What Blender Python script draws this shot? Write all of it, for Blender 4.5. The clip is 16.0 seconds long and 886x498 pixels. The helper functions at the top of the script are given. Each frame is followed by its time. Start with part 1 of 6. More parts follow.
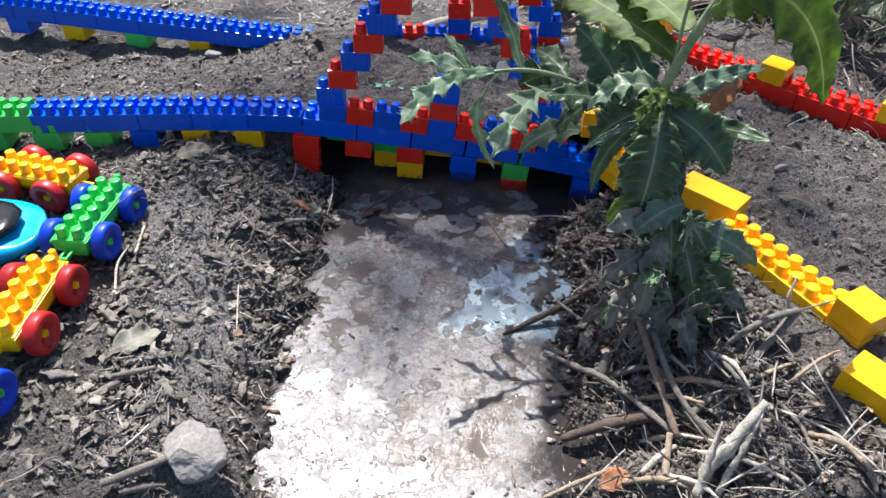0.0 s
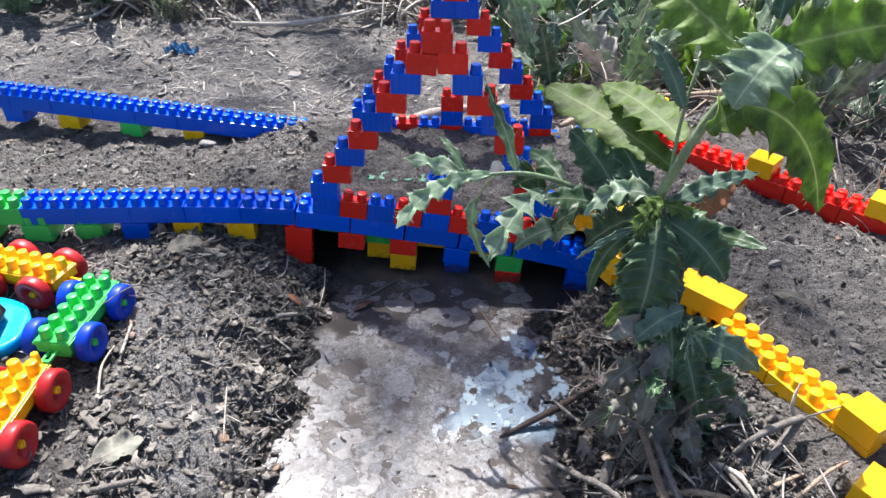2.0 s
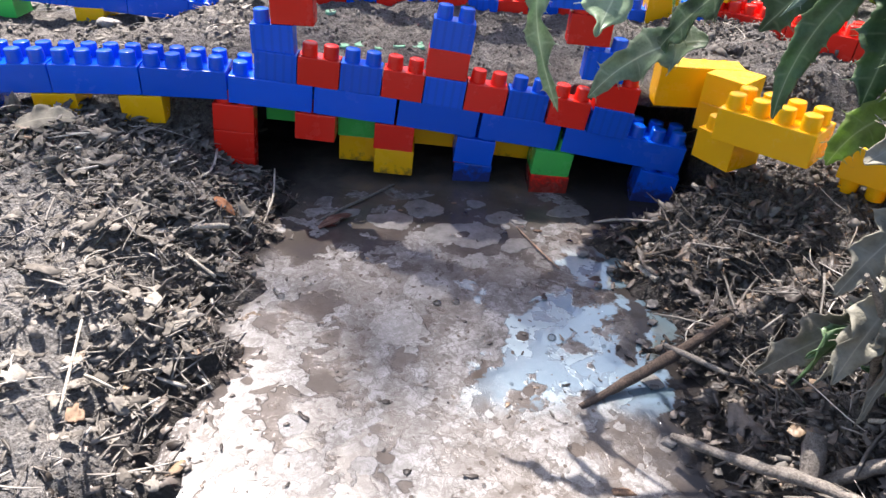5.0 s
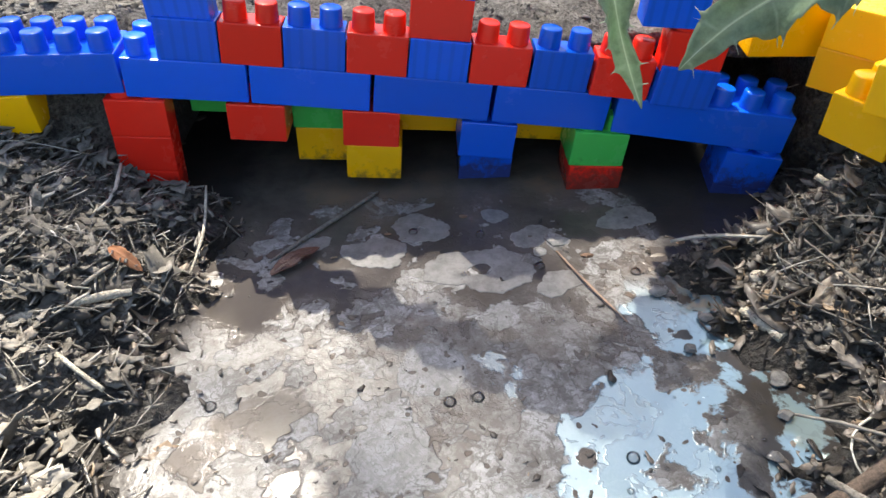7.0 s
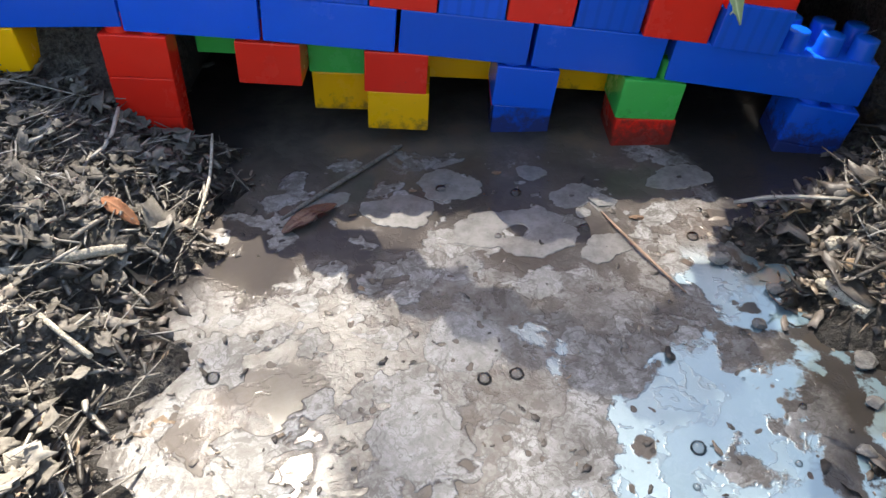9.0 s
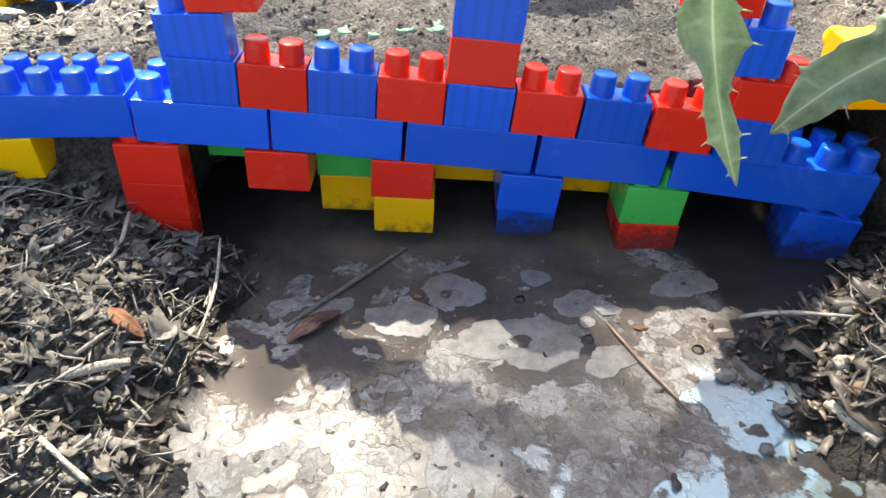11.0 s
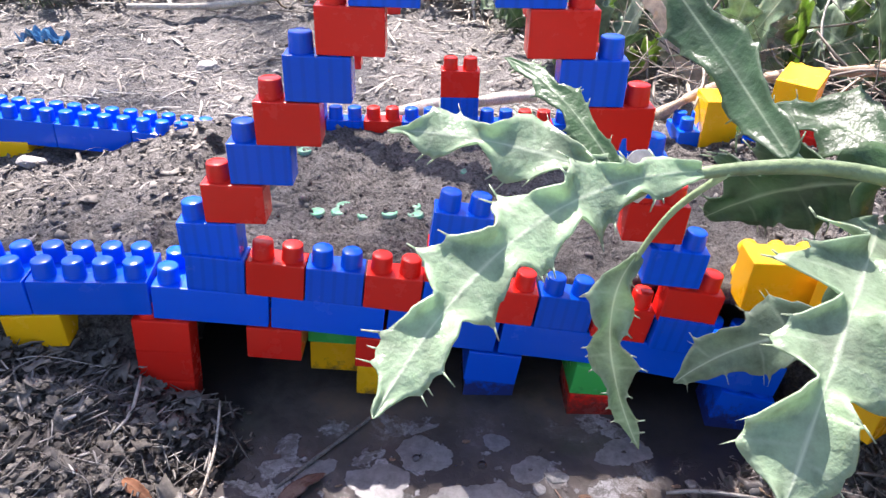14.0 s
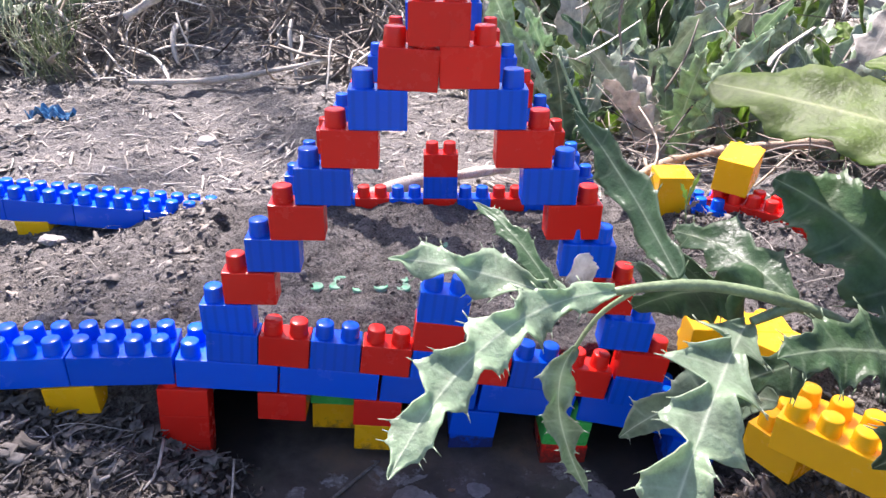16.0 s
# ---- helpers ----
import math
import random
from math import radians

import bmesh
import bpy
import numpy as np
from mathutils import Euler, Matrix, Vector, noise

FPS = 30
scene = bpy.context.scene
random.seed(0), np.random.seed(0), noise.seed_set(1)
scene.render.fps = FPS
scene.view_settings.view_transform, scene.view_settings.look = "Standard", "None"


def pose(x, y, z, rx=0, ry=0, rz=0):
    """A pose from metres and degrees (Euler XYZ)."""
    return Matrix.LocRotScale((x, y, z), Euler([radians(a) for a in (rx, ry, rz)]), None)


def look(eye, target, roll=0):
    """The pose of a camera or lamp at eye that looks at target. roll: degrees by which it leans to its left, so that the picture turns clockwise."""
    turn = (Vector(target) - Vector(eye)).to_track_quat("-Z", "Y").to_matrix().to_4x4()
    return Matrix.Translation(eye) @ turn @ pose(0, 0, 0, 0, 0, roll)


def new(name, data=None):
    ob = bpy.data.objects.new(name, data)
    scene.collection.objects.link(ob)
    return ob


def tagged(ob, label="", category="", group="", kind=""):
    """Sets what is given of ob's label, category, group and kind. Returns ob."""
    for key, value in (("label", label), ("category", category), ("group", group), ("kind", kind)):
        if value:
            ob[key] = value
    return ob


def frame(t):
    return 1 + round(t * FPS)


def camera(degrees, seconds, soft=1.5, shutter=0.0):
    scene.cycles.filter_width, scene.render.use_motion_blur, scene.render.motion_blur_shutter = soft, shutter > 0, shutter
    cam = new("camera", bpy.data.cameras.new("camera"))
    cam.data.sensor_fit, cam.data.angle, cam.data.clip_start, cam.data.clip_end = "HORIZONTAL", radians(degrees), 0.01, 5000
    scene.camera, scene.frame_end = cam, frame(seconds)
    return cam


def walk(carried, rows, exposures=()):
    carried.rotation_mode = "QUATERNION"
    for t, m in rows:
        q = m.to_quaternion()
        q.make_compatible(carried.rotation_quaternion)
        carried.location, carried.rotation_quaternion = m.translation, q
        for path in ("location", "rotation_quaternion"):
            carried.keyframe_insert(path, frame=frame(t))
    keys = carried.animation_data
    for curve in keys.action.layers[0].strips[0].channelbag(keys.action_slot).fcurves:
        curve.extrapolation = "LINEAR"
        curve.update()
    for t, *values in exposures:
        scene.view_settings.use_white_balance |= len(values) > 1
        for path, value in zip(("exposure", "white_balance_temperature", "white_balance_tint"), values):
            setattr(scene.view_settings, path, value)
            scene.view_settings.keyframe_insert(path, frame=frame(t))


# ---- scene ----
cam = camera(66.2, 16.0)
# seconds, eye in metres, turn in degrees
EXPOSURES = [(0.0, 0.98, 6150, 12), (2.0, 1.23, 6100, 14), (3.0, 1.52, 6150, 17), (4.2, 1.72, 6350, 18), (6.5, 2.02, 6950, 8), (7.0, 2.14, 6950, 7), (8.0, 2.10, 6950, 8), (11.0, 2.51, 7350, 6), (12.5, 2.50, 7200, 3), (13.5, 2.13, 6550, 15), (14.5, 1.93, 6350, 24), (16.0, 1.80, 6350, 25)]
PATH = [
    (0, 0.0438, -0.6963, 0.4420, 48.84, -0.48, 3.67),
    (0.5, 0.0416, -0.6787, 0.4435, 51.43, -1.23, 3.04),
    (1, 0.0375, -0.6711, 0.4456, 52.16, -1.19, 3.48),
    (1.5, 0.0372, -0.6719, 0.4504, 52.93, -1.37, 3.26),
    (2, 0.0361, -0.6720, 0.4588, 54.64, -1.08, 2.91),
    (2.5, 0.0326, -0.6669, 0.4601, 56.93, -0.72, 2.26),
    (3, 0.0170, -0.6416, 0.4412, 61.68, -1.76, -0.82),
    (3.5, 0.0048, -0.6264, 0.4076, 60.92, -1.20, 0.82),
    (4, -0.0031, -0.6065, 0.3464, 59.20, -1.48, 1.23),
    (4.2, -0.0075, -0.5904, 0.3086, 58.73, -2.85, 0.47),
    (6.3, -0.0093, -0.3719, 0.1829, 51.20, -0.22, -1.22),
    (6.5, -0.0107, -0.3597, 0.1847, 50.71, 0.25, -1.24),
    (7, -0.0040, -0.3402, 0.1713, 50.63, 1.08, -1.72),
    (7.5, -0.0087, -0.3274, 0.1568, 49.65, 1.69, -0.02),
    (8, -0.0090, -0.3221, 0.1467, 48.35, 1.34, -0.20),
    (8.2, -0.0098, -0.3244, 0.1370, 48.21, 1.30, -0.49),
    (10.3, -0.0130, -0.2965, 0.1546, 51.03, 0.68, 0.48),
    (10.5, -0.0089, -0.2978, 0.1550, 52.13, 1.58, 0.30),
    (11, -0.0095, -0.2994, 0.1631, 52.87, 1.21, 0.64),
    (11.5, -0.0067, -0.2980, 0.1780, 54.11, 0.35, 0.95),
    (12, -0.0115, -0.3001, 0.1894, 55.07, -0.01, 1.05),
    (12.5, -0.0091, -0.2999, 0.1987, 55.48, -0.12, 0.92),
    (13, -0.0057, -0.3041, 0.2124, 56.28, -0.19, 0.70),
    (13.5, -0.0062, -0.3058, 0.2262, 57.22, -0.69, 0.44),
    (14, -0.0082, -0.3100, 0.2452, 58.35, -1.26, -0.09),
    (14.5, -0.0073, -0.3161, 0.2534, 59.17, -0.95, -0.08),
    (15, -0.0021, -0.3305, 0.2649, 59.70, -1.96, -0.27),
    (15.5, -0.0055, -0.3418, 0.2805, 60.79, -1.96, -1.09),
    (16, -0.0104, -0.3536, 0.2947, 61.96, -1.09, -1.82),
]
walk(cam, [(t, pose(x, y, z, rx, ry, rz)) for t, x, y, z, rx, ry, rz in PATH], EXPOSURES)

# ---- light ----
SUN_ELEVATION, SUN_FROM = 58.0, (-0.35, 0.94)
world = bpy.data.worlds.new("world")
scene.world = world
world.use_nodes = True
_n = world.node_tree.nodes
_sky = _n.new("ShaderNodeTexSky")
_sky.sky_type = "NISHITA"
_sky.sun_disc = False
_sky.dust_density = 2.0
_sky.sun_elevation = radians(SUN_ELEVATION)
_sky.sun_rotation = math.atan2(SUN_FROM[0], SUN_FROM[1])
_n["Background"].inputs[1].default_value = 0.080
world.node_tree.links.new(_sky.outputs[0], _n["Background"].inputs[0])
sun = new("sun", bpy.data.lights.new("sun", "SUN"))
sun.data.energy, sun.data.angle, sun.data.color = 5.0, radians(0.6), (1.0, 0.95, 0.88)
_e = radians(SUN_ELEVATION)
sun.matrix_world = look((math.cos(_e) * SUN_FROM[0] * 5, math.cos(_e) * SUN_FROM[1] * 5, math.sin(_e) * 5), (0, 0, 0))

P = 0.016            # stud pitch
H = 0.0221           # brick height
WATER = -0.060


# ---- materials ----
def nodes_of(name):
    m = bpy.data.materials.new(name)
    m.use_nodes = True
    return m, m.node_tree, m.node_tree.nodes["Principled BSDF"]


def noise_node(tree, scale, detail=4.0, rough=0.6, vector=None):
    t = tree.nodes.new("ShaderNodeTexNoise")
    t.inputs["Scale"].default_value, t.inputs["Detail"].default_value, t.inputs["Roughness"].default_value = scale, detail, rough
    if vector is not None:
        tree.links.new(vector, t.inputs["Vector"])
    return t


def ramp(tree, fac, stops):
    r = tree.nodes.new("ShaderNodeValToRGB")
    while len(r.color_ramp.elements) < len(stops):
        r.color_ramp.elements.new(0.5)
    for el, (p, c) in zip(r.color_ramp.elements, stops):
        el.position, el.color = p, (*c, 1) if len(c) == 3 else c
    tree.links.new(fac, r.inputs[0])
    return r


def bump(tree, bsdf, height, strength, distance):
    b = tree.nodes.new("ShaderNodeBump")
    b.inputs["Strength"].default_value, b.inputs["Distance"].default_value = strength, distance
    tree.links.new(height, b.inputs["Height"])
    tree.links.new(b.outputs[0], bsdf.inputs["Normal"])
    return b


def mix_colour(tree, fac, a, b):
    m = tree.nodes.new("ShaderNodeMix")
    m.data_type = "RGBA"
    for socket, v in ((m.inputs[0], fac), (m.inputs[6], a), (m.inputs[7], b)):
        if isinstance(v, (int, float)):
            socket.default_value = v
        elif isinstance(v, tuple):
            socket.default_value = (*v, 1)
        else:
            tree.links.new(v, socket)
    return m.outputs[2]


def plastic(name, colour, rough=0.23, dirt=0.35, ribs=0.0):
    """Moulded toy plastic: slight shade between bricks, dust film, dried mud specks, fine scratches."""
    m, t, b = nodes_of(name)
    geo = t.nodes.new("ShaderNodeNewGeometry")
    info = t.nodes.new("ShaderNodeObjectInfo")
    film = noise_node(t, 38, 5, 0.7, geo.outputs["Position"])
    specks = noise_node(t, 420, 3, 0.6, geo.outputs["Position"])
    hsv = t.nodes.new("ShaderNodeHueSaturation")
    hsv.inputs["Color"].default_value = (*colour, 1)
    vary = t.nodes.new("ShaderNodeMapRange")
    vary.inputs[3].default_value, vary.inputs[4].default_value = 0.86, 1.1
    t.links.new(info.outputs["Random"], vary.inputs[0])
    t.links.new(vary.outputs[0], hsv.inputs["Value"])
    base = hsv.outputs[0]
    if ribs:
        # inner ribs showing through the thin walls
        co = t.nodes.new("ShaderNodeTexCoord")
        wave = t.nodes.new("ShaderNodeTexWave")
        wave.inputs["Scale"].default_value, wave.inputs["Distortion"].default_value = 49.1, 0.25
        t.links.new(co.outputs["Object"], wave.inputs["Vector"])
        dark = ramp(t, wave.outputs["Fac"], [(0.62, (0, 0, 0)), (0.92, (ribs, ribs, ribs))])
        base = mix_colour(t, dark.outputs[0], base, tuple(0.35 * v for v in colour))
    film_fac = ramp(t, film.outputs[0], [(0.5, (0, 0, 0)), (0.9, (0.015, 0.015, 0.015))])
    c = mix_colour(t, film_fac.outputs[0], base, (0.30, 0.27, 0.24))
    speck_fac = ramp(t, specks.outputs[0], [(0.70, (0, 0, 0)), (0.76, (dirt, dirt, dirt))])
    c = mix_colour(t, speck_fac.outputs[0], c, (0.09, 0.075, 0.06))
    # mud splashed above the water line
    sep = t.nodes.new("ShaderNodeSeparateXYZ")
    t.links.new(geo.outputs["Position"], sep.inputs[0])
    low = t.nodes.new("ShaderNodeMapRange")
    low.inputs[1].default_value, low.inputs[2].default_value = WATER + 0.003, WATER + 0.030
    low.inputs[3].default_value, low.inputs[4].default_value = 0.30, -0.25
    t.links.new(sep.outputs[2], low.inputs[0])
    splash = noise_node(t, 150, 5, 0.75, geo.outputs["Position"])
    wet = t.nodes.new("ShaderNodeMath")
    t.links.new(low.outputs[0], wet.inputs[0])
    t.links.new(splash.outputs[0], wet.inputs[1])
    mud = ramp(t, wet.outputs[0], [(0.52, (0, 0, 0)), (0.74, (0.75, 0.75, 0.75))])
    c = mix_colour(t, mud.outputs[0], c, (0.035, 0.028, 0.022))
    t.links.new(c, b.inputs["Base Color"])
    r = ramp(t, film.outputs[0], [(0.3, (rough - 0.08,) * 3), (0.75, (rough + 0.12,) * 3)])
    t.links.new(r.outputs[0], b.inputs["Roughness"])
    b.inputs["Subsurface Weight"].default_value = 0.05
    b.inputs["Specular IOR Level"].default_value = 0.30
    b.inputs["Subsurface Radius"].default_value = tuple(0.004 * (0.2 + c_) for c_ in colour)
    bump(t, b, specks.outputs[0], 0.08, 0.0006)
    return m


BLUE = plastic("blue_plastic", (0.0003, 0.100, 0.70), 0.20)
RED = plastic("red_plastic", (0.80, 0.026, 0.014))
YELLOW = plastic("yellow_plastic", (0.96, 0.50, 0.006))
GREEN = plastic("green_plastic", (0.060, 0.56, 0.105))
BLUE_RIBBED = plastic("ribbed_blue_plastic", (0.0003, 0.100, 0.70), 0.20, ribs=0.2)
COLOURS = {"b": BLUE, "r": RED, "y": YELLOW, "g": GREEN}


def soil_material():
    m, t, b = nodes_of("dry_soil")
    geo = t.nodes.new("ShaderNodeNewGeometry")
    big = noise_node(t, 7, 5, 0.65, geo.outputs["Position"])
    mid = noise_node(t, 60, 6, 0.7, geo.outputs["Position"])
    fine = noise_node(t, 480, 5, 0.75, geo.outputs["Position"])
    vor = t.nodes.new("ShaderNodeTexVoronoi")
    vor.inputs["Scale"].default_value = 130
    t.links.new(geo.outputs["Position"], vor.inputs["Vector"])
    c1 = ramp(t, mid.outputs[0], [(0.34, (0.040, 0.035, 0.031)), (0.50, (0.135, 0.124, 0.113)), (0.70, (0.33, 0.312, 0.292))])
    c2 = ramp(t, fine.outputs[0], [(0.38, (0.030, 0.026, 0.023)), (0.64, (0.38, 0.36, 0.335))])
    c = mix_colour(t, 0.42, c1.outputs[0], c2.outputs[0])
    tone = ramp(t, big.outputs[0], [(0.35, (0.76, 0.74, 0.72)), (0.65, (1.28, 1.26, 1.24))])
    mul = t.nodes.new("ShaderNodeMix")
    mul.data_type, mul.blend_type = "RGBA", "MULTIPLY"
    mul.inputs[0].default_value = 1.0
    t.links.new(c, mul.inputs[6])
    t.links.new(tone.outputs[0], mul.inputs[7])
    # pale dust trodden flat beyond the bridge
    place = t.nodes.new("ShaderNodeSeparateXYZ")
    t.links.new(geo.outputs["Position"], place.inputs[0])
    worn = t.nodes.new("ShaderNodeMath")
    worn.operation = "MULTIPLY_ADD"
    t.links.new(big.outputs[0], worn.inputs[0])
    worn.inputs[1].default_value = 0.25
    t.links.new(place.outputs[1], worn.inputs[2])
    dust = t.nodes.new("ShaderNodeMapRange")
    dust.inputs[1].default_value, dust.inputs[2].default_value, dust.inputs[4].default_value = 0.36, 0.46, 0.42
    t.links.new(worn.outputs[0], dust.inputs[0])
    fade = t.nodes.new("ShaderNodeMapRange")
    fade.inputs[1].default_value, fade.inputs[2].default_value, fade.inputs[3].default_value, fade.inputs[4].default_value = 1.05, 1.35, 0.42, 0.05
    t.links.new(worn.outputs[0], fade.inputs[0])
    least = t.nodes.new("ShaderNodeMath")
    least.operation = "MINIMUM"
    t.links.new(dust.outputs[0], least.inputs[0])
    t.links.new(fade.outputs[0], least.inputs[1])
    dusty = ramp(t, fine.outputs[0], [(0.36, (0.095, 0.089, 0.083)), (0.62, (0.47, 0.455, 0.435))])
    earth = mix_colour(t, least.outputs[0], mul.outputs[2], dusty.outputs[0])
    # pale mud trodden smooth along the ditch bank, its sunlit brightness painted in
    def calc(op, p, q, r_=None):
        nd = t.nodes.new("ShaderNodeMath")
        nd.operation = op
        for sock, v in zip(nd.inputs, (p, q, r_)):
            if isinstance(v, (int, float)):
                sock.default_value = v
            elif v is not None:
                t.links.new(v, sock)
        return nd.outputs[0]

    off = calc("ADD", calc("MULTIPLY_ADD", place.outputs[1], 0.45, 0.330), place.outputs[0])
    off = calc("MULTIPLY_ADD", calc("SUBTRACT", mid.outputs[0], 0.5), 0.30, off)
    strip = t.nodes.new("ShaderNodeMapRange")
    strip.inputs[1].default_value, strip.inputs[2].default_value, strip.inputs[3].default_value, strip.inputs[4].default_value = 0.025, 0.085, 0.80, 0.0
    t.links.new(calc("ABSOLUTE", off, 0.0), strip.inputs[0])
    near = t.nodes.new("ShaderNodeMapRange")
    near.inputs[1].default_value, near.inputs[2].default_value, near.inputs[3].default_value, near.inputs[4].default_value = -0.12, -0.06, 1.0, 0.0
    t.links.new(place.outputs[1], near.inputs[0])
    ends = t.nodes.new("ShaderNodeMapRange")
    ends.inputs[1].default_value, ends.inputs[2].default_value = -0.95, -0.60
    t.links.new(place.outputs[1], ends.inputs[0])
    earth = mix_colour(t, calc("MULTIPLY", strip.outputs[0], calc("MULTIPLY", near.outputs[0], ends.outputs[0])), earth, dusty.outputs[0])
    # wet mud by the water line
    sep = t.nodes.new("ShaderNodeSeparateXYZ")
    t.links.new(geo.outputs["Position"], sep.inputs[0])
    edge = t.nodes.new("ShaderNodeMath")
    edge.operation = "MULTIPLY_ADD"
    t.links.new(mid.outputs[0], edge.inputs[0])
    edge.inputs[1].default_value = 0.03
    t.links.new(sep.outputs[2], edge.inputs[2])
    wet = t.nodes.new("ShaderNodeMapRange")
    wet.inputs[1].default_value, wet.inputs[2].default_value = -0.047, -0.024
    wet.inputs[3].default_value, wet.inputs[4].default_value = 1.0, 0.0
    t.links.new(edge.outputs[0], wet.inputs[0])
    c = mix_colour(t, wet.outputs[0], earth, (0.045, 0.040, 0.036))
    t.links.new(c, b.inputs["Base Color"])
    rr = t.nodes.new("ShaderNodeMapRange")
    rr.inputs[3].default_value, rr.inputs[4].default_value = 0.92, 0.32
    t.links.new(wet.outputs[0], rr.inputs[0])
    t.links.new(rr.outputs[0], b.inputs["Roughness"])
    add = t.nodes.new("ShaderNodeMath")
    add.operation = "MULTIPLY_ADD"
    t.links.new(mid.outputs[0], add.inputs[0])
    add.inputs[1].default_value = 1.6
    t.links.new(fine.outputs[0], add.inputs[2])
    add2 = t.nodes.new("ShaderNodeMath")
    add2.operation = "SUBTRACT"
    t.links.new(add.outputs[0], add2.inputs[0])
    t.links.new(vor.outputs["Distance"], add2.inputs[1])
    bump(t, b, add2.outputs[0], 1.0, 0.0065)
    return m


SOIL = soil_material()


def water_material():
    """Murky ditch water: round scum rafts with holes, marbled foam, and a thin film that mirrors the sky, with sky
    blue also painted in.
    """
    m, t, b = nodes_of("scummy_water")
    geo = t.nodes.new("ShaderNodeNewGeometry")

    def calc(op, a, b_, c_=None):
        n = t.nodes.new("ShaderNodeMath")
        n.operation = op
        for s, v in zip(n.inputs, (a, b_, c_)):
            if v is None:
                continue
            if isinstance(v, (int, float)):
                s.default_value = v
            else:
                t.links.new(v, s)
        return n.outputs[0]

    def between(v, lo, hi, a=0.0, z=1.0):
        n = t.nodes.new("ShaderNodeMapRange")
        n.interpolation_type = "SMOOTHSTEP"
        n.inputs[1].default_value, n.inputs[2].default_value, n.inputs[3].default_value, n.inputs[4].default_value = lo, hi, a, z
        t.links.new(v, n.inputs[0])
        return n.outputs[0]

    def cells(scale, vector):
        n = t.nodes.new("ShaderNodeTexVoronoi")
        n.inputs["Scale"].default_value = scale
        t.links.new(vector, n.inputs["Vector"])
        s = t.nodes.new("ShaderNodeSeparateColor")
        t.links.new(n.outputs["Color"], s.inputs[0])
        return n.outputs["Distance"], s.outputs[0], s.outputs[1]

    def warped(scale, amount):
        n = noise_node(t, scale, 3, 0.55, geo.outputs["Position"])
        mx = t.nodes.new("ShaderNodeMix")
        mx.data_type = "RGBA"
        mx.inputs[0].default_value = amount
        t.links.new(geo.outputs["Position"], mx.inputs[6])
        t.links.new(n.outputs["Color"], mx.inputs[7])
        return mx.outputs[2]

    soft, wild = warped(60, 0.011), warped(10, 0.034)
    sep = t.nodes.new("ShaderNodeSeparateXYZ")
    t.links.new(geo.outputs["Position"], sep.inputs[0])
    edge = noise_node(t, 190, 4, 0.7, geo.outputs["Position"]).outputs[0]
    marble = noise_node(t, 21, 8, 0.62, wild).outputs[0]
    fine = noise_node(t, 95, 6, 0.72, wild).outputs[0]
    grain = noise_node(t, 520, 3, 0.7, geo.outputs["Position"]).outputs[0]
    # round rafts, two sizes
    rafts, rings = [], []
    for scale, size in ((23.0, 0.30), (47.0, 0.26)):
        d, r1, r2 = cells(scale, soft)
        d = calc("MULTIPLY_ADD", edge, 0.16, d)
        rad = calc("MULTIPLY", calc("GREATER_THAN", r1, 0.55), calc("MULTIPLY_ADD", r2, size, 0.12))
        rafts.append(between(calc("SUBTRACT", rad, d), -0.085, -0.060))
        rings.append(calc("MULTIPLY", calc("SINE", calc("MULTIPLY_ADD", d, 58.0, calc("MULTIPLY", edge, 3.0)), 0.0), rafts[-1]))
    raft = calc("MAXIMUM", rafts[0], rafts[1])
    # marbled foam, thicker away from the bridge
    drift = between(sep.outputs[1], -0.05, -0.135, -0.09, 0.080)
    field = calc("ADD", calc("MULTIPLY_ADD", fine, 0.30, marble), drift)
    thin = between(field, 0.575, 0.665, 0.0, 0.42)
    foam = calc("MAXIMUM", between(field, 0.640, 0.690), thin)
    # open patches of smooth brown water in the foam
    bare = between(calc("MULTIPLY_ADD", fine, 0.12, noise_node(t, 14, 3, 0.55, soft).outputs[0]), 0.620, 0.660)
    foam = calc("MULTIPLY", foam, calc("MULTIPLY_ADD", bare, -0.82, 1.0))
    # curling islands of foam with dark rims
    curl = noise_node(t, 36, 4, 0.55, warped(17, 0.030)).outputs[0]
    tide = between(sep.outputs[1], -0.06, -0.16, -0.080, -0.020)
    island = calc("ADD", curl, tide)
    foam = calc("MAXIMUM", calc("MULTIPLY", foam, 0.55), between(island, 0.475, 0.500))
    rim = between(calc("ABSOLUTE", calc("SUBTRACT", island, 0.478), 0.0), 0.014, 0.003)
    streak = between(calc("ABSOLUTE", calc("SINE", calc("MULTIPLY", curl, 88.0), 0.0), 0.0), 0.34, 0.06)
    near = between(calc("MULTIPLY_ADD", noise_node(t, 30, 5, 0.65, geo.outputs["Position"]).outputs[0], 0.10, sep.outputs[1]), 0.040, 0.030)
    # open water along both shores
    shore = calc("MULTIPLY_ADD", noise_node(t, 24, 5, 0.6, wild).outputs[0], 0.07, calc("ABSOLUTE", calc("SUBTRACT", sep.outputs[0], -0.006), 0.0))
    open_ = between(shore, 0.166, 0.136)
    near = calc("MULTIPLY", near, open_)
    scum = calc("MULTIPLY", calc("MAXIMUM", raft, foam), near)
    # pinholes and larger holes
    d1, h1, _ = cells(175.0, soft)
    pin = calc("MULTIPLY", between(d1, 0.26, 0.20), calc("GREATER_THAN", h1, 0.84))
    d2, h2, _ = cells(52.0, soft)
    hole = calc("MULTIPLY", between(calc("MULTIPLY_ADD", edge, 0.2, d2), 0.34, 0.29), calc("GREATER_THAN", h2, 0.90))
    gap = calc("MAXIMUM", pin, hole)
    scum = calc("MULTIPLY", scum, calc("SUBTRACT", 1.0, gap))
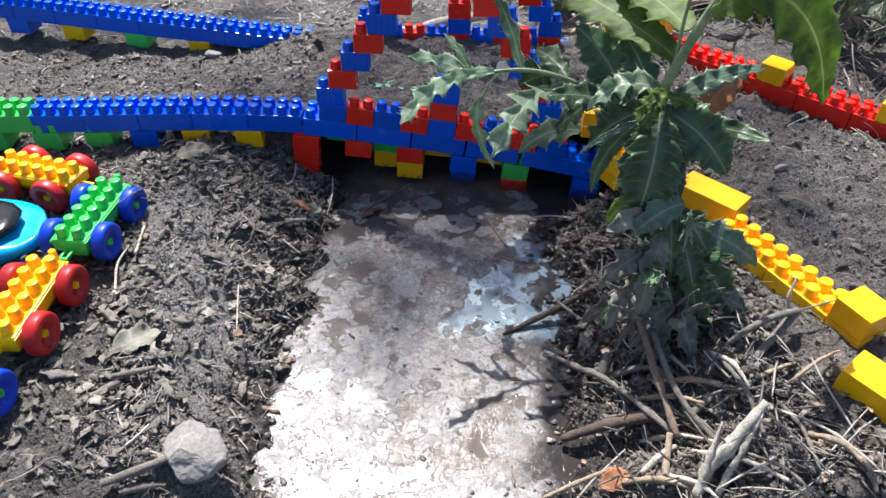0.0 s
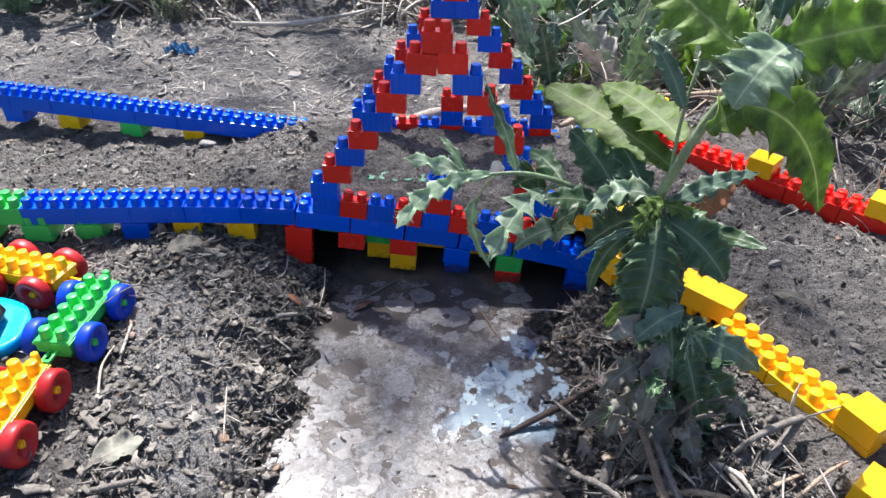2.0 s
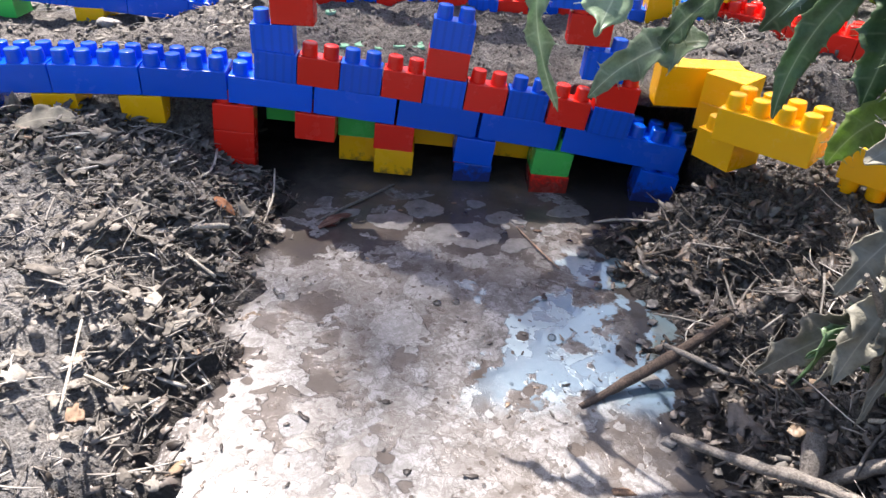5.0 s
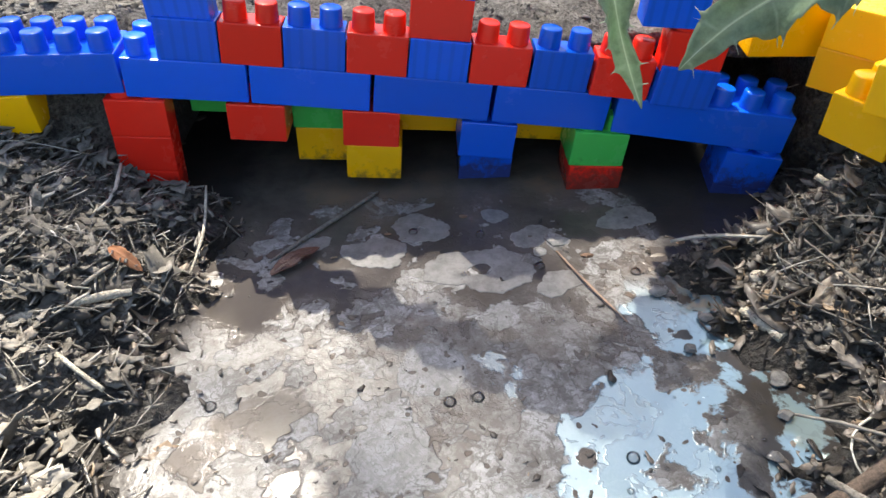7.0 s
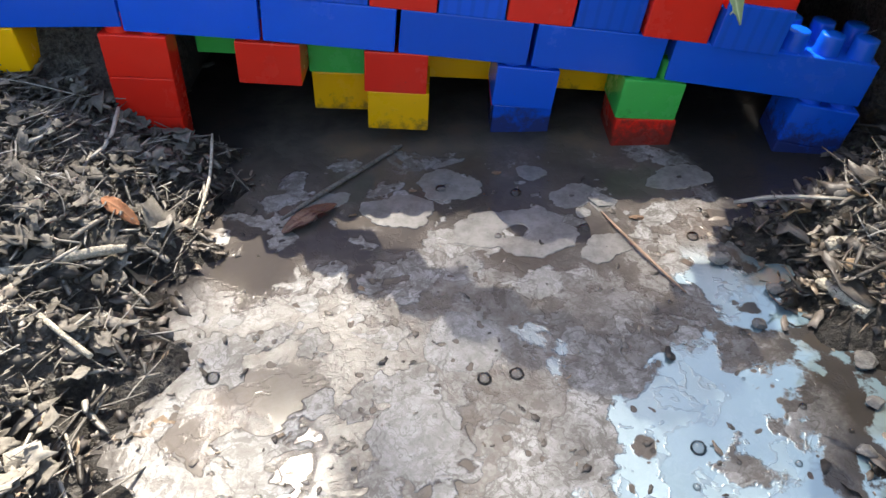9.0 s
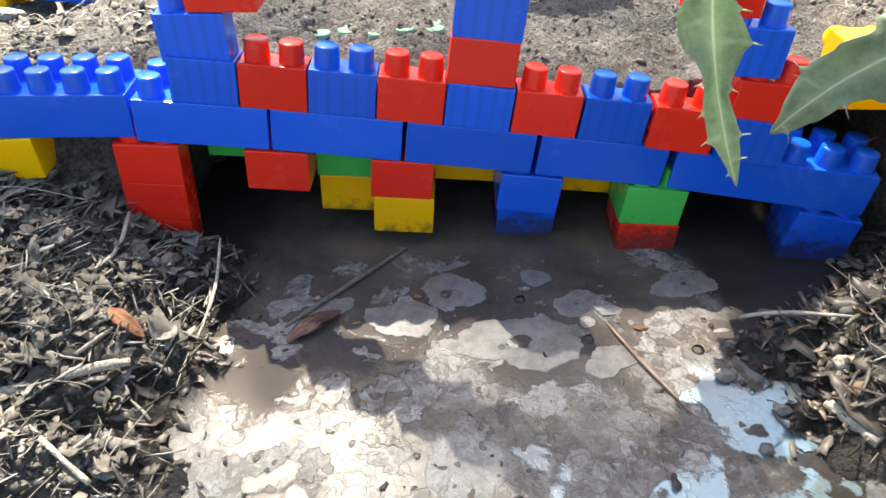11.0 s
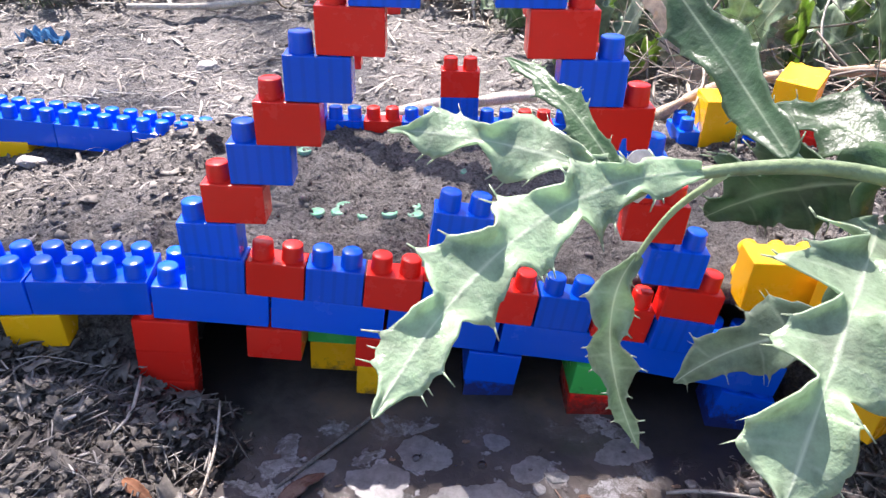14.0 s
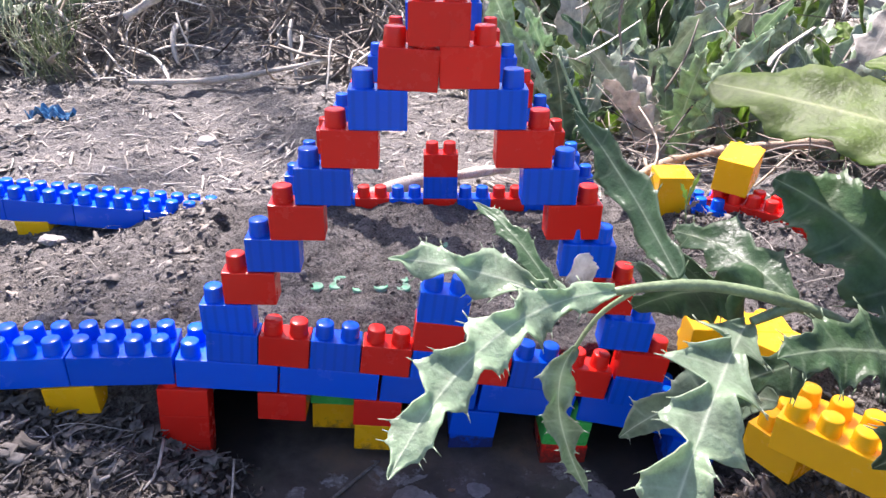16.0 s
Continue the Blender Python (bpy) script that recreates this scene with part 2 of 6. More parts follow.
    # swirl lines
    swirl = noise_node(t, 42, 5, 0.6, wild).outputs[0]
    line = between(calc("ABSOLUTE", calc("SUBTRACT", swirl, 0.5), 0.0), 0.022, 0.004)
    pale = ramp(t, fine, [(0.32, (0.060, 0.052, 0.045)), (0.43, (0.125, 0.114, 0.104)), (0.54, (0.29, 0.283, 0.276)), (0.70, (0.40, 0.392, 0.385))]).outputs[0]
    blotch = ramp(t, noise_node(t, 38, 6, 0.68, soft).outputs[0], [(0.36, (0.070, 0.060, 0.050)), (0.50, (0.23, 0.222, 0.215)), (0.66, (0.38, 0.373, 0.367))]).outputs[0]
    pale = mix_colour(t, 0.55, pale, blotch)
    swept = warped(75, 0.020)
    curd = noise_node(t, 150, 5, 0.7, swept).outputs[0]
    pale = mix_colour(t, between(curd, 0.50, 0.41, 0.0, 0.78), pale, (0.085, 0.075, 0.066))
    pale = mix_colour(t, between(curd, 0.56, 0.66, 0.0, 0.6), pale, (0.40, 0.393, 0.387))
    vein = between(calc("ABSOLUTE", calc("SUBTRACT", noise_node(t, 85, 3, 0.5, swept).outputs[0], 0.5), 0.0), 0.030, 0.006)
    pale = mix_colour(t, calc("MULTIPLY", vein, 0.7), pale, (0.085, 0.075, 0.066))
    pale = mix_colour(t, calc("MULTIPLY", line, 0.28), pale, (0.10, 0.085, 0.072))
    pale = mix_colour(t, calc("MULTIPLY", raft, 0.40), pale, (0.34, 0.332, 0.325))
    pale = mix_colour(t, between(calc("ADD", rings[0], rings[1]), 0.45, 1.0, 0.0, 0.30), pale, (0.10, 0.105, 0.09))
    pale = mix_colour(t, calc("MULTIPLY", between(grain, 0.60, 0.70), 0.5), pale, (0.08, 0.068, 0.058))
    pale = mix_colour(t, calc("MULTIPLY", rim, 0.5), pale, (0.055, 0.048, 0.042))
    pale = mix_colour(t, calc("MULTIPLY", streak, calc("MULTIPLY", between(fine, 0.42, 0.56), 0.55)), pale, (0.080, 0.072, 0.064))
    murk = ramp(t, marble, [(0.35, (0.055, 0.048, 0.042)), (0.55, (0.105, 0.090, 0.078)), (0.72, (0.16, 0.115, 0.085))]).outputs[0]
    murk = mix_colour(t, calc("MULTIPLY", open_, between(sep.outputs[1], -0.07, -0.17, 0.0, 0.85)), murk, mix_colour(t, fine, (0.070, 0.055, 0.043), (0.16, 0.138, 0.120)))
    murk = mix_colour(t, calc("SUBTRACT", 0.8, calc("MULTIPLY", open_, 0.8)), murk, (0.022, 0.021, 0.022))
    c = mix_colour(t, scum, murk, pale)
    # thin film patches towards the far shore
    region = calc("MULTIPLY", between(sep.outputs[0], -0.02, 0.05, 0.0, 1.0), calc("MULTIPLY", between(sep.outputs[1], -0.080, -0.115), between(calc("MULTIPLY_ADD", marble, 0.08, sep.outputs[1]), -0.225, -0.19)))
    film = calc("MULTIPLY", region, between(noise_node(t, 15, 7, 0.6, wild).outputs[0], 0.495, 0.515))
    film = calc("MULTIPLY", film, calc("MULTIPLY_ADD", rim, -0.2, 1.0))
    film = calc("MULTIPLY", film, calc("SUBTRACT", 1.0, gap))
    # blue of the mirrored sky put into the film's base colour and specular tint
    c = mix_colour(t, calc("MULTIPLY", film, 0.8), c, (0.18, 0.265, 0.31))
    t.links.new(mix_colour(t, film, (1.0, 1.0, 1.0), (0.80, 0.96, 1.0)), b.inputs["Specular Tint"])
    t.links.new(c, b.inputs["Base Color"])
    rough = calc("MULTIPLY_ADD", scum, calc("MULTIPLY_ADD", fine, 0.35, 0.20), 0.10)
    rough = calc("MULTIPLY_ADD", film, -0.10, rough)
    t.links.new(calc("MAXIMUM", rough, 0.06), b.inputs["Roughness"])
    ior = calc("MULTIPLY_ADD", film, 1.5, calc("MULTIPLY_ADD", scum, 0.16, 1.31))
    t.links.new(ior, b.inputs["IOR"])
    b.inputs["Specular IOR Level"].default_value = 0.5
    relief = calc("MULTIPLY_ADD", calc("MULTIPLY", scum, calc("MULTIPLY_ADD", curd, 0.9, fine)), 0.6, calc("MULTIPLY", scum, 0.5))
    bump(t, b, calc("MULTIPLY", calc("SUBTRACT", relief, calc("MULTIPLY", line, 0.15)), calc("SUBTRACT", 1.0, film)), 0.45, 0.0012)
    return m


WATER_MAT = water_material()


# ---- mesh helpers ----
def part(name, data, material, parent=None, label=""):
    """One mesh object from a bmesh or a mesh, under its thing or part."""
    if isinstance(data, bmesh.types.BMesh):
        me = bpy.data.meshes.new(name)
        data.to_mesh(me)
        data.free()
    else:
        me = data
    if material is not None and not me.materials:
        me.materials.append(material)
    ob = new(name, me)
    if parent is not None:
        ob.parent = parent
    if label:
        ob["label"] = label
    return ob


def thing(name, label, category, at=(0, 0, 0), group="", kind=""):
    ob = new(name)
    ob.empty_display_size = 0.02
    ob.location = at
    return tagged(ob, label, category, group, kind)


def lathe(bm, profile, segments=16, matrix=Matrix.Identity(4), smooth=True):
    """Turns (radius, height) pairs round z; closes the ends where the radius is 0."""
    rings = []
    for r, z in profile:
        if r < 1e-9:
            rings.append([bm.verts.new(matrix @ Vector((0, 0, z)))])
        else:
            rings.append([bm.verts.new(matrix @ Vector((r * math.cos(2 * math.pi * i / segments), r * math.sin(2 * math.pi * i / segments), z))) for i in range(segments)])
    for a, b in zip(rings, rings[1:]):
        for i in range(segments):
            j = (i + 1) % segments
            if len(a) == 1 and len(b) == 1:
                continue
            if len(a) == 1:
                f = bm.faces.new((a[0], b[i], b[j]))
            elif len(b) == 1:
                f = bm.faces.new((a[i], a[j], b[0]))
            else:
                f = bm.faces.new((a[i], a[j], b[j], b[i]))
            f.smooth = smooth


def bevelled_box(bm, x0, y0, z0, x1, y1, z1, r):
    made = bmesh.ops.create_cube(bm, size=1.0, matrix=Matrix.LocRotScale(((x0 + x1) / 2, (y0 + y1) / 2, (z0 + z1) / 2), None, (x1 - x0, y1 - y0, z1 - z0)))
    edges = {e for v in made["verts"] for e in v.link_edges}
    bmesh.ops.bevel(bm, geom=list(edges), offset=r, segments=2, profile=0.6, affect="EDGES")


BRICKS = {}


def brick_mesh(nx, ny, colour, layers=1):
    """A moulded toy brick, its lower front left corner at the origin, studs on top; slightly drafted studs."""
    key = (nx, ny, colour, layers)
    if key not in BRICKS:
        bm = bmesh.new()
        g = 0.0002
        bevelled_box(bm, g, g, 0, nx * P - g, ny * P - g, H * layers - 0.0001, 0.0008)
        for i in range(nx):
            for j in range(ny):
                lathe(bm, [(0.0061, 0), (0.0060, 0.0015), (0.0056, 0.0088), (0.0054, 0.0094), (0.0048, 0.0097), (0, 0.0097)], 18,
                      Matrix.Translation(((i + 0.5) * P, (j + 0.5) * P, H * layers - 0.0002)))
        me = bpy.data.meshes.new("brick")
        bm.to_mesh(me)
        bm.free()
        me.materials.append(BLUE_RIBBED if (colour, ny) == ("b", 1) else COLOURS[colour])
        BRICKS[key] = me
    return BRICKS[key]




def brick(parent, colour, nx, ny, x, y, z, yaw=0.0, roll=0.0, pitch=0.0):
    """One brick under its thing; roll: degrees by which its right end drops."""
    ob = part("brick", brick_mesh(nx, ny, colour), None, parent)
    ob.matrix_basis = pose(x, y, z, pitch, roll, yaw)
    return ob


def chain(parent, colours, joints, ny=2, nx=4):
    """Long bricks pressed end to end along joints (x, y, z): front lower corners."""
    for colour, a, b in zip(colours, joints, joints[1:]):
        d = Vector(b) - Vector(a)
        yaw = math.degrees(math.atan2(d.y, d.x))
        roll = -math.degrees(math.atan2(d.z, math.hypot(d.x, d.y)))
        ob = brick(parent, colour, nx, ny, *a, yaw, roll)
        ob.matrix_basis = ob.matrix_basis @ Matrix.Diagonal((min(1.0, d.length / (nx * P)), 1, 1, 1))


# ---- ground ----
class Waves:
    """Smooth random relief: a sum of plane waves of about one wavelength."""

    def __init__(self, wavelength, count, seed):
        r = np.random.RandomState(seed)
        k = 2 * np.pi / (wavelength * r.uniform(0.6, 1.6, count))
        a = r.uniform(0, 2 * np.pi, count)
        self.kx, self.ky, self.p = k * np.cos(a), k * np.sin(a), r.uniform(0, 2 * np.pi, count)

    def __call__(self, x, y):
        x, y = np.asarray(x, float), np.asarray(y, float)
        s = np.zeros(np.broadcast(x, y).shape)
        for kx, ky, p in zip(self.kx, self.ky, self.p):
            s = s + np.sin(kx * x + ky * y + p)
        return s / math.sqrt(len(self.p))


W30, W9, W3, W1 = Waves(0.30, 10, 1), Waves(0.09, 14, 2), Waves(0.03, 18, 3), Waves(0.011, 22, 4)
W_MOUND = Waves(0.55, 10, 9)


def step(a, b, x):
    u = np.clip((x - a) / (b - a), 0, 1)
    return u * u * (3 - 2 * u)


def shores(y):
    wob = 0.010 * W9(0.3, y) + 0.005 * W3(0.7, y)
    wob2 = 0.012 * W9(1.3, y) + 0.006 * W3(1.7, y)
    return -0.118 + wob, 0.130 + wob2 + 0.045 * step(-0.055, -0.018, y)


def height(x, y):
    """Height of the ground."""
    x, y = np.asarray(x, float), np.asarray(y, float)
    left, right = shores(y)
    # banks on both sides of the ditch
    dl, dr = left - x, x - right
    bank_l = np.interp(dl, [-0.05, 0.0, 0.02, 0.05, 0.085, 0.15, 0.25], [-0.078, -0.0615, -0.055, -0.037, -0.020, -0.002, 0.002])
    bank_r = np.interp(dr, [-0.05, 0.0, 0.02, 0.045, 0.075, 0.13, 0.20], [-0.078, -0.0615, -0.056, -0.044, -0.018, 0.010, 0.018])
    front = np.where(x < 0.0, bank_l, bank_r)
    front = front * step(-1.5, -1.1, y)
    front = front + 0.018 * np.exp(-((x - 0.24) / 0.07) ** 2 - ((y + 0.33) / 0.10) ** 2)
    # beyond the front rail: packed earth between the two rows, level ground behind
    plain = 0.002 - 0.008 * step(0.0, 0.12, y) + 0.030 * np.exp(-(np.maximum(np.abs(x - 0.02) - 0.22, 0) / 0.09) ** 2) * step(0.0, 0.04, y) * (1 - step(0.24, 0.32, y))
    front = front + 0.010 * step(0.29, 0.36, x)
    plain = plain + 0.022 * step(0.22, 0.32, x) * (1 - step(0.25, 0.5, y))
    walls = np.where(x < 0, step(-0.185, -0.165, x), 1 - step(0.205, 0.225, x))
    under = plain * (1 - walls) + (-0.085) * walls
    back = np.where(y < 0.21, under, plain)
    z = front * (1 - step(-0.004, 0.022, y)) + back * step(-0.004, 0.022, y)
    # hollow along the rail
    z = z - 0.014 * (1 - step(-0.40, -0.31, x)) * step(-0.105, -0.070, y) * (1 - step(0.0, 0.05, y))
    # brush bank at the far side
    z = z + 0.16 * step(0.78, 1.35, y + 0.10 * W_MOUND(x, 0.2) - 0.25 * np.maximum(x - 0.2, 0))
    z = z + np.where(np.hypot(x, y) > 2.5, 0.15 * step(2.5, 8.0, np.hypot(x, y)) * W_MOUND(x * 0.12, y * 0.12), 0)
    rough = np.where(z < WATER, 0.35, 1.0) * (1 - step(1.2, 2.4, np.hypot(x, y)))
    return z + rough * (0.0035 * W9(x, y) + 0.0022 * W3(x, y) + 0.0010 * W1(x, y))


def spread(lo, hi, fine, far):
    inner = np.arange(lo, hi + fine / 2, fine)
    n = 26
    out = np.geomspace(fine * 2, far, n)
    return np.concatenate([lo - out[::-1], inner, hi + out])


def grid_mesh(name, xs, ys, zfun, material):
    X, Y = np.meshgrid(xs, ys)
    Z = zfun(X, Y)
    nx, ny = len(xs), len(ys)
    co = np.stack([X.ravel(), Y.ravel(), Z.ravel()], 1).astype(np.float32)
    i = (np.arange(ny - 1)[:, None] * nx + np.arange(nx - 1)[None, :]).ravel()
    quads = np.stack([i, i + 1, i + nx + 1, i + nx], 1).astype(np.int32)
    me = bpy.data.meshes.new(name)
    me.vertices.add(len(co))
    me.vertices.foreach_set("co", co.ravel())
    me.loops.add(quads.size)
    me.loops.foreach_set("vertex_index", quads.ravel())
    me.polygons.add(len(quads))
    me.polygons.foreach_set("loop_start", np.arange(0, quads.size, 4, dtype=np.int32))
    me.polygons.foreach_set("use_smooth", np.ones(len(quads), dtype=bool))
    me.update(calc_edges=True)
    me.validate()
    me.materials.append(material)
    return me


ground = new("ground", grid_mesh("ground", spread(-0.85, 0.85, 0.0048, 60.0), spread(-0.75, 1.45, 0.0048, 60.0), height, SOIL))
tagged(ground, "dry grey-brown earth with a muddy ditch", "ground", kind="structure")
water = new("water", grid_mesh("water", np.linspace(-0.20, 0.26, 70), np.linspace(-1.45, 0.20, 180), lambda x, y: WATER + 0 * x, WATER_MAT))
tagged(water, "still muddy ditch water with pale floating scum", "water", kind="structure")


def deck_height(x, y):
    return 0.023 + 0.005 * np.exp(-((x + 0.05) / 0.1) ** 2) + 0.003 * W9(x + 3, y) + 0.0022 * W3(x, y) + 0.0010 * W1(x, y) - 0.05 * step(0.16, 0.26, np.abs(x - 0.01)) ** 3


deck_top = grid_mesh("earth_deck", np.linspace(-0.20, 0.22, 110), np.linspace(0.016, 0.262, 70), deck_height, SOIL)
deck = new("earth_deck", deck_top)
_sol = deck.modifiers.new("thick", "SOLIDIFY")
_sol.thickness, _sol.offset = 0.012, -1.0
tagged(deck, "packed earth roadway laid across the toy bridge", "earth", kind="structure")

# ---- front bridge ----
front_bridge = thing("toy_bridge", "toy brick bridge with red and blue stepped arch over the ditch", "toy bridge", (0, 0, 0))
# roadway beam
chain(front_bridge, "bbbb", [(-0.1655, -0.005, 0.008), (-0.1010, -0.003, 0.001), (-0.0360, -0.003, -0.0065), (0.0295, -0.003, -0.0148), (0.0965, -0.004, -0.0230)])
brick(front_bridge, "b", 6, 2, 0.0968, -0.0042, -0.0230, -8.5, 5.6)
BEAM = lambda x: float(np.interp(x, [-0.166, -0.101, -0.036, 0.0295, 0.0965, 0.161], [0.030, 0.0232, 0.0157, 0.0072, -0.0010, -0.0100]))
# parapet
for i, c in zip(range(-9, 9, 2), "brbrbrbrb"):
    x = i * P
    tilt = math.degrees(math.atan2(BEAM(x) - BEAM(x + 2 * P), 2 * P))
    brick(front_bridge, c, 2, 1, x + 0.0012 * (i > 0) * i / 4, -0.0036 - 0.0024 * max(0, i - 4), BEAM(x), 0.6 * math.sin(i) - 1.2 * max(0, i - 4), tilt)
# centre post
brick(front_bridge, "r", 2, 1, -P + 0.0020, -0.0032, BEAM(-P) + H - 0.0006, 0.5, 6)
brick(front_bridge, "b", 2, 1, -P + 0.0045, -0.0028, BEAM(-P) + 2 * H - 0.0012, -0.5, 7)
# arch: left flank, cap, right flank
for k, c in zip(range(2, 10), "brbrbrbr"):
    x = (-9 if k == 2 else -11 + k) * P
    brick(front_bridge, c, 2, 1, x, -0.001 + 0.0008 * math.sin(k * 2.1), 0.0020 + k * H, 0.8 * math.sin(k * 1.7), 1.0 if k < 9 else 3.2)
brick(front_bridge, "r", 2, 1, -P, -0.001, 0.0020 + 10 * H, 0, 0.6)
for k, c in zip(range(9, 4, -1), "rbrbr"):
    brick(front_bridge, c, 2, 1, (9 - k) * P + 0.0006, 0.0008 * math.sin(k), 0.0020 + k * H, 0.6 * math.sin(k * 3.0), -0.5)
for c, x, y, z, t in (("b", 0.0745, -0.0025, 0.0888, 1), ("r", 0.0895, -0.0048, 0.0640, 2), ("b", 0.1040, -0.0070, 0.0385, 4), ("r", 0.1165, -0.0092, 0.0145, 6)):
    brick(front_bridge, c, 2, 1, x, y, z, -3, t)
# piers under the beam
pier = pose(-0.1778, -0.007, 0.0078, 0, 5.0, 2)
for k in range(3):
    part("brick", brick_mesh(2, 1, "r"), None, front_bridge).matrix_basis = pier @ Matrix.Translation((0, 0, -(k + 1) * (H - 0.0001)))
brick(front_bridge, "r", 2, 2, -0.1170, -0.0035, 0.0015 - H, 0, 5)
brick(front_bridge, "g", 2, 2, -0.146, 0.028, 0.0035 - H, 0, 4)
brick(front_bridge, "g", 2, 2, -0.088, 0.028, -0.0030 - H, 0, 4)
brick(front_bridge, "g", 2, 2, -0.0855, 0.018, -0.0040 - H, 0, 4)
brick(front_bridge, "y", 2, 2, -0.0855, 0.018, -0.0040 - 2 * H, 0, 3)
brick(front_bridge, "r", 2, 2, -0.0545, -0.003, -0.0050 - H, 0, 5)
brick(front_bridge, "y", 2, 2, -0.0545, -0.003, -0.0045 - 2 * H, 0, 4)
brick(front_bridge, "b", 2, 2, 0.0105, -0.003, -0.0140 - H, 0, 7)
brick(front_bridge, "r", 2, 2, 0.0110, 0.010, -0.0148 - 1.30 * H, 0, 5)
brick(front_bridge, "b", 2, 2, 0.0108, 0.009, -0.0150 - 2.25 * H, 0, 5)
brick(front_bridge, "g", 2, 2, 0.0748, -0.0055, -0.0215 - H, 0, 6)
brick(front_bridge, "r", 2, 2, 0.0745, -0.0065, -0.0215 - 2 * H, 0, 3)
leg = pose(0.1620, -0.0150, -0.0315, 0, 8, -8)
for k in range(3):
    part("brick", brick_mesh(2, 2, "b"), None, front_bridge).matrix_basis = leg @ Matrix.Translation((0, 0, -(k + 1) * H))
brick(front_bridge, "y", 4, 2, -0.038, 0.030, -0.0355, 0, 4)
brick(front_bridge, "y", 4, 2, 0.036, 0.030, -0.0440, 0, 5)

# ---- near rail ----
near_rail = thing("toy_brick_rail", "long low rail of blue and green toy bricks on coloured feet", "toy bricks")
NEAR = [(-0.1655, -0.005, 0.010), (-0.2280, -0.011, 0.0135), (-0.2915, -0.017, 0.0150), (-0.3545, -0.0215, 0.0140), (-0.4170, -0.0265, 0.0125), (-0.4785, -0.032, 0.012), (-0.541, -0.038, 0.012), (-0.604, -0.044, 0.012), (-0.667, -0.050, 0.012), (-0.730, -0.056, 0.012), (-0.793, -0.062, 0.012)]
chain(near_rail, "gggggbbbbb", NEAR[::-1])
for c, x, y, z in (("y", -0.246, -0.013, 0.0130), ("y", -0.308, -0.0185, 0.0145), ("b", -0.369, -0.0235, 0.0135), ("g", -0.423, -0.029, 0.0120), ("g", -0.482, -0.036, 0.012), ("g", -0.548, -0.041, 0.012), ("g", -0.64, -0.05, 0.012), ("g", -0.72, -0.057, 0.012)):
    brick(near_rail, c, 2, 2, x, y, z - H, 5)

# ---- far rail ----
far_rail = thing("toy_brick_rail", "rail of blue toy bricks half sunk in the earth", "toy bricks")
FAR = [(-0.205, 0.232, -0.006), (-0.269, 0.2325, 0.000), (-0.333, 0.233, 0.0055), (-0.3965, 0.235, 0.0105), (-0.460, 0.2375, 0.0150), (-0.524, 0.241, 0.0195), (-0.588, 0.245, 0.0235), (-0.652, 0.249, 0.0270), (-0.716, 0.253, 0.030), (-0.78, 0.257, 0.033), (-0.844, 0.261, 0.036), (-0.908, 0.265, 0.038)]
chain(far_rail, "b" * 11, FAR[::-1])
for c, x, y, z in (("y", -0.390, 0.2345, 0.0100), ("g", -0.486, 0.239, 0.0170), ("y", -0.582, 0.2445, 0.0230), ("b", -0.668, 0.250, 0.0280), ("y", -0.75, 0.255, 0.031), ("g", -0.84, 0.26, 0.035)):
    brick(far_rail, c, 2, 2, x, y, z - H, -3)

# ---- rear bridge ----
rear_bridge = thing("toy_bridge", "red and blue toy brick arch behind the earth roadway", "toy bridge")
RX, RY, RZ = 0.0105, 0.232, -0.008
chain(rear_bridge, "bbbbb", [(RX - 10 * P + i * 4 * P, RY, RZ + 0.0219 - H) for i in range(6)])
for i, c in zip(range(-9, 9, 2), "rbrbrbrbr"):
    brick(rear_bridge, c, 2, 1, RX + i * P, RY, RZ + 0.0219, 0.5 * math.sin(i), 0)
brick(rear_bridge, "b", 2, 1, RX - P, RY, RZ + 2 * 0.0219, 0, 0)
brick(rear_bridge, "r", 2, 1, RX - P, RY, RZ + 3 * 0.0219, 0, 0)
for k, c in zip(range(2, 10), "bbrbrbrb"):
    brick(rear_bridge, c, 2, 1, RX + (-11 + k) * P, RY, RZ + k * 0.0219, 0.6 * math.sin(k * 2.0), 0.5)
    brick(rear_bridge, c, 2, 1, RX + (9 - k) * P, RY, RZ + k * 0.0219, 0.6 * math.sin(k * 1.4), -0.5)
brick(rear_bridge, "r", 2, 1, RX - P, RY, RZ + 10 * 0.0219, 0, 0)

# ---- yellow rail ----
def lay(parent, colour, nx, ny, corner, along, studs):
    """A brick turned any way: its long side runs along, its studs point to studs, its corner lies at corner."""
    z = Vector(studs).normalized()
    x = Vector(along)
    x = (x - z * x.dot(z)).normalized()
    y = z.cross(x)
    m = Matrix((x, y, z)).transposed().to_4x4()
    m.translation = Vector(corner)
    if parent is None:
        return m
    ob = part("brick", brick_mesh(nx, ny, colour), None, parent)
    ob.matrix_basis = m
    return ob


yellow_rail = thing("toy_brick_rail", "tall yellow toy brick rail standing beside the thistle", "toy bricks")
YU, YN = Vector((0.5045, -0.865, 0.0)), Vector((0.865, 0.5045, 0.0))
YELLOW_START = Vector((0.2716, -0.1827, 0.0142))
Y_YAW = math.degrees(math.atan2(YU.y, YU.x))
for nx, start, low in ((4, 0, 0), (4, 4, 0), (2, 8, 0), (4, 1, 1), (4, 5, 1)):
    p = YELLOW_START + YU * (0.0161 * start) - Vector((0, 0, 0.0219 * low))
    brick(yellow_rail, "y", nx, 2, p.x, p.y, p.z, Y_YAW + 0.4 * math.sin(start * 2 + low), 0)

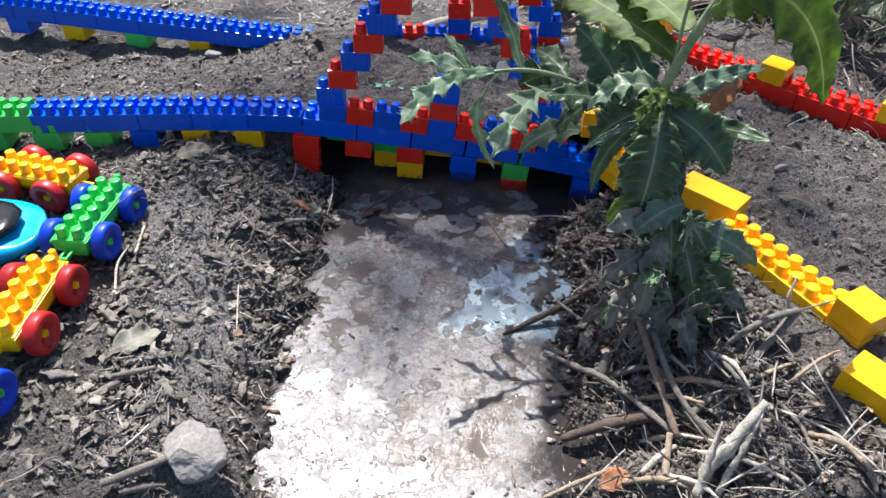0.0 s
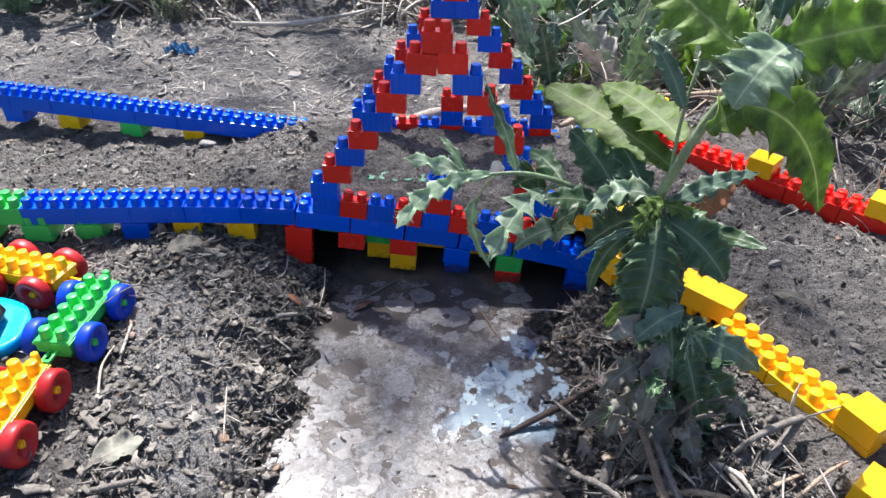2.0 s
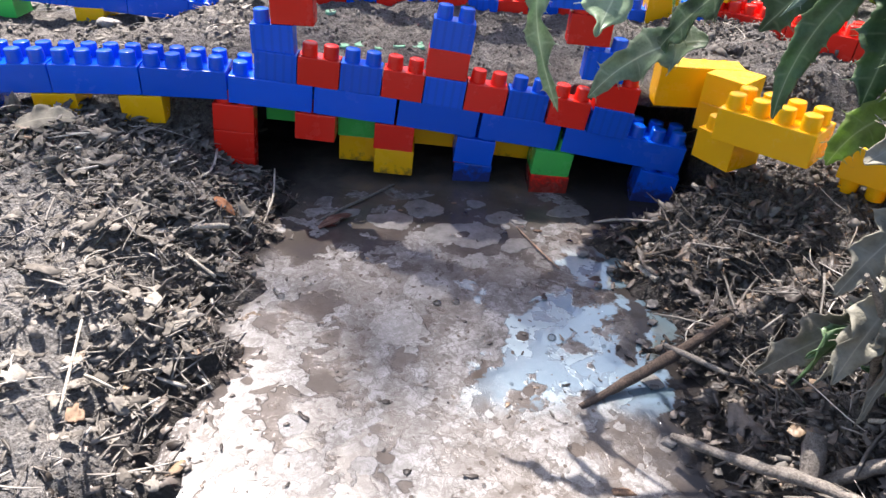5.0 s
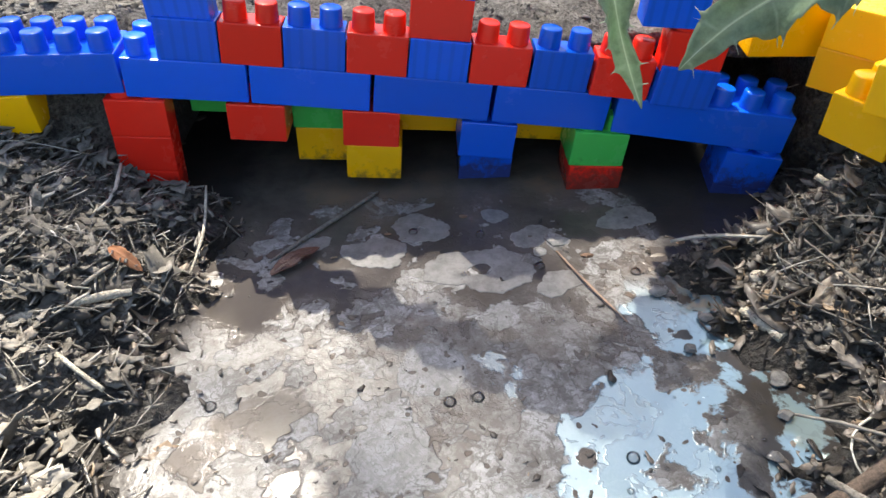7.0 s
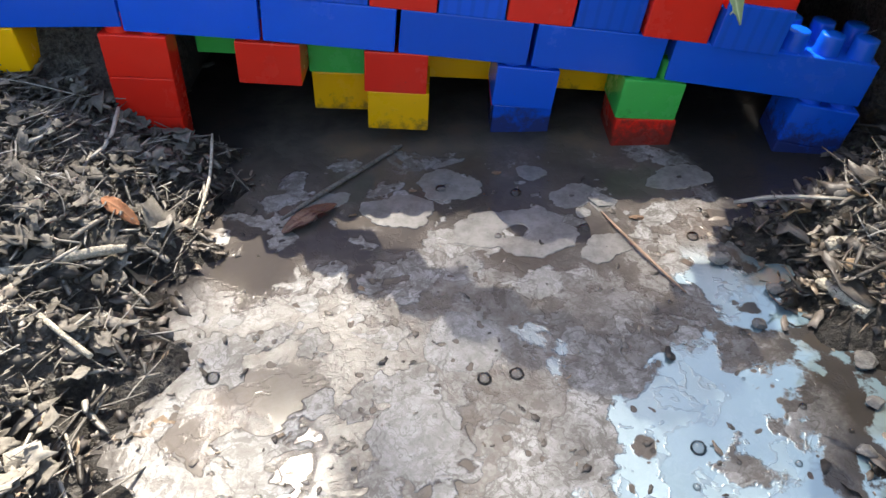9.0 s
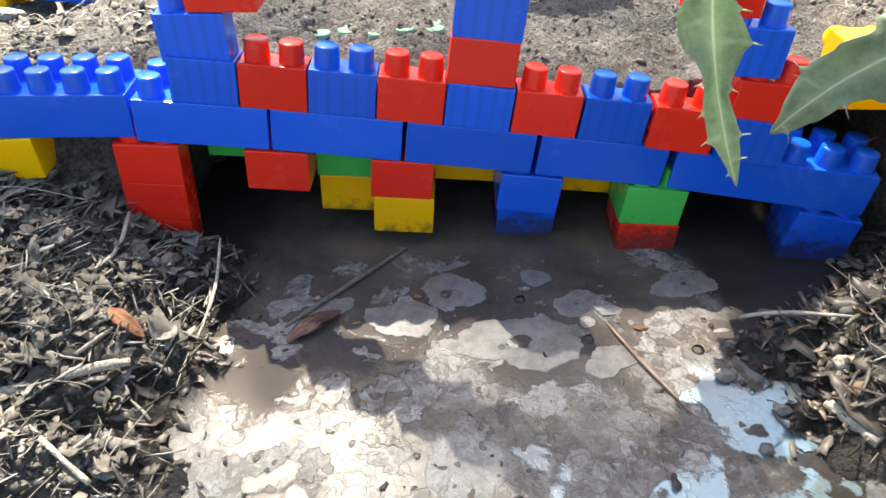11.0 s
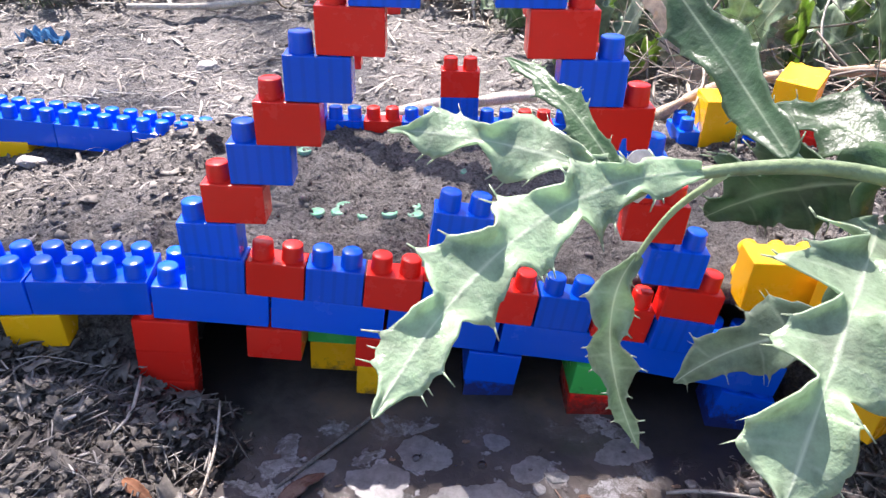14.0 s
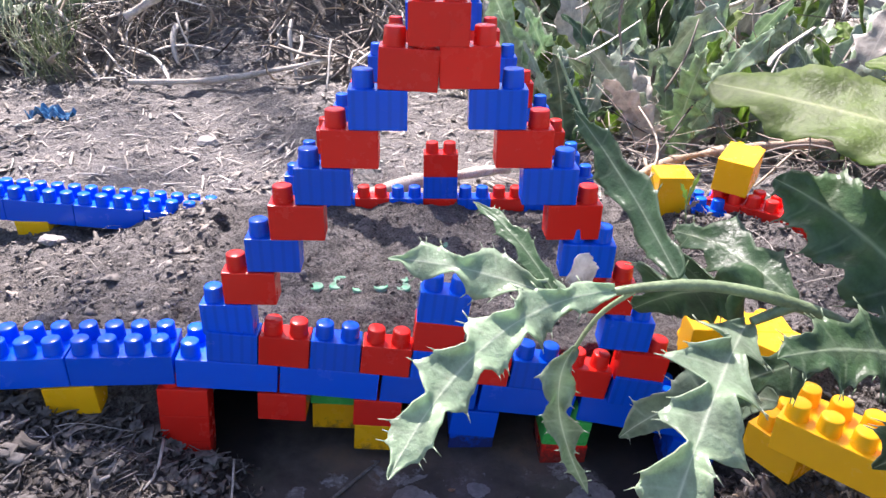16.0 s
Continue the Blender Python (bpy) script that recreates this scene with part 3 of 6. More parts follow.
# ---- red rail ----
red_rail = thing("toy_brick_rail", "red toy brick rail on short feet across the earth", "toy bricks")
RU = Vector((0.757, -0.653, 0))
R_YAW = math.degrees(math.atan2(RU.y, RU.x))
for i in range(6):
    p = Vector((0.285, 0.205, 0.020)) + RU * (0.0645 * i)
    brick(red_rail, "r", 4, 2, p.x, p.y, p.z, R_YAW, 0)
brick(red_rail, "r", 2, 2, 0.2605, 0.2260, 0.0185, R_YAW, 0)
for d in (0.070, 0.133, 0.232):
    p = Vector((0.285, 0.205, 0.020 - H)) + RU * d
    brick(red_rail, "r", 2, 2, p.x, p.y, p.z, R_YAW, 0)

# ---- yellow blocks between the bridge and the yellow rail ----
DOWN = (0, 0, -1)
# long brick standing on its side behind the bridge end
lay(yellow_rail, "y", 4, 2, (0.1640, -0.0030, 0.0505), (0.99, -0.06, 0.0), (0.06, 0.99, 0.0))
# stepped blocks
lay(yellow_rail, "y", 2, 2, (0.2158, -0.0372, 0.0500), (-0.67, 0.74, 0.0), DOWN)
lay(yellow_rail, "y", 2, 2, (0.1945, -0.0125, 0.0058), (0.68, -0.73, 0.0), (0.0, 0.0, 1))
lay(yellow_rail, "y", 2, 2, (0.1785, -0.0620, 0.0058), (0.51, -0.86, 0.0), (0.0, 0.0, 1))
# sloping brick with its studs up
lay(yellow_rail, "y", 4, 2, (0.1800, -0.0830, 0.0282), (0.70, -0.71, -0.03), (-0.03, 0.0, 1))
# smooth-topped bricks on both ends of the rail
lay(yellow_rail, "y", 4, 2, (0.2925, -0.1700, 0.0470), (-0.75, 0.66, 0.0), DOWN)
lay(yellow_rail, "y", 2, 2, YELLOW_START + YU * 0.160 + Vector((0, 0, 0.0445)), -YU, DOWN)
end_block = new("toy_brick", brick_mesh(4, 2, "y"))
end_block.matrix_world = lay(None, "y", 4, 2, (0.363, -0.407, 0.046), (-0.66, 0.75, 0.0), (0.0, 0.03, -1))
tagged(end_block, "loose yellow toy brick lying against the yellow rail", "toy brick")

# ---- loose yellow bricks by the red rail ----
def loose_brick(label, nx, ny, colour, m, layers=1):
    ob = new("toy_brick", brick_mesh(nx, ny, colour, layers))
    ob.matrix_world = m
    return tagged(ob, label, "toy brick")


loose_brick("yellow toy brick standing half sunk in the earth", 2, 2, "y", lay(None, "y", 2, 2, (0.2445, 0.2215, 0.0625), (-1, 0.04, 0), (0.02, 0.03, -1)), 2)
loose_brick("yellow toy brick tipped up on the red rail", 2, 2, "y", lay(None, "y", 2, 2, (0.262, 0.222, 0.082), (0.80, -0.60, -0.05), (0.58, 0.80, 0.10)), 2)
loose_brick("yellow toy brick set upside down on the red rail", 2, 2, "y", lay(None, "y", 2, 2, (0.414, 0.092, 0.0655), (-0.757, 0.653, 0), (0.0, 0.0, -1)))
loose_brick("yellow toy brick pressed upside down onto the red rail", 4, 2, "y", lay(None, "y", 4, 2, (0.546, -0.022, 0.0655), (-0.757, 0.653, 0), (0.0, 0.0, -1)))
for x, y, yaw in ((0.196, 0.226, 4), (0.244, 0.214, -12)):
    loose_brick("blue toy brick sunk in earth up to its studs", 2, 2, "b", pose(x, y, 0.012, 0, 0, yaw))
plate = thing("toy_base_plate", "green toy plate buried in earth with its studs showing", "toy plate", (-0.055, 0.09, 0.0225))
for i, (x, y) in enumerate(((0.016, 0.157), (-0.087, 0.089), (-0.070, 0.100), (-0.0715, 0.086), (-0.054, 0.084), (-0.038, 0.082), (-0.023, 0.092), (-0.021, 0.080), (-0.127, 0.181), (-0.110, 0.179))):
    bm = bmesh.new()
    lathe(bm, [(0.0056, -0.008), (0.0055, 0.0011), (0.0051, 0.0017), (0.0042, 0.0017), (0.0039, 0.0013), (0, 0.0014)], 14)
    s = part("stud", bm, None, plate)
    s.location = (x + 0.055, y - 0.09, float(deck_height(x, y)) - 0.0238 + 0.0004 * math.sin(i * 2.3))


def dusty_green():
    m, t, b = nodes_of("dusty_green_plastic")
    geo = t.nodes.new("ShaderNodeNewGeometry")
    n = noise_node(t, 160, 5, 0.7, geo.outputs["Position"])
    c = ramp(t, n.outputs[0], [(0.40, (0.10, 0.36, 0.20)), (0.56, (0.20, 0.36, 0.25)), (0.70, (0.17, 0.16, 0.14))])
    t.links.new(c.outputs[0], b.inputs["Base Color"])
    b.inputs["Roughness"].default_value = 0.75
    return m


DUSTY = dusty_green()
for s in plate.children:
    s.data.materials.append(DUSTY)

# ---- toy train ----
RED_WHEEL = plastic("dark_red_plastic", (0.46, 0.020, 0.022), 0.38)
BLUE_WHEEL = plastic("deep_blue_plastic", (0.006, 0.050, 0.50), 0.36)
CAR_BLUE = plastic("light_blue_paint", (0.01, 0.42, 0.80), 0.22, 0.2)
BLACK = plastic("black_plastic", (0.012, 0.013, 0.016), 0.22, 0.2)
GREY = plastic("grey_plastic", (0.25, 0.27, 0.30), 0.3, 0.2)


def wheel(parent, x, y, z, side, tyre_mat, hub_mat, r=0.0185):
    bm = bmesh.new()
    w = 0.0135
    lathe(bm, [(0.0035, 0), (r * 0.86, 0), (r * 0.97, 0.0015), (r, 0.004), (r, w - 0.004), (r * 0.96, w - 0.0012), (r * 0.84, w), (r * 0.62, w - 0.0004), (r * 0.50, w - 0.003), (r * 0.42, w - 0.0062), (0, w - 0.0062)], 28)
    ob = part("wheel", bm, tyre_mat, parent)
    ob.matrix_basis = Matrix.Translation((x, y, z)) @ pose(0, 0, 0, 0, 90 * side, 0)
    bm = bmesh.new()
    lathe(bm, [(0.0036, w - 0.0066), (0.0036, w - 0.0030), (0.0030, w - 0.0024), (0, w - 0.0024)], 14)
    bevelled_box(bm, -0.0032, -0.0006, w - 0.0026, 0.0032, 0.0006, w - 0.0016, 0.0002)
    part("hub", bm, hub_mat, ob, "small moulded axle cap")
    return ob


def wagon(label, at, yaw, body_mat, wheel_mat, hub_mat, studs=6):
    """Six-stud flat wagon on four thick wheels, running along its own y."""
    w = thing("toy_wagon", label, "toy wagon", at, "toy train wagons")
    w.rotation_euler = (0, 0, radians(yaw))
    q = 0.0153
    length = studs * q
    bm = bmesh.new()
    bevelled_box(bm, -q - 0.001, 0, 0.018, q + 0.001, length, 0.0315, 0.001)
    bevelled_box(bm, -q * 0.72, 0.004, 0.0095, q * 0.72, length - 0.004, 0.0185, 0.0015)
    bevelled_box(bm, -q - 0.0022, -0.0008, 0.0268, q + 0.0022, length + 0.0008, 0.0300, 0.0006)
    for i in (0, 1):
        for j in range(studs):
            lathe(bm, [(0.0058, 0), (0.0056, 0.0012), (0.0050, 0.0088), (0.0047, 0.0096), (0.0040, 0.0099), (0, 0.0099)], 16, Matrix.Translation(((i - 0.5) * q, (j + 0.5) * q, 0.0312)))
    part("body", bm, body_mat, w)
    for y in (0.0175, length - 0.0175):
        bm = bmesh.new()
        lathe(bm, [(0, -0.024), (0.0024, -0.024), (0.0024, 0.024), (0, 0.024)], 8, pose(0, y, 0.0185, 0, 90, 0))
        part("axle", bm, hub_mat, w)
        for side in (-1, 1):
            wheel(w, side * 0.0185, y, 0.0185, side, wheel_mat, hub_mat)
    bm = bmesh.new()
    bevelled_box(bm, -0.0045, -0.013, 0.0195, -0.0020, 0.001, 0.0225, 0.0006)
    bevelled_box(bm, 0.0020, -0.013, 0.0195, 0.0045, 0.001, 0.0225, 0.0006)
    bevelled_box(bm, -0.0045, -0.0155, 0.0195, 0.0045, -0.0125, 0.0225, 0.0006)
    part("hitch_loop", bm, body_mat, w)
    bm = bmesh.new()
    bevelled_box(bm, -0.0040, length - 0.001, 0.0215, 0.0040, length + 0.010, 0.0245, 0.0008)
    lathe(bm, [(0.0034, 0.022), (0.0034, 0.034), (0.0028, 0.0352), (0, 0.0352)], 12, Matrix.Translation((0, length + 0.0085, 0)))
    part("hitch_pin", bm, body_mat, w)
    return w


WG = 0.002
wagon("green toy wagon with blue wheels on dry earth", (-0.3285, -0.2435, WG), -2.5, GREEN, BLUE_WHEEL, GREEN)
wagon("yellow toy wagon with dark red wheels on dry earth", (-0.3300, -0.3620, WG), 1.5, YELLOW, RED_WHEEL, YELLOW)
wagon("green toy wagon with blue wheels behind the yellow one", (-0.3330, -0.4780, WG - 0.002), 2.0, GREEN, BLUE_WHEEL, GREEN)
wagon("yellow toy wagon with red wheels beside the blue car", (-0.3690, -0.1420, WG), 78.0, YELLOW, RED_WHEEL, YELLOW)


def race_car():
    """Low light-blue racing car with black glass, parked askew."""
    car = thing("toy_car", "light blue toy racing car with black roof and stripes", "toy car", (-0.527, -0.246, 0.002))
    car.rotation_euler = (0, 0, radians(15))
    car.scale = (1.50, 1.75, 1.35)
    L, W = 0.105, 0.052

    def hull(z_of, scale, n=26, m=9):
        verts, faces = [], []
        for i in range(n):
            u = i / (n - 1)
            half = W / 2 * scale * max(0.02, 1 - abs((u - 0.5) / 0.505) ** 3.5) ** 0.5
            for j in range(m):
                v = j / (m - 1) * 2 - 1
                verts.append((u * L, half * v, z_of(u, v)))
        for i in range(n - 1):
            for j in range(m - 1):
                a = i * m + j
                faces.append((a, a + m, a + m + 1, a + 1))
        return verts, faces

    def closed(z_top, z_low, scale, name, mat):
        v1, f1 = hull(z_top, scale)
        v2, f2 = hull(lambda u, v: z_low, scale)
        n = len(v1)
        bm = bmesh.new()
        vs = [bm.verts.new(v) for v in v1 + v2]
        for f in f1:
            bm.faces.new([vs[k] for k in f]).smooth = True
        for f in f2:
            bm.faces.new([vs[k + n] for k in reversed(f)])
        m, rows = 9, 26
        rim = [i * m for i in range(rows)] + [(rows - 1) * m + j for j in range(1, m)] + [i * m + m - 1 for i in range(rows - 2, -1, -1)] + [j for j in range(m - 2, 0, -1)]
        for a, b in zip(rim, rim[1:] + rim[:1]):
            bm.faces.new((vs[a], vs[b], vs[b + n], vs[a + n])).smooth = True
        bmesh.ops.recalc_face_normals(bm, faces=bm.faces)
        return part(name, bm, mat, car)

    closed(lambda u, v: 0.013 + 0.010 * math.sin(math.pi * min(1, u + 0.12)) * (1 - 0.45 * v * v), 0.005, 1.0, "body", CAR_BLUE)
    bm = bmesh.new()
    vs = []
    for i in range(12):
        for j in range(7):
            u, v = i / 11, j / 6 * 2 - 1
            vs.append(bm.verts.new((0.008 + u * 0.084, v * 0.0200 * max(0.05, 1 - abs((u - 0.5) / 0.52) ** 3.5) ** 0.5, 0.0185 + 0.0075 * math.sin(math.pi * (0.12 + 0.76 * u)) * (1 - 0.5 * v ** 4))))
    for i in range(11):
        for j in range(6):
            bm.faces.new((vs[i * 7 + j], vs[i * 7 + 7 + j], vs[i * 7 + 8 + j], vs[i * 7 + 1 + j])).smooth = True
    roof = part("canopy", bm, BLACK, car, "glossy black window canopy")
    so = roof.modifiers.new("thick", "SOLIDIFY")
    so.thickness, so.offset = 0.004, -1
    for k, (x, y, a) in enumerate(((0.030, 0.008, 20), (0.040, -0.006, -15), (0.052, 0.004, 10), (0.062, -0.008, 25))):
        bm = bmesh.new()
        bevelled_box(bm, -0.006, -0.0016, -0.0006, 0.006, 0.0016, 0.0008, 0.0004)
        s = part("stripe", bm, GREY, car)
        s.matrix_basis = pose(x - 0.006, y, 0.0256 + (0.0008 if k in (1, 2) else -0.0006), 0, 0, a)
    for x in (0.022, 0.082):
        for s in (-1, 1):
            wheel(car, x, s * 0.014, 0.009, 1, BLACK, GREY, 0.0080).matrix_basis = Matrix.Translation((0.03 if x < 0.05 else 0.068, s * 0.006, 0.0080)) @ pose(0, 0, 0, -90 * s, 0, 0)
    return car


race_car()

# ---- plants ----
def leaf_material(name, face, rib, back=None, rough=0.5, through_=0.30):
    """Leaf: paler rib from the mesh attribute, blotches, light shining through."""
    m, t, b = nodes_of(name)
    at = t.nodes.new("ShaderNodeAttribute")
    at.attribute_name = "rib"
    geo = t.nodes.new("ShaderNodeNewGeometry")
    info = t.nodes.new("ShaderNodeObjectInfo")
    n = noise_node(t, 75, 6, 0.7, geo.outputs["Position"])
    f = noise_node(t, 420, 3, 0.6, geo.outputs["Position"])
    dark = tuple(0.50 * v for v in face)
    c = ramp(t, n.outputs[0], [(0.32, dark), (0.55, face), (0.75, tuple(min(1, 1.4 * v) for v in face))])
    hsv = t.nodes.new("ShaderNodeHueSaturation")
    t.links.new(c.outputs[0], hsv.inputs["Color"])
    vary = t.nodes.new("ShaderNodeMapRange")
    vary.inputs[3].default_value, vary.inputs[4].default_value = 0.75, 1.3
    t.links.new(info.outputs["Random"], vary.inputs[0])
    t.links.new(vary.outputs[0], hsv.inputs["Value"])
    col = mix_colour(t, at.outputs["Fac"], hsv.outputs[0], rib)
    t.links.new(col, b.inputs["Base Color"])
    b.inputs["Roughness"].default_value = rough
    bump(t, b, f.outputs[0], 0.4, 0.0014)
    tr = t.nodes.new("ShaderNodeBsdfTranslucent")
    t.links.new(col, tr.inputs["Color"])
    ms = t.nodes.new("ShaderNodeMixShader")
    ms.inputs[0].default_value = through_
    t.links.new(b.outputs[0], ms.inputs[1])
    t.links.new(tr.outputs[0], ms.inputs[2])
    t.links.new(ms.outputs[0], t.nodes["Material Output"].inputs[0])
    return m


def wood_material(name, dark, light, rough=0.85):
    m, t, b = nodes_of(name)
    geo = t.nodes.new("ShaderNodeNewGeometry")
    a, f = noise_node(t, 120, 6, 0.75, geo.outputs["Position"]), noise_node(t, 900, 4, 0.7, geo.outputs["Position"])
    c = mix_colour(t, 0.45, ramp(t, a.outputs[0], [(0.35, dark), (0.65, light)]).outputs[0], ramp(t, f.outputs[0], [(0.38, tuple(0.5 * v for v in dark)), (0.62, light)]).outputs[0])
    t.links.new(c, b.inputs["Base Color"])
    b.inputs["Roughness"].default_value = rough
    bump(t, b, f.outputs[0], 0.8, 0.0015)
    return m



THISTLE = leaf_material("thistle_leaf", (0.085, 0.165, 0.072), (0.42, 0.52, 0.34), rough=0.33, through_=0.40)
THISTLE_PALE = leaf_material("pale_thistle_leaf", (0.33, 0.445, 0.29), (0.74, 0.82, 0.64), rough=0.26, through_=0.50)
WEED_DARK = leaf_material("bluish_thistle_leaf", (0.11, 0.18, 0.12), (0.40, 0.48, 0.36), rough=0.36, through_=0.3)
WITHERED = leaf_material("drooping_grey_leaf", (0.195, 0.19, 0.15), (0.34, 0.32, 0.26), rough=0.7, through_=0.15)
THISTLE_LIGHT = leaf_material("young_thistle_leaf", (0.27, 0.40, 0.10), (0.55, 0.62, 0.34), through_=0.68)
STALK = wood_material("brown_dry_stalk", (0.17, 0.115, 0.075), (0.56, 0.44, 0.31))
DRY_LEAF = leaf_material("withered_leaf", (0.20, 0.185, 0.145), (0.30, 0.28, 0.22), rough=0.8, through_=0.12)
ORANGE_LEAF = leaf_material("orange_dead_leaf", (0.46, 0.19, 0.085), (0.52, 0.27, 0.14), rough=0.75, through_=0.15)
STEM = leaf_material("thistle_stem", (0.30, 0.40, 0.20), (0.45, 0.52, 0.3), rough=0.4, through_=0.0)


WOOD = wood_material("weathered_wood", (0.085, 0.072, 0.060), (0.30, 0.27, 0.235))
PALE_WOOD = wood_material("pale_split_wood", (0.30, 0.26, 0.205), (0.76, 0.70, 0.58))
SPLIT = wood_material("split_brown_stalk", (0.075, 0.050, 0.036), (0.34, 0.25, 0.18))
BROWN_WOOD = wood_material("brown_bark", (0.045, 0.032, 0.025), (0.17, 0.12, 0.09))


def bezier(a, b, c, t):
    return a * (1 - t) ** 2 + b * 2 * t * (1 - t) + c * t ** 2


def leaf_mesh(base, mid, tip, width, face, seed, lobes=5, ragged=0.55, spines=True, curl=0.30, steps=84, peak=0.8, start=None, blunt=0.72):
    """A lobed, toothed, spiny leaf along base, mid, tip; face: the way its upper side looks; peak: over 1 puts the widest part near the tip; start: where in a lobe the base begins; blunt: lower gives fuller ends."""
    r = random.Random(seed)
    base, mid, tip, face = Vector(base), Vector(mid), Vector(tip), Vector(face).normalized()
    phase = {s: r.random() * 6.28 for s in (-1, 1)}
    if start is not None:
        phase = {-1: start * 6.28, 1: (start + 0.06) * 6.28}
    teeth = {s: r.uniform(2.6, 3.6) for s in (-1, 1)}
    size = {s: [r.uniform(0.65, 1.2) for _ in range(lobes + 3)] for s in (-1, 1)}
    wob = [r.uniform(0, 6.28) for _ in range(4)]
    length = (tip - base).length
    verts, rib, faces, needles = [], [], [], []
    outline = {}
    for s in (-1, 1):
        row = []
        for i in range(steps + 1):
            t = i / steps
            a = (t * lobes + phase[s] / 6.28 + 0.10 * math.sin(5 * t + wob[0]))
            k = int(a)
            u = a - k
            lob = 0.5 - 0.5 * math.cos(math.pi * (u / 0.60 if u < 0.60 else (1 - u) / 0.40))
            lob = (0.35 * lob + 0.65 * max(0.0, u / 0.60 if u < 0.60 else (1 - u) / 0.40)) ** 0.9 * size[s][min(k, lobes + 2)]
            b = a * teeth[s]
            v = b - int(b)
            tooth = v if v < 0.8 else (1 - v) / 0.2 * 0.8
            env = math.sin(math.pi * min(1, 0.05 + 0.95 * t ** peak)) ** blunt
            w = width * env * ((1 - ragged) + ragged * lob) * (0.90 + 0.13 * tooth)
            row.append([w, lob, tooth, env])
        for i in range(1, steps):
            if spines and row[i][2] > row[i - 1][2] and row[i][2] >= row[i + 1][2] and 0.1 < i / steps < 0.97 and (row[i][1] > 0.55 or r.random() < 0.25):
                row[i].append(1)
                row[i][0] += (0.0006 + 0.0012 * r.random()) * min(1.0, length / 0.06, width / 0.018)
        for i in range(1, steps):
            if row[i][1] >= row[i - 1][1] and row[i][1] > row[i + 1][1]:
                row[i][3] = -row[i][3]
        outline[s] = row
    for i in range(steps + 1):
        t = i / steps
        p = bezier(base, mid, tip, t)
        d = (bezier(base, mid, tip, min(1, t + 0.02)) - bezier(base, mid, tip, max(0, t - 0.02))).normalized()
        side = d.cross(face)
        if side.length < 1e-6:
            side = Vector((1, 0, 0))
        side.normalize()
        up = side.cross(d).normalized()
        row = {}
        for s in (-1, 1):
            w, lob, tooth, env = outline[s][i][:4]
            spike, vein, env = len(outline[s][i]) > 4, env < 0, abs(env)
            wave = curl * width * (0.40 * math.sin(t * lobes * 6.28 + phase[s] + 1.2) + 0.22 * math.sin(t * 17 + wob[1] + s) + 0.25)
            for c, u in enumerate((0.07, 0.42, 0.76, 1.0)):
                puff = 0.018 * width * math.sin(t * lobes * 12.6 + phase[s] + 3 * u) * u * (1 - u) * 4
                row[s, c] = (p + side * (s * w * u) + up * (wave * u * u * env + puff) + d * (w * u * u * 0.30), (0.20, 0.28 if vein else 0.0, 0.20 if vein else 0.0, 0.6 if spike else 0.18)[c])
            if spike or (vein and spines):
                e = row[s, 3][0]
                ln = (0.0016 + 0.0022 * r.random()) * min(1.0, length / 0.05, width / 0.014)
                out = (side * s * 0.9 + d * r.uniform(0.15, 0.8) + up * r.uniform(-0.35, 0.45)).normalized()
                needles.append((e - d * 0.00016 - out * 0.0005, e + d * 0.00016 - out * 0.0005, e + out * ln))
        line = [row[-1, 3], row[-1, 2], row[-1, 1], row[-1, 0], (p + up * 0.00012, 1.0), row[1, 0], row[1, 1], row[1, 2], row[1, 3]]
        for v, k in line:
            verts.append(v)
            rib.append(k)
    for i in range(steps):
        for j in range(8):
            a = i * 9 + j
            faces.append((a, a + 1, a + 10, a + 9))
    for needle in needles:
        faces.append(tuple(range(len(verts), len(verts) + 3)))
        verts.extend(needle)
        rib.extend((0.5, 0.5, 0.95))
    me = bpy.data.meshes.new("leaf")
    me.from_pydata(verts, [], faces)
    at = me.attributes.new("rib", "FLOAT", "POINT")
    at.data.foreach_set("value", [0.85 * k for k in rib])
    me.polygons.foreach_set("use_smooth", [True] * len(me.polygons))
    me.update()
    return me


leaf_seed = [100]


def leaf(parent, base, tip, width, face=(0, -0.6, 0.8), mid=None, mat=None, bow=0.18, name="leaf", label="", **kw):
    leaf_seed[0] += 1
    b, t = Vector(base), Vector(tip)
    m = Vector(mid) if mid else (b + t) / 2 + Vector((0, 0, bow * (t - b).length))
    ob = part(name, leaf_mesh(b, m, t, width, face, leaf_seed[0], **kw), mat or THISTLE, parent, label)
    so = ob.modifiers.new("thick", "SOLIDIFY")
    so.thickness, so.offset = 0.0005, 0
    return ob


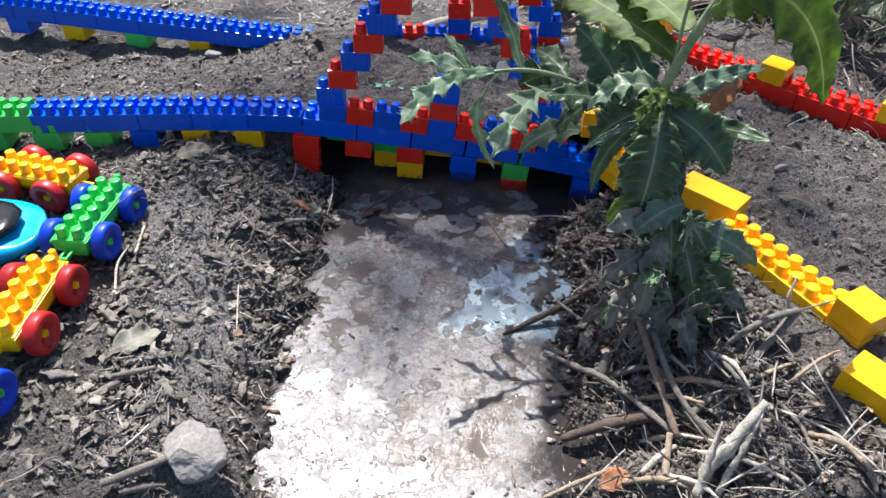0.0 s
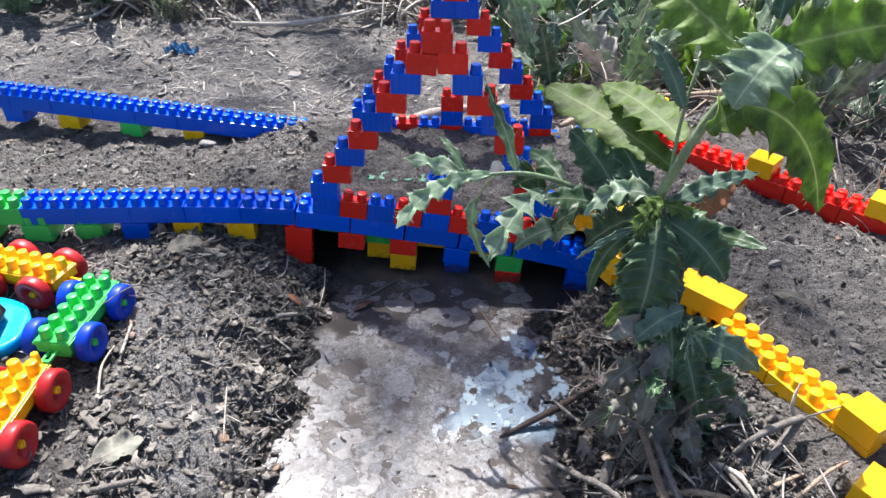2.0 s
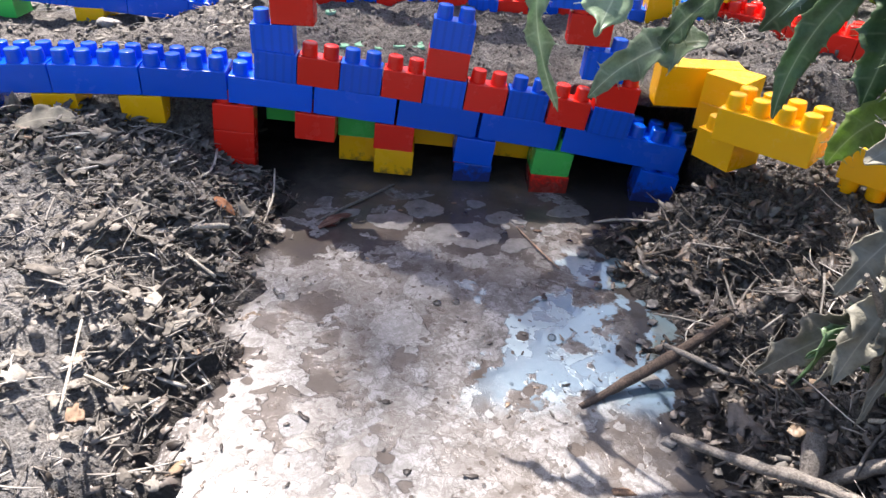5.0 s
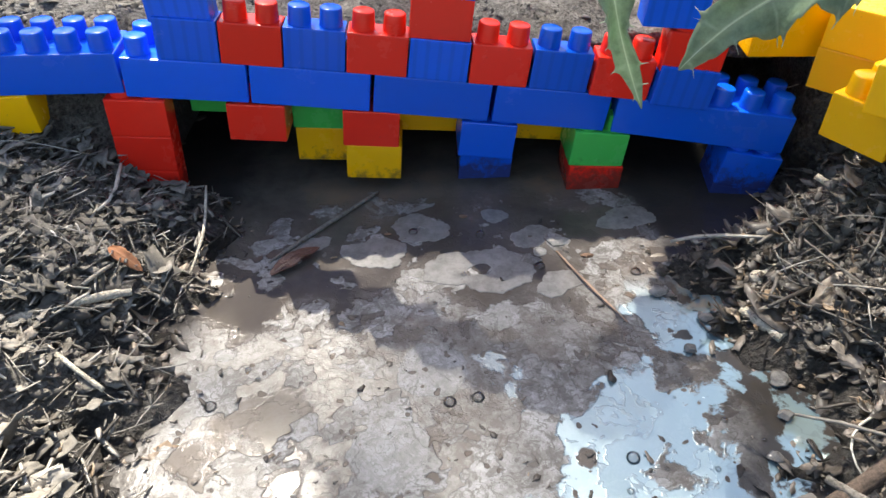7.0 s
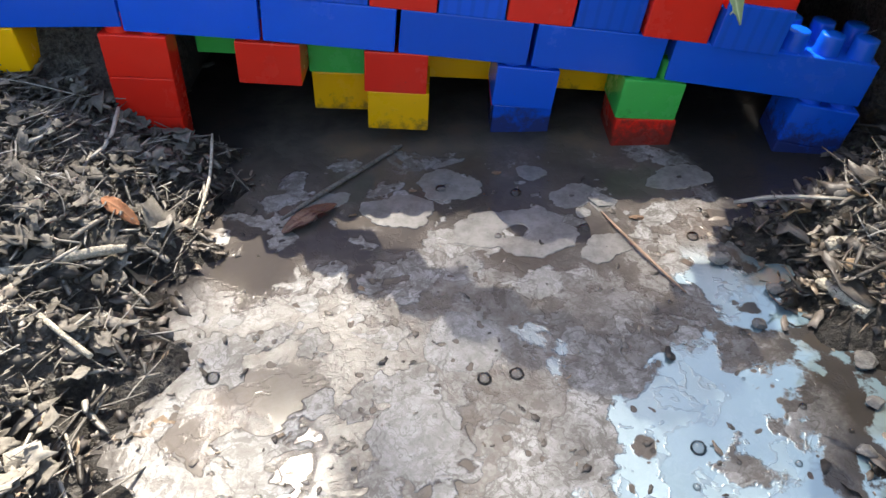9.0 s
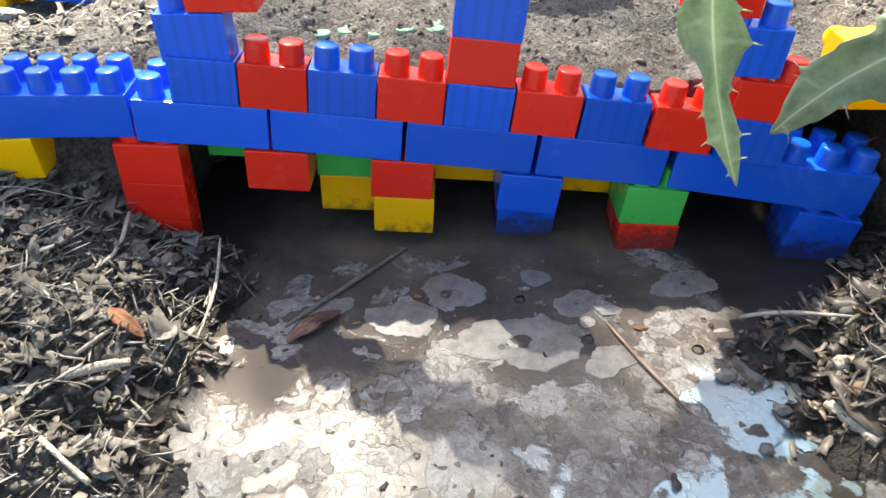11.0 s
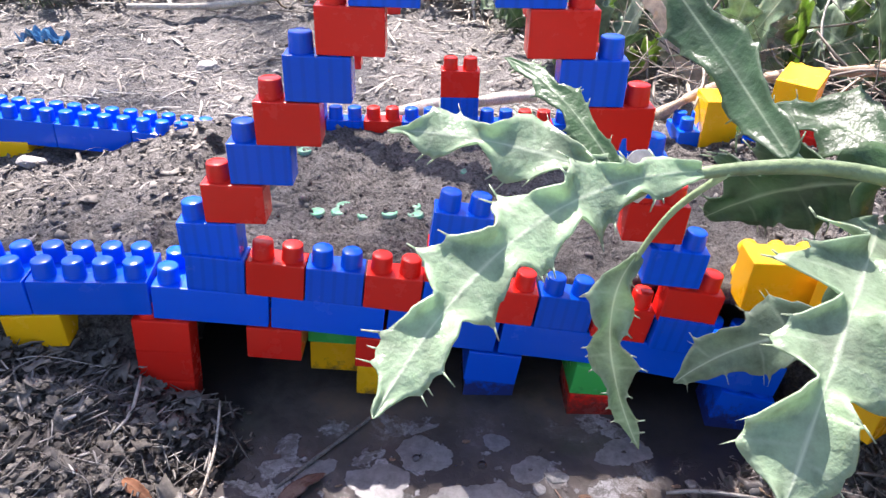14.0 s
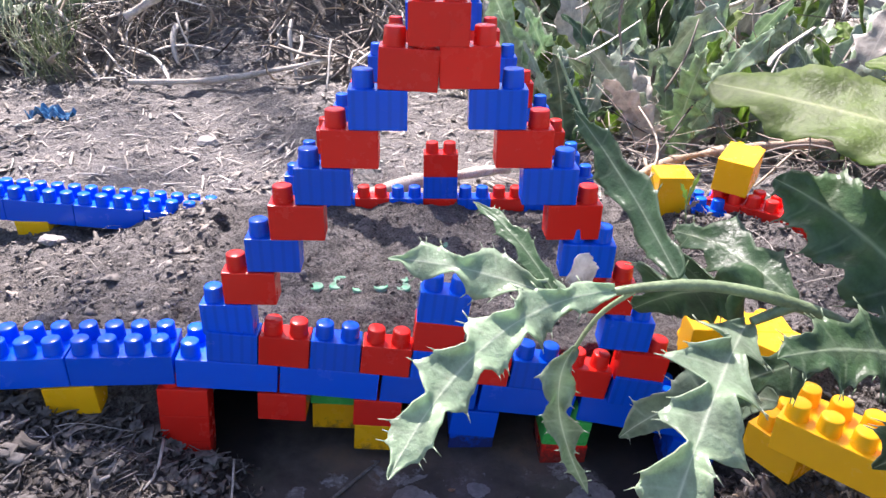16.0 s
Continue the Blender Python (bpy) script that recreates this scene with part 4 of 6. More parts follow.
def tube(points, radii, segments=9, seed=0, knots=0.0):
    """A tapered round stem through points."""
    r = random.Random(seed)
    bm = bmesh.new()
    pts = [Vector(p) for p in points]
    dense, rad = [], []
    for i in range(len(pts) - 1):
        p0, p1, p2, p3 = pts[max(i - 1, 0)], pts[i], pts[i + 1], pts[min(i + 2, len(pts) - 1)]
        for k in range(6):
            t = k / 6
            dense.append(0.5 * ((2 * p1) + (p2 - p0) * t + (2 * p0 - 5 * p1 + 4 * p2 - p3) * t * t + (3 * p1 - p0 - 3 * p2 + p3) * t ** 3))
            rad.append((radii[i] * (1 - t) + radii[i + 1] * t) * (1 + knots * (r.random() - 0.5)))
    dense.append(pts[-1])
    rad.append(radii[-1])
    prev = None
    n = Vector((0.3, 0.5, 0.8)).normalized()
    for i, p in enumerate(dense):
        d = (dense[min(i + 1, len(dense) - 1)] - dense[max(i - 1, 0)]).normalized()
        u = d.cross(n).normalized()
        v = d.cross(u)
        ring = [bm.verts.new(p + (u * math.cos(2 * math.pi * k / segments) + v * math.sin(2 * math.pi * k / segments)) * rad[i] * (1 + knots * 0.5 * (r.random() - 0.5))) for k in range(segments)]
        if prev:
            for k in range(segments):
                f = bm.faces.new((prev[k], prev[(k + 1) % segments], ring[(k + 1) % segments], ring[k]))
                f.smooth = True
        else:
            bm.faces.new(ring)
        prev = ring
    bm.faces.new(prev[::-1])
    bmesh.ops.recalc_face_normals(bm, faces=bm.faces)
    return bm


thistle = thing("thistle", "tall green thistle with spiny lobed leaves beside the ditch", "plant")
part("stem", tube([(0.203, -0.292, 0.0), (0.194, -0.275, 0.06), (0.183, -0.250, 0.13), (0.180, -0.230, 0.190), (0.186, -0.232, 0.228), (0.200, -0.236, 0.272), (0.212, -0.252, 0.308), (0.216, -0.266, 0.37)], [0.006, 0.0055, 0.0048, 0.0040, 0.0038, 0.0034, 0.0030, 0.002]), STEM, thistle)
part("branch", tube([(0.178, -0.236, 0.176), (0.165, -0.195, 0.160), (0.149, -0.166, 0.157), (0.130, -0.163, 0.167), (0.105, -0.161, 0.175), (0.080, -0.160, 0.178), (0.050, -0.163, 0.176), (0.035, -0.170, 0.172)], [0.0035, 0.0028, 0.0026, 0.0025, 0.0022, 0.0020, 0.0014, 0.0008]), STEM, thistle)
part("twig", tube([(0.080, -0.160, 0.178), (0.074, -0.130, 0.186), (0.060, -0.095, 0.206), (0.046, -0.075, 0.236)], [0.0016, 0.0013, 0.0009, 0.0005]), STEM, thistle)
# leaves of the long side branch
leaf(thistle, (0.055, -0.1625, 0.1772), (-0.018, -0.228, 0.161), 0.0118, (0.1, -0.75, 0.7), (0.008, -0.178, 0.183), THISTLE_PALE, ragged=0.62, lobes=5, peak=1.25, start=0.02, curl=0.5, blunt=0.55, steps=120)
leaf(thistle, (0.040, -0.165, 0.174), (-0.021, -0.140, 0.177), 0.011, (0.0, -0.7, 0.75), None, THISTLE_PALE, bow=0.1, ragged=0.72, lobes=3, curl=0.5, start=0.3)
leaf(thistle, (0.078, -0.158, 0.179), (0.052, -0.090, 0.217), 0.011, (-0.6, -0.7, 0.3), (0.070, -0.110, 0.198), THISTLE, lobes=3)
leaf(thistle, (0.058, -0.089, 0.208), (0.049, -0.080, 0.224), 0.004, (0.3, -0.9, 0.2), None, THISTLE, lobes=3, bow=0.3)
leaf(thistle, (0.036, -0.164, 0.175), (0.010, -0.126, 0.193), 0.005, (0, -0.8, 0.5), None, THISTLE, lobes=3)
part("twig", tube([(0.062, -0.162, 0.177), (0.053, -0.158, 0.165), (0.0470, -0.1562, 0.1510), (0.0450, -0.1565, 0.1420)], [0.0010, 0.0009, 0.0008, 0.0006]), STEM, thistle)
leaf(thistle, (0.0465, -0.1560, 0.1500), (0.0615, -0.1510, 0.0700), 0.0085, (-0.3, -0.9, 0.2), (0.0330, -0.1575, 0.1300), THISTLE_PALE, lobes=3, ragged=0.65, curl=0.6)
leaf(thistle, (0.105, -0.161, 0.174), (0.080, -0.116, 0.140), 0.021, (0.2, -0.9, 0.4), (0.098, -0.126, 0.160), THISTLE, lobes=3)
leaf(thistle, (0.118, -0.162, 0.172), (0.092, -0.112, 0.174), 0.014, (0, -0.8, 0.5), None, THISTLE, lobes=3)
leaf(thistle, (0.148, -0.166, 0.158), (0.116, -0.120, 0.090), 0.012, (-0.1, -0.6, 0.8), (0.122, -0.135, 0.120), THISTLE, lobes=4)
leaf(thistle, (0.1030, -0.1620, 0.1630), (0.0570, -0.2290, 0.1340), 0.0175, (-0.05, -0.60, 0.80), (0.0760, -0.2000, 0.1720), THISTLE_PALE, lobes=4, ragged=0.78, peak=1.1, start=0.10, curl=0.5, blunt=0.5, steps=110)
part("twig", tube([(0.118, -0.162, 0.171), (0.1040, -0.1630, 0.1650)], [0.0022, 0.0016]), STEM, thistle)
leaf(thistle, (0.140, -0.138, 0.108), (0.086, -0.112, 0.064), 0.016, (-0.1, -0.75, 0.6), (0.110, -0.120, 0.104), THISTLE_PALE, lobes=3, ragged=0.45)
# leaves round the fork
leaf(thistle, (0.166, -0.186, 0.166), (0.125, -0.117, 0.199), 0.022, (-0.35, -0.75, 0.55), (0.146, -0.146, 0.196), THISTLE, lobes=4, ragged=0.35)
leaf(thistle, (0.160, -0.186, 0.160), (0.099, -0.190, 0.170), 0.015, (-0.1, -0.6, 0.8), (0.130, -0.186, 0.176), THISTLE, lobes=4, ragged=0.4)
leaf(thistle, (0.172, -0.208, 0.206), (0.174, -0.214, 0.160), 0.009, (-0.6, -0.7, 0.1), None, THISTLE, lobes=4, ragged=0.3, bow=0.1)
leaf(thistle, (0.177, -0.239, 0.193), (0.170, -0.276, 0.122), 0.0235, (-0.10, -0.95, 0.30), (0.176, -0.272, 0.172), THISTLE, lobes=6, ragged=0.16, peak=1.35, blunt=0.5, curl=0.25)
leaf(thistle, (0.184, -0.236, 0.186), (0.232, -0.262, 0.150), 0.0225, (0.25, -0.9, 0.3), (0.210, -0.256, 0.184), THISTLE, lobes=4, ragged=0.3)
leaf(thistle, (0.188, -0.226, 0.190), (0.272, -0.176, 0.196), 0.0105, (0.05, -0.65, 0.75), (0.226, -0.200, 0.202), WEED_DARK, lobes=6, ragged=0.45, curl=0.6)
leaf(thistle, (0.188, -0.226, 0.172), (0.258, -0.256, 0.176), 0.0105, (0.1, -0.75, 0.65), (0.232, -0.222, 0.170), THISTLE, lobes=4, ragged=0.2)
leaf(thistle, (0.186, -0.230, 0.224), (0.104, -0.092, 0.229), 0.022, (-0.1, -0.62, 0.78), (0.150, -0.160, 0.234), THISTLE_LIGHT, lobes=5, ragged=0.20, spines=False, peak=1.3, blunt=0.55)
leaf(thistle, (0.188, -0.228, 0.246), (0.146, -0.118, 0.243), 0.019, (-0.05, -0.7, 0.7), (0.168, -0.165, 0.254), THISTLE_LIGHT, lobes=5, ragged=0.28)
leaf(thistle, (0.183, -0.226, 0.270), (0.159, -0.200, 0.308), 0.0075, (-0.3, -0.9, 0.3), None, WEED_DARK, lobes=4, ragged=0.2)
part("twig", tube([(0.184, -0.228, 0.222), (0.184, -0.224, 0.262), (0.194, -0.205, 0.312)], [0.0016, 0.0013, 0.0009]), STEM, thistle)
leaf(thistle, (0.178, -0.230, 0.200), (0.126, -0.232, 0.183), 0.013, (-0.2, -0.5, 0.85), (0.148, -0.222, 0.212), THISTLE_PALE, lobes=4, curl=0.7)
leaf(thistle, (0.176, -0.236, 0.180), (0.122, -0.242, 0.148), 0.0045, (-0.3, -0.8, 0.5), (0.148, -0.238, 0.174), WEED_DARK, lobes=4)
leaf(thistle, (0.172, -0.225, 0.172), (0.142, -0.224, 0.100), 0.0085, (-0.3, -0.9, 0.25), (0.142, -0.218, 0.142), THISTLE, lobes=4, ragged=0.2)
leaf(thistle, (0.172, -0.225, 0.180), (0.138, -0.196, 0.130), 0.021, (-0.4, -0.85, 0.3), None, THISTLE, lobes=4)
leaf(thistle, (0.180, -0.226, 0.178), (0.206, -0.188, 0.128), 0.026, (0.2, -0.9, 0.3), None, THISTLE, lobes=4)
leaf(thistle, (0.176, -0.222, 0.190), (0.150, -0.170, 0.222), 0.015, (-0.2, -0.85, 0.4), None, THISTLE, lobes=4)
leaf(thistle, (0.178, -0.232, 0.170), (0.160, -0.252, 0.118), 0.016, (-0.2, -0.9, 0.3), None, THISTLE, lobes=4, ragged=0.3)
leaf(thistle, (0.182, -0.238, 0.165), (0.204, -0.258, 0.122), 0.015, (0.2, -0.9, 0.3), None, WEED_DARK, lobes=4, ragged=0.3)
# upper stem
leaf(thistle, (0.224, -0.268, 0.330), (0.190, -0.290, 0.298), 0.027, (0.0, -0.45, 0.9), (0.200, -0.292, 0.332), THISTLE_PALE, lobes=4, ragged=0.5)
leaf(thistle, (0.206, -0.250, 0.285), (0.293, -0.238, 0.198), 0.025, (0.25, -0.9, 0.35), (0.262, -0.250, 0.286), THISTLE_LIGHT, lobes=4, ragged=0.25, start=0.2)
leaf(thistle, (0.206, -0.268, 0.318), (0.138, -0.215, 0.362), 0.022, (-0.1, -0.9, 0.4), None, THISTLE_LIGHT, lobes=6, ragged=0.25, bow=0.02)
leaf(thistle, (0.208, -0.270, 0.325), (0.300, -0.260, 0.345), 0.026, (0.1, -0.9, 0.4), None, THISTLE_LIGHT, lobes=5, ragged=0.36, bow=0.05)
leaf(thistle, (0.210, -0.271, 0.345), (0.232, -0.205, 0.420), 0.013, (0.1, -0.9, 0.3), None, THISTLE, lobes=5)
leaf(thistle, (0.190, -0.262, 0.270), (0.255, -0.200, 0.262), 0.020, (0.2, -0.8, 0.5), None, THISTLE_LIGHT, lobes=4)
# lower leaves
leaf(thistle, (0.204, -0.272, 0.128), (0.166, -0.288, 0.108), 0.013, (-0.2, -0.75, 0.6), (0.184, -0.286, 0.136), WEED_DARK, lobes=4, ragged=0.3)
leaf(thistle, (0.206, -0.276, 0.104), (0.226, -0.304, 0.044), 0.014, (0.1, -0.95, 0.2), (0.214, -0.300, 0.088), THISTLE, lobes=5, ragged=0.25)
leaf(thistle, (0.208, -0.276, 0.106), (0.272, -0.280, 0.076), 0.016, (0.15, -0.8, 0.55), (0.240, -0.284, 0.112), WEED_DARK, lobes=4, ragged=0.4)
leaf(thistle, (0.206, -0.280, 0.076), (0.264, -0.290, 0.022), 0.018, (0.2, -0.85, 0.4), (0.240, -0.288, 0.082), THISTLE, lobes=5, ragged=0.3)
leaf(thistle, (0.206, -0.284, 0.064), (0.242, -0.308, 0.004), 0.017, (0.1, -0.9, 0.4), None, THISTLE, lobes=5, ragged=0.3)
leaf(thistle, (0.208, -0.278, 0.070), (0.290, -0.288, 0.006), 0.015, (0.2, -0.85, 0.4), None, WEED_DARK, lobes=5, ragged=0.4)
leaf(thistle, (0.202, -0.270, 0.118), (0.224, -0.290, 0.098), 0.016, (0.2, -0.85, 0.4), None, THISTLE, lobes=4, ragged=0.3)
leaf(thistle, (0.196, -0.266, 0.120), (0.200, -0.296, 0.078), 0.016, (0, -0.95, 0.3), None, THISTLE, lobes=5, ragged=0.3)
leaf(thistle, (0.198, -0.268, 0.112), (0.172, -0.292, 0.062), 0.015, (-0.3, -0.9, 0.3), None, THISTLE, lobes=5, ragged=0.35)
leaf(thistle, (0.190, -0.262, 0.122), (0.153, -0.256, 0.094), 0.010, (-0.3, -0.8, 0.5), (0.160, -0.256, 0.122), THISTLE_LIGHT, lobes=3, ragged=0.2)
# withered ones
leaf(thistle, (0.192, -0.275, 0.110), (0.146, -0.288, 0.110), 0.013, (-0.1, -0.7, 0.7), (0.168, -0.280, 0.126), WITHERED, lobes=3, ragged=0.4, curl=0.7)
leaf(thistle, (0.192, -0.280, 0.104), (0.180, -0.312, 0.036), 0.012, (-0.2, -0.95, 0.2), (0.180, -0.306, 0.090), WITHERED, lobes=4, ragged=0.35, curl=0.9)
leaf(thistle, (0.192, -0.282, 0.090), (0.146, -0.302, 0.062), 0.012, (-0.2, -0.8, 0.5), (0.162, -0.296, 0.096), WITHERED, lobes=4, ragged=0.45, curl=0.8)
leaf(thistle, (0.196, -0.284, 0.070), (0.158, -0.306, 0.020), 0.013, (-0.3, -0.85, 0.4), (0.168, -0.300, 0.064), WITHERED, lobes=4, ragged=0.4, curl=0.8)
leaf(thistle, (0.200, -0.286, 0.058), (0.196, -0.324, 0.000), 0.014, (0, -0.9, 0.4), (0.196, -0.314, 0.052), DRY_LEAF, lobes=4, ragged=0.4, curl=0.8)
leaf(thistle, (0.202, -0.286, 0.052), (0.226, -0.330, 0.010), 0.012, (0.1, -0.9, 0.4), (0.216, -0.318, 0.050), WITHERED, lobes=4, ragged=0.4, curl=0.8)
leaf(thistle, (0.198, -0.284, 0.044), (0.142, -0.280, 0.000), 0.013, (-0.3, -0.8, 0.5), None, DRY_LEAF, lobes=4, ragged=0.4, curl=0.8)
for k in range(9):
    a = k * 0.7
    leaf(thistle, (0.206, -0.288, 0.122), (0.207 + 0.012 * math.cos(a), -0.300 - 0.006 * math.sin(a * 2), 0.124 + 0.018 * math.sin(a)), 0.0022, (0, -1, 0.1), None, THISTLE_PALE, lobes=3, ragged=0.7, bow=0.1)


r_ = random.Random(77)
for k in range(40):
    a, z = k * 2.4, r_.uniform(0.005, 0.090)
    s = Vector((0.203 - 0.08 * z + r_.uniform(-0.016, 0.020), -0.290 + 0.17 * z + r_.uniform(-0.014, 0.012), z))
    ln = r_.uniform(0.022, 0.066)
    out = Vector((math.cos(a), -0.15 - 0.55 * abs(math.sin(a)), 0))
    tip = s + out * ln * 0.8 + Vector((0, 0, r_.uniform(-0.9, 0.6) * min(z, ln)))
    leaf(thistle, s, tip, ln * r_.uniform(0.10, 0.24), (r_.uniform(-0.7, 0.7), -0.7, r_.uniform(0.0, 0.9)), s + out * ln * 0.45 + Vector((0, 0, r_.uniform(0.05, 0.45) * ln)), r_.choice((WITHERED, WITHERED, WITHERED, DRY_LEAF, THISTLE) if out.x < 0 else (THISTLE, WEED_DARK, WITHERED)), lobes=r_.choice((2, 3, 4)), ragged=0.65, curl=0.8, steps=40)
for k in range(9):
    a = k * 0.7
    s = Vector((0.200 + r_.uniform(-0.012, 0.016), -0.292 + r_.uniform(-0.012, 0.01), 0.0))
    e = s + Vector((0.045 * math.cos(a), -0.012 - 0.02 * abs(math.sin(a)), r_.uniform(0.05, 0.10)))
    part("dead_stalk", tube([s, (s + e) / 2 + Vector((0, 0, 0.012)), e], [0.0020, 0.0016, 0.0008], 7, k, 0.3), WOOD, thistle, "dry grey side stalk")
for k in range(12):
    a, z = k * 2.1, r_.uniform(0.155, 0.205)
    s = Vector((0.179, -0.238, z))
    ln = r_.uniform(0.020, 0.045)
    tip = s + Vector((math.cos(a) * ln, -abs(math.sin(a)) * ln * 0.6, r_.uniform(-0.5, 0.6) * ln))
    leaf(thistle, s, tip, ln * r_.uniform(0.16, 0.28), (r_.uniform(-0.4, 0.4), -0.8, 0.5), None, r_.choice((THISTLE, THISTLE_LIGHT, THISTLE_PALE)), lobes=3, ragged=0.6, curl=0.5, steps=40)


def weed(at, count, reach, lift, mats, seed, label, width=0.20, face_up=0.5):
    """A rosette of spiny leaves."""
    r = random.Random(seed)
    w = thing("weed", label, "plant", at, "weeds on the far bank")
    for k in range(count):
        a = k * 2.4 + r.random()
        ln = reach * r.uniform(0.6, 1.15)
        up = lift * r.uniform(0.4, 1.2)
        tip = (ln * math.cos(a), ln * math.sin(a) * 0.8, up)
        leaf(w, (0.004 * math.cos(a), 0.004 * math.sin(a), 0.0), tip, ln * width * r.uniform(0.8, 1.3), (r.uniform(-0.7, 0.7), r.uniform(-0.9, -0.2), face_up * r.uniform(0.3, 2.2)), None, r.choice(mats), bow=r.uniform(0.1, 0.35), lobes=r.choice((4, 5, 6)), steps=48)
    return w


def on_ground(x, y, dz=0.0):
    return (x, y, float(height(x, y)) + dz)


WEED = leaf_material("grey_green_weed", (0.31, 0.38, 0.28), (0.54, 0.58, 0.48), rough=0.34, through_=0.42)
WEEDS = "leafy green thistle rosette among dry stalks"
for i, (x, y, n, reach, lift) in enumerate(((0.18, 0.47, 10, 0.11, 0.13), (0.28, 0.56, 11, 0.13, 0.17), (0.42, 0.50, 10, 0.12, 0.12), (0.36, 0.72, 11, 0.16, 0.20), (0.55, 0.62, 10, 0.15, 0.16), (0.12, 0.74, 9, 0.12, 0.14),
                                         (0.62, 0.36, 10, 0.14, 0.13), (0.70, 0.14, 9, 0.13, 0.14), (0.72, 0.48, 9, 0.15, 0.2), (0.20, 0.98, 10, 0.18, 0.22), (0.50, 0.92, 10, 0.18, 0.24), (-0.80, 0.86, 12, 0.16, 0.20), (-0.95, 0.78, 12, 0.17, 0.18), (-0.72, 1.02, 10, 0.16, 0.22), (0.14, 0.40, 7, 0.05, 0.05), (0.78, -0.06, 8, 0.12, 0.12))):
    weed(on_ground(x, y, -0.003), n, reach, lift, (WEED, WEED_DARK, THISTLE_LIGHT, THISTLE, WEED, THISTLE_PALE) if not 11 <= i <= 13 else (THISTLE_PALE, WEED), 40 + i, WEEDS)


BLEACHED = leaf_material("bleached_dead_leaf", (0.46, 0.43, 0.37), (0.58, 0.55, 0.48), rough=0.6, through_=0.25)
GREEN_WEED = leaf_material("sunlit_weed", (0.25, 0.35, 0.19), (0.50, 0.58, 0.42), rough=0.34, through_=0.50)
rw = random.Random(31)
for i, (x, y) in enumerate(((0.15, 0.56), (0.21, 0.64), (0.30, 0.44), (0.36, 0.58), (0.44, 0.66), (0.50, 0.44), (0.24, 0.80), (0.40, 0.84), (0.58, 0.76), (0.10, 0.92), (0.66, 0.60), (0.54, 0.30), (-0.86, 0.98), (-1.02, 0.92))):
    weed(on_ground(x, y, -0.003), 9, rw.uniform(0.10, 0.15), rw.uniform(0.16, 0.26), (GREEN_WEED, THISTLE_LIGHT, WEED, THISTLE_PALE, BLEACHED), 140 + i, "broad-leaved green weed with toothed sunlit leaves", 0.26, 0.35)
rw = random.Random(12)
for i in range(16):
    x, y = 0.22 + 0.085 * i + rw.uniform(-0.04, 0.04), rw.uniform(0.62, 1.25)
    weed(on_ground(x, y, -0.003), 8, rw.uniform(0.13, 0.20), rw.uniform(0.14, 0.30), (WEED, THISTLE_LIGHT, THISTLE, BLEACHED, WEED_DARK), 90 + i, WEEDS)


sprout = thing("sprout", "small pale green sprout in front of a yellow toy brick", "plant", on_ground(0.236, 0.200, -0.003))
part("stem", tube([(0, 0, 0), (-0.004, 0, 0.018), (-0.003, 0, 0.038)], [0.0010, 0.0008, 0.0005], 7), STEM, sprout)
leaf(sprout, (-0.003, 0, 0.020), (-0.014, -0.002, 0.042), 0.0028, (0.2, -0.9, 0.3), None, THISTLE_LIGHT, lobes=3, steps=36)
leaf(sprout, (-0.003, 0, 0.026), (0.002, -0.002, 0.052), 0.0024, (-0.2, -0.9, 0.3), None, THISTLE_LIGHT, lobes=3, steps=36)
leaf(sprout, (-0.004, 0, 0.014), (0.006, -0.004, 0.026), 0.0024, (0, -0.8, 0.5), None, DRY_LEAF, lobes=3, steps=36)


# ---- scattered stuff ----
def litter_material(name, stops, rough=0.85, wet=False):
    m, t, b = nodes_of(name)
    geo = t.nodes.new("ShaderNodeNewGeometry")
    n = noise_node(t, 260, 4, 0.7, geo.outputs["Position"])
    c = ramp(t, geo.outputs["Random Per Island"], stops)
    tone = ramp(t, n.outputs[0], [(0.3, (0.55, 0.54, 0.52)), (0.7, (1.15, 1.15, 1.15))])
    mul = t.nodes.new("ShaderNodeMix")
    mul.data_type, mul.blend_type = "RGBA", "MULTIPLY"
    mul.inputs[0].default_value = 1.0
    t.links.new(c.outputs[0], mul.inputs[6])
    t.links.new(tone.outputs[0], mul.inputs[7])
    t.links.new(mul.outputs[2], b.inputs["Base Color"])
    b.inputs["Roughness"].default_value = rough
    bump(t, b, n.outputs[0], 0.4, 0.001)
    return m


CHIP_MAT = litter_material("leaf_litter", [(0.0, (0.080, 0.071, 0.060)), (0.30, (0.140, 0.126, 0.108)), (0.62, (0.195, 0.178, 0.154)), (0.86, (0.245, 0.224, 0.196)), (0.97, (0.33, 0.305, 0.270)), (1.0, (0.26, 0.17, 0.11))])
WET_CHIP = litter_material("wet_litter", [(0.0, (0.028, 0.023, 0.019)), (0.5, (0.085, 0.071, 0.060)), (0.85, (0.21, 0.18, 0.155)), (1.0, (0.30, 0.21, 0.13))], 0.45)
STRAW_MAT = litter_material("dry_straw", [(0.0, (0.16, 0.14, 0.115)), (0.4, (0.36, 0.33, 0.28)), (0.75, (0.56, 0.52, 0.45)), (1.0, (0.74, 0.70, 0.62))], 0.75)
BRUSH_MAT = litter_material("dry_brush", [(0.0, (0.06, 0.05, 0.042)), (0.35, (0.15, 0.130, 0.110)), (0.7, (0.30, 0.262, 0.22)), (1.0, (0.52, 0.43, 0.31))], 0.8)
CLOD_MAT = litter_material("earth_crumbs", [(0.0, (0.062, 0.056, 0.050)), (0.5, (0.130, 0.120, 0.108)), (1.0, (0.225, 0.210, 0.190))], 0.95)
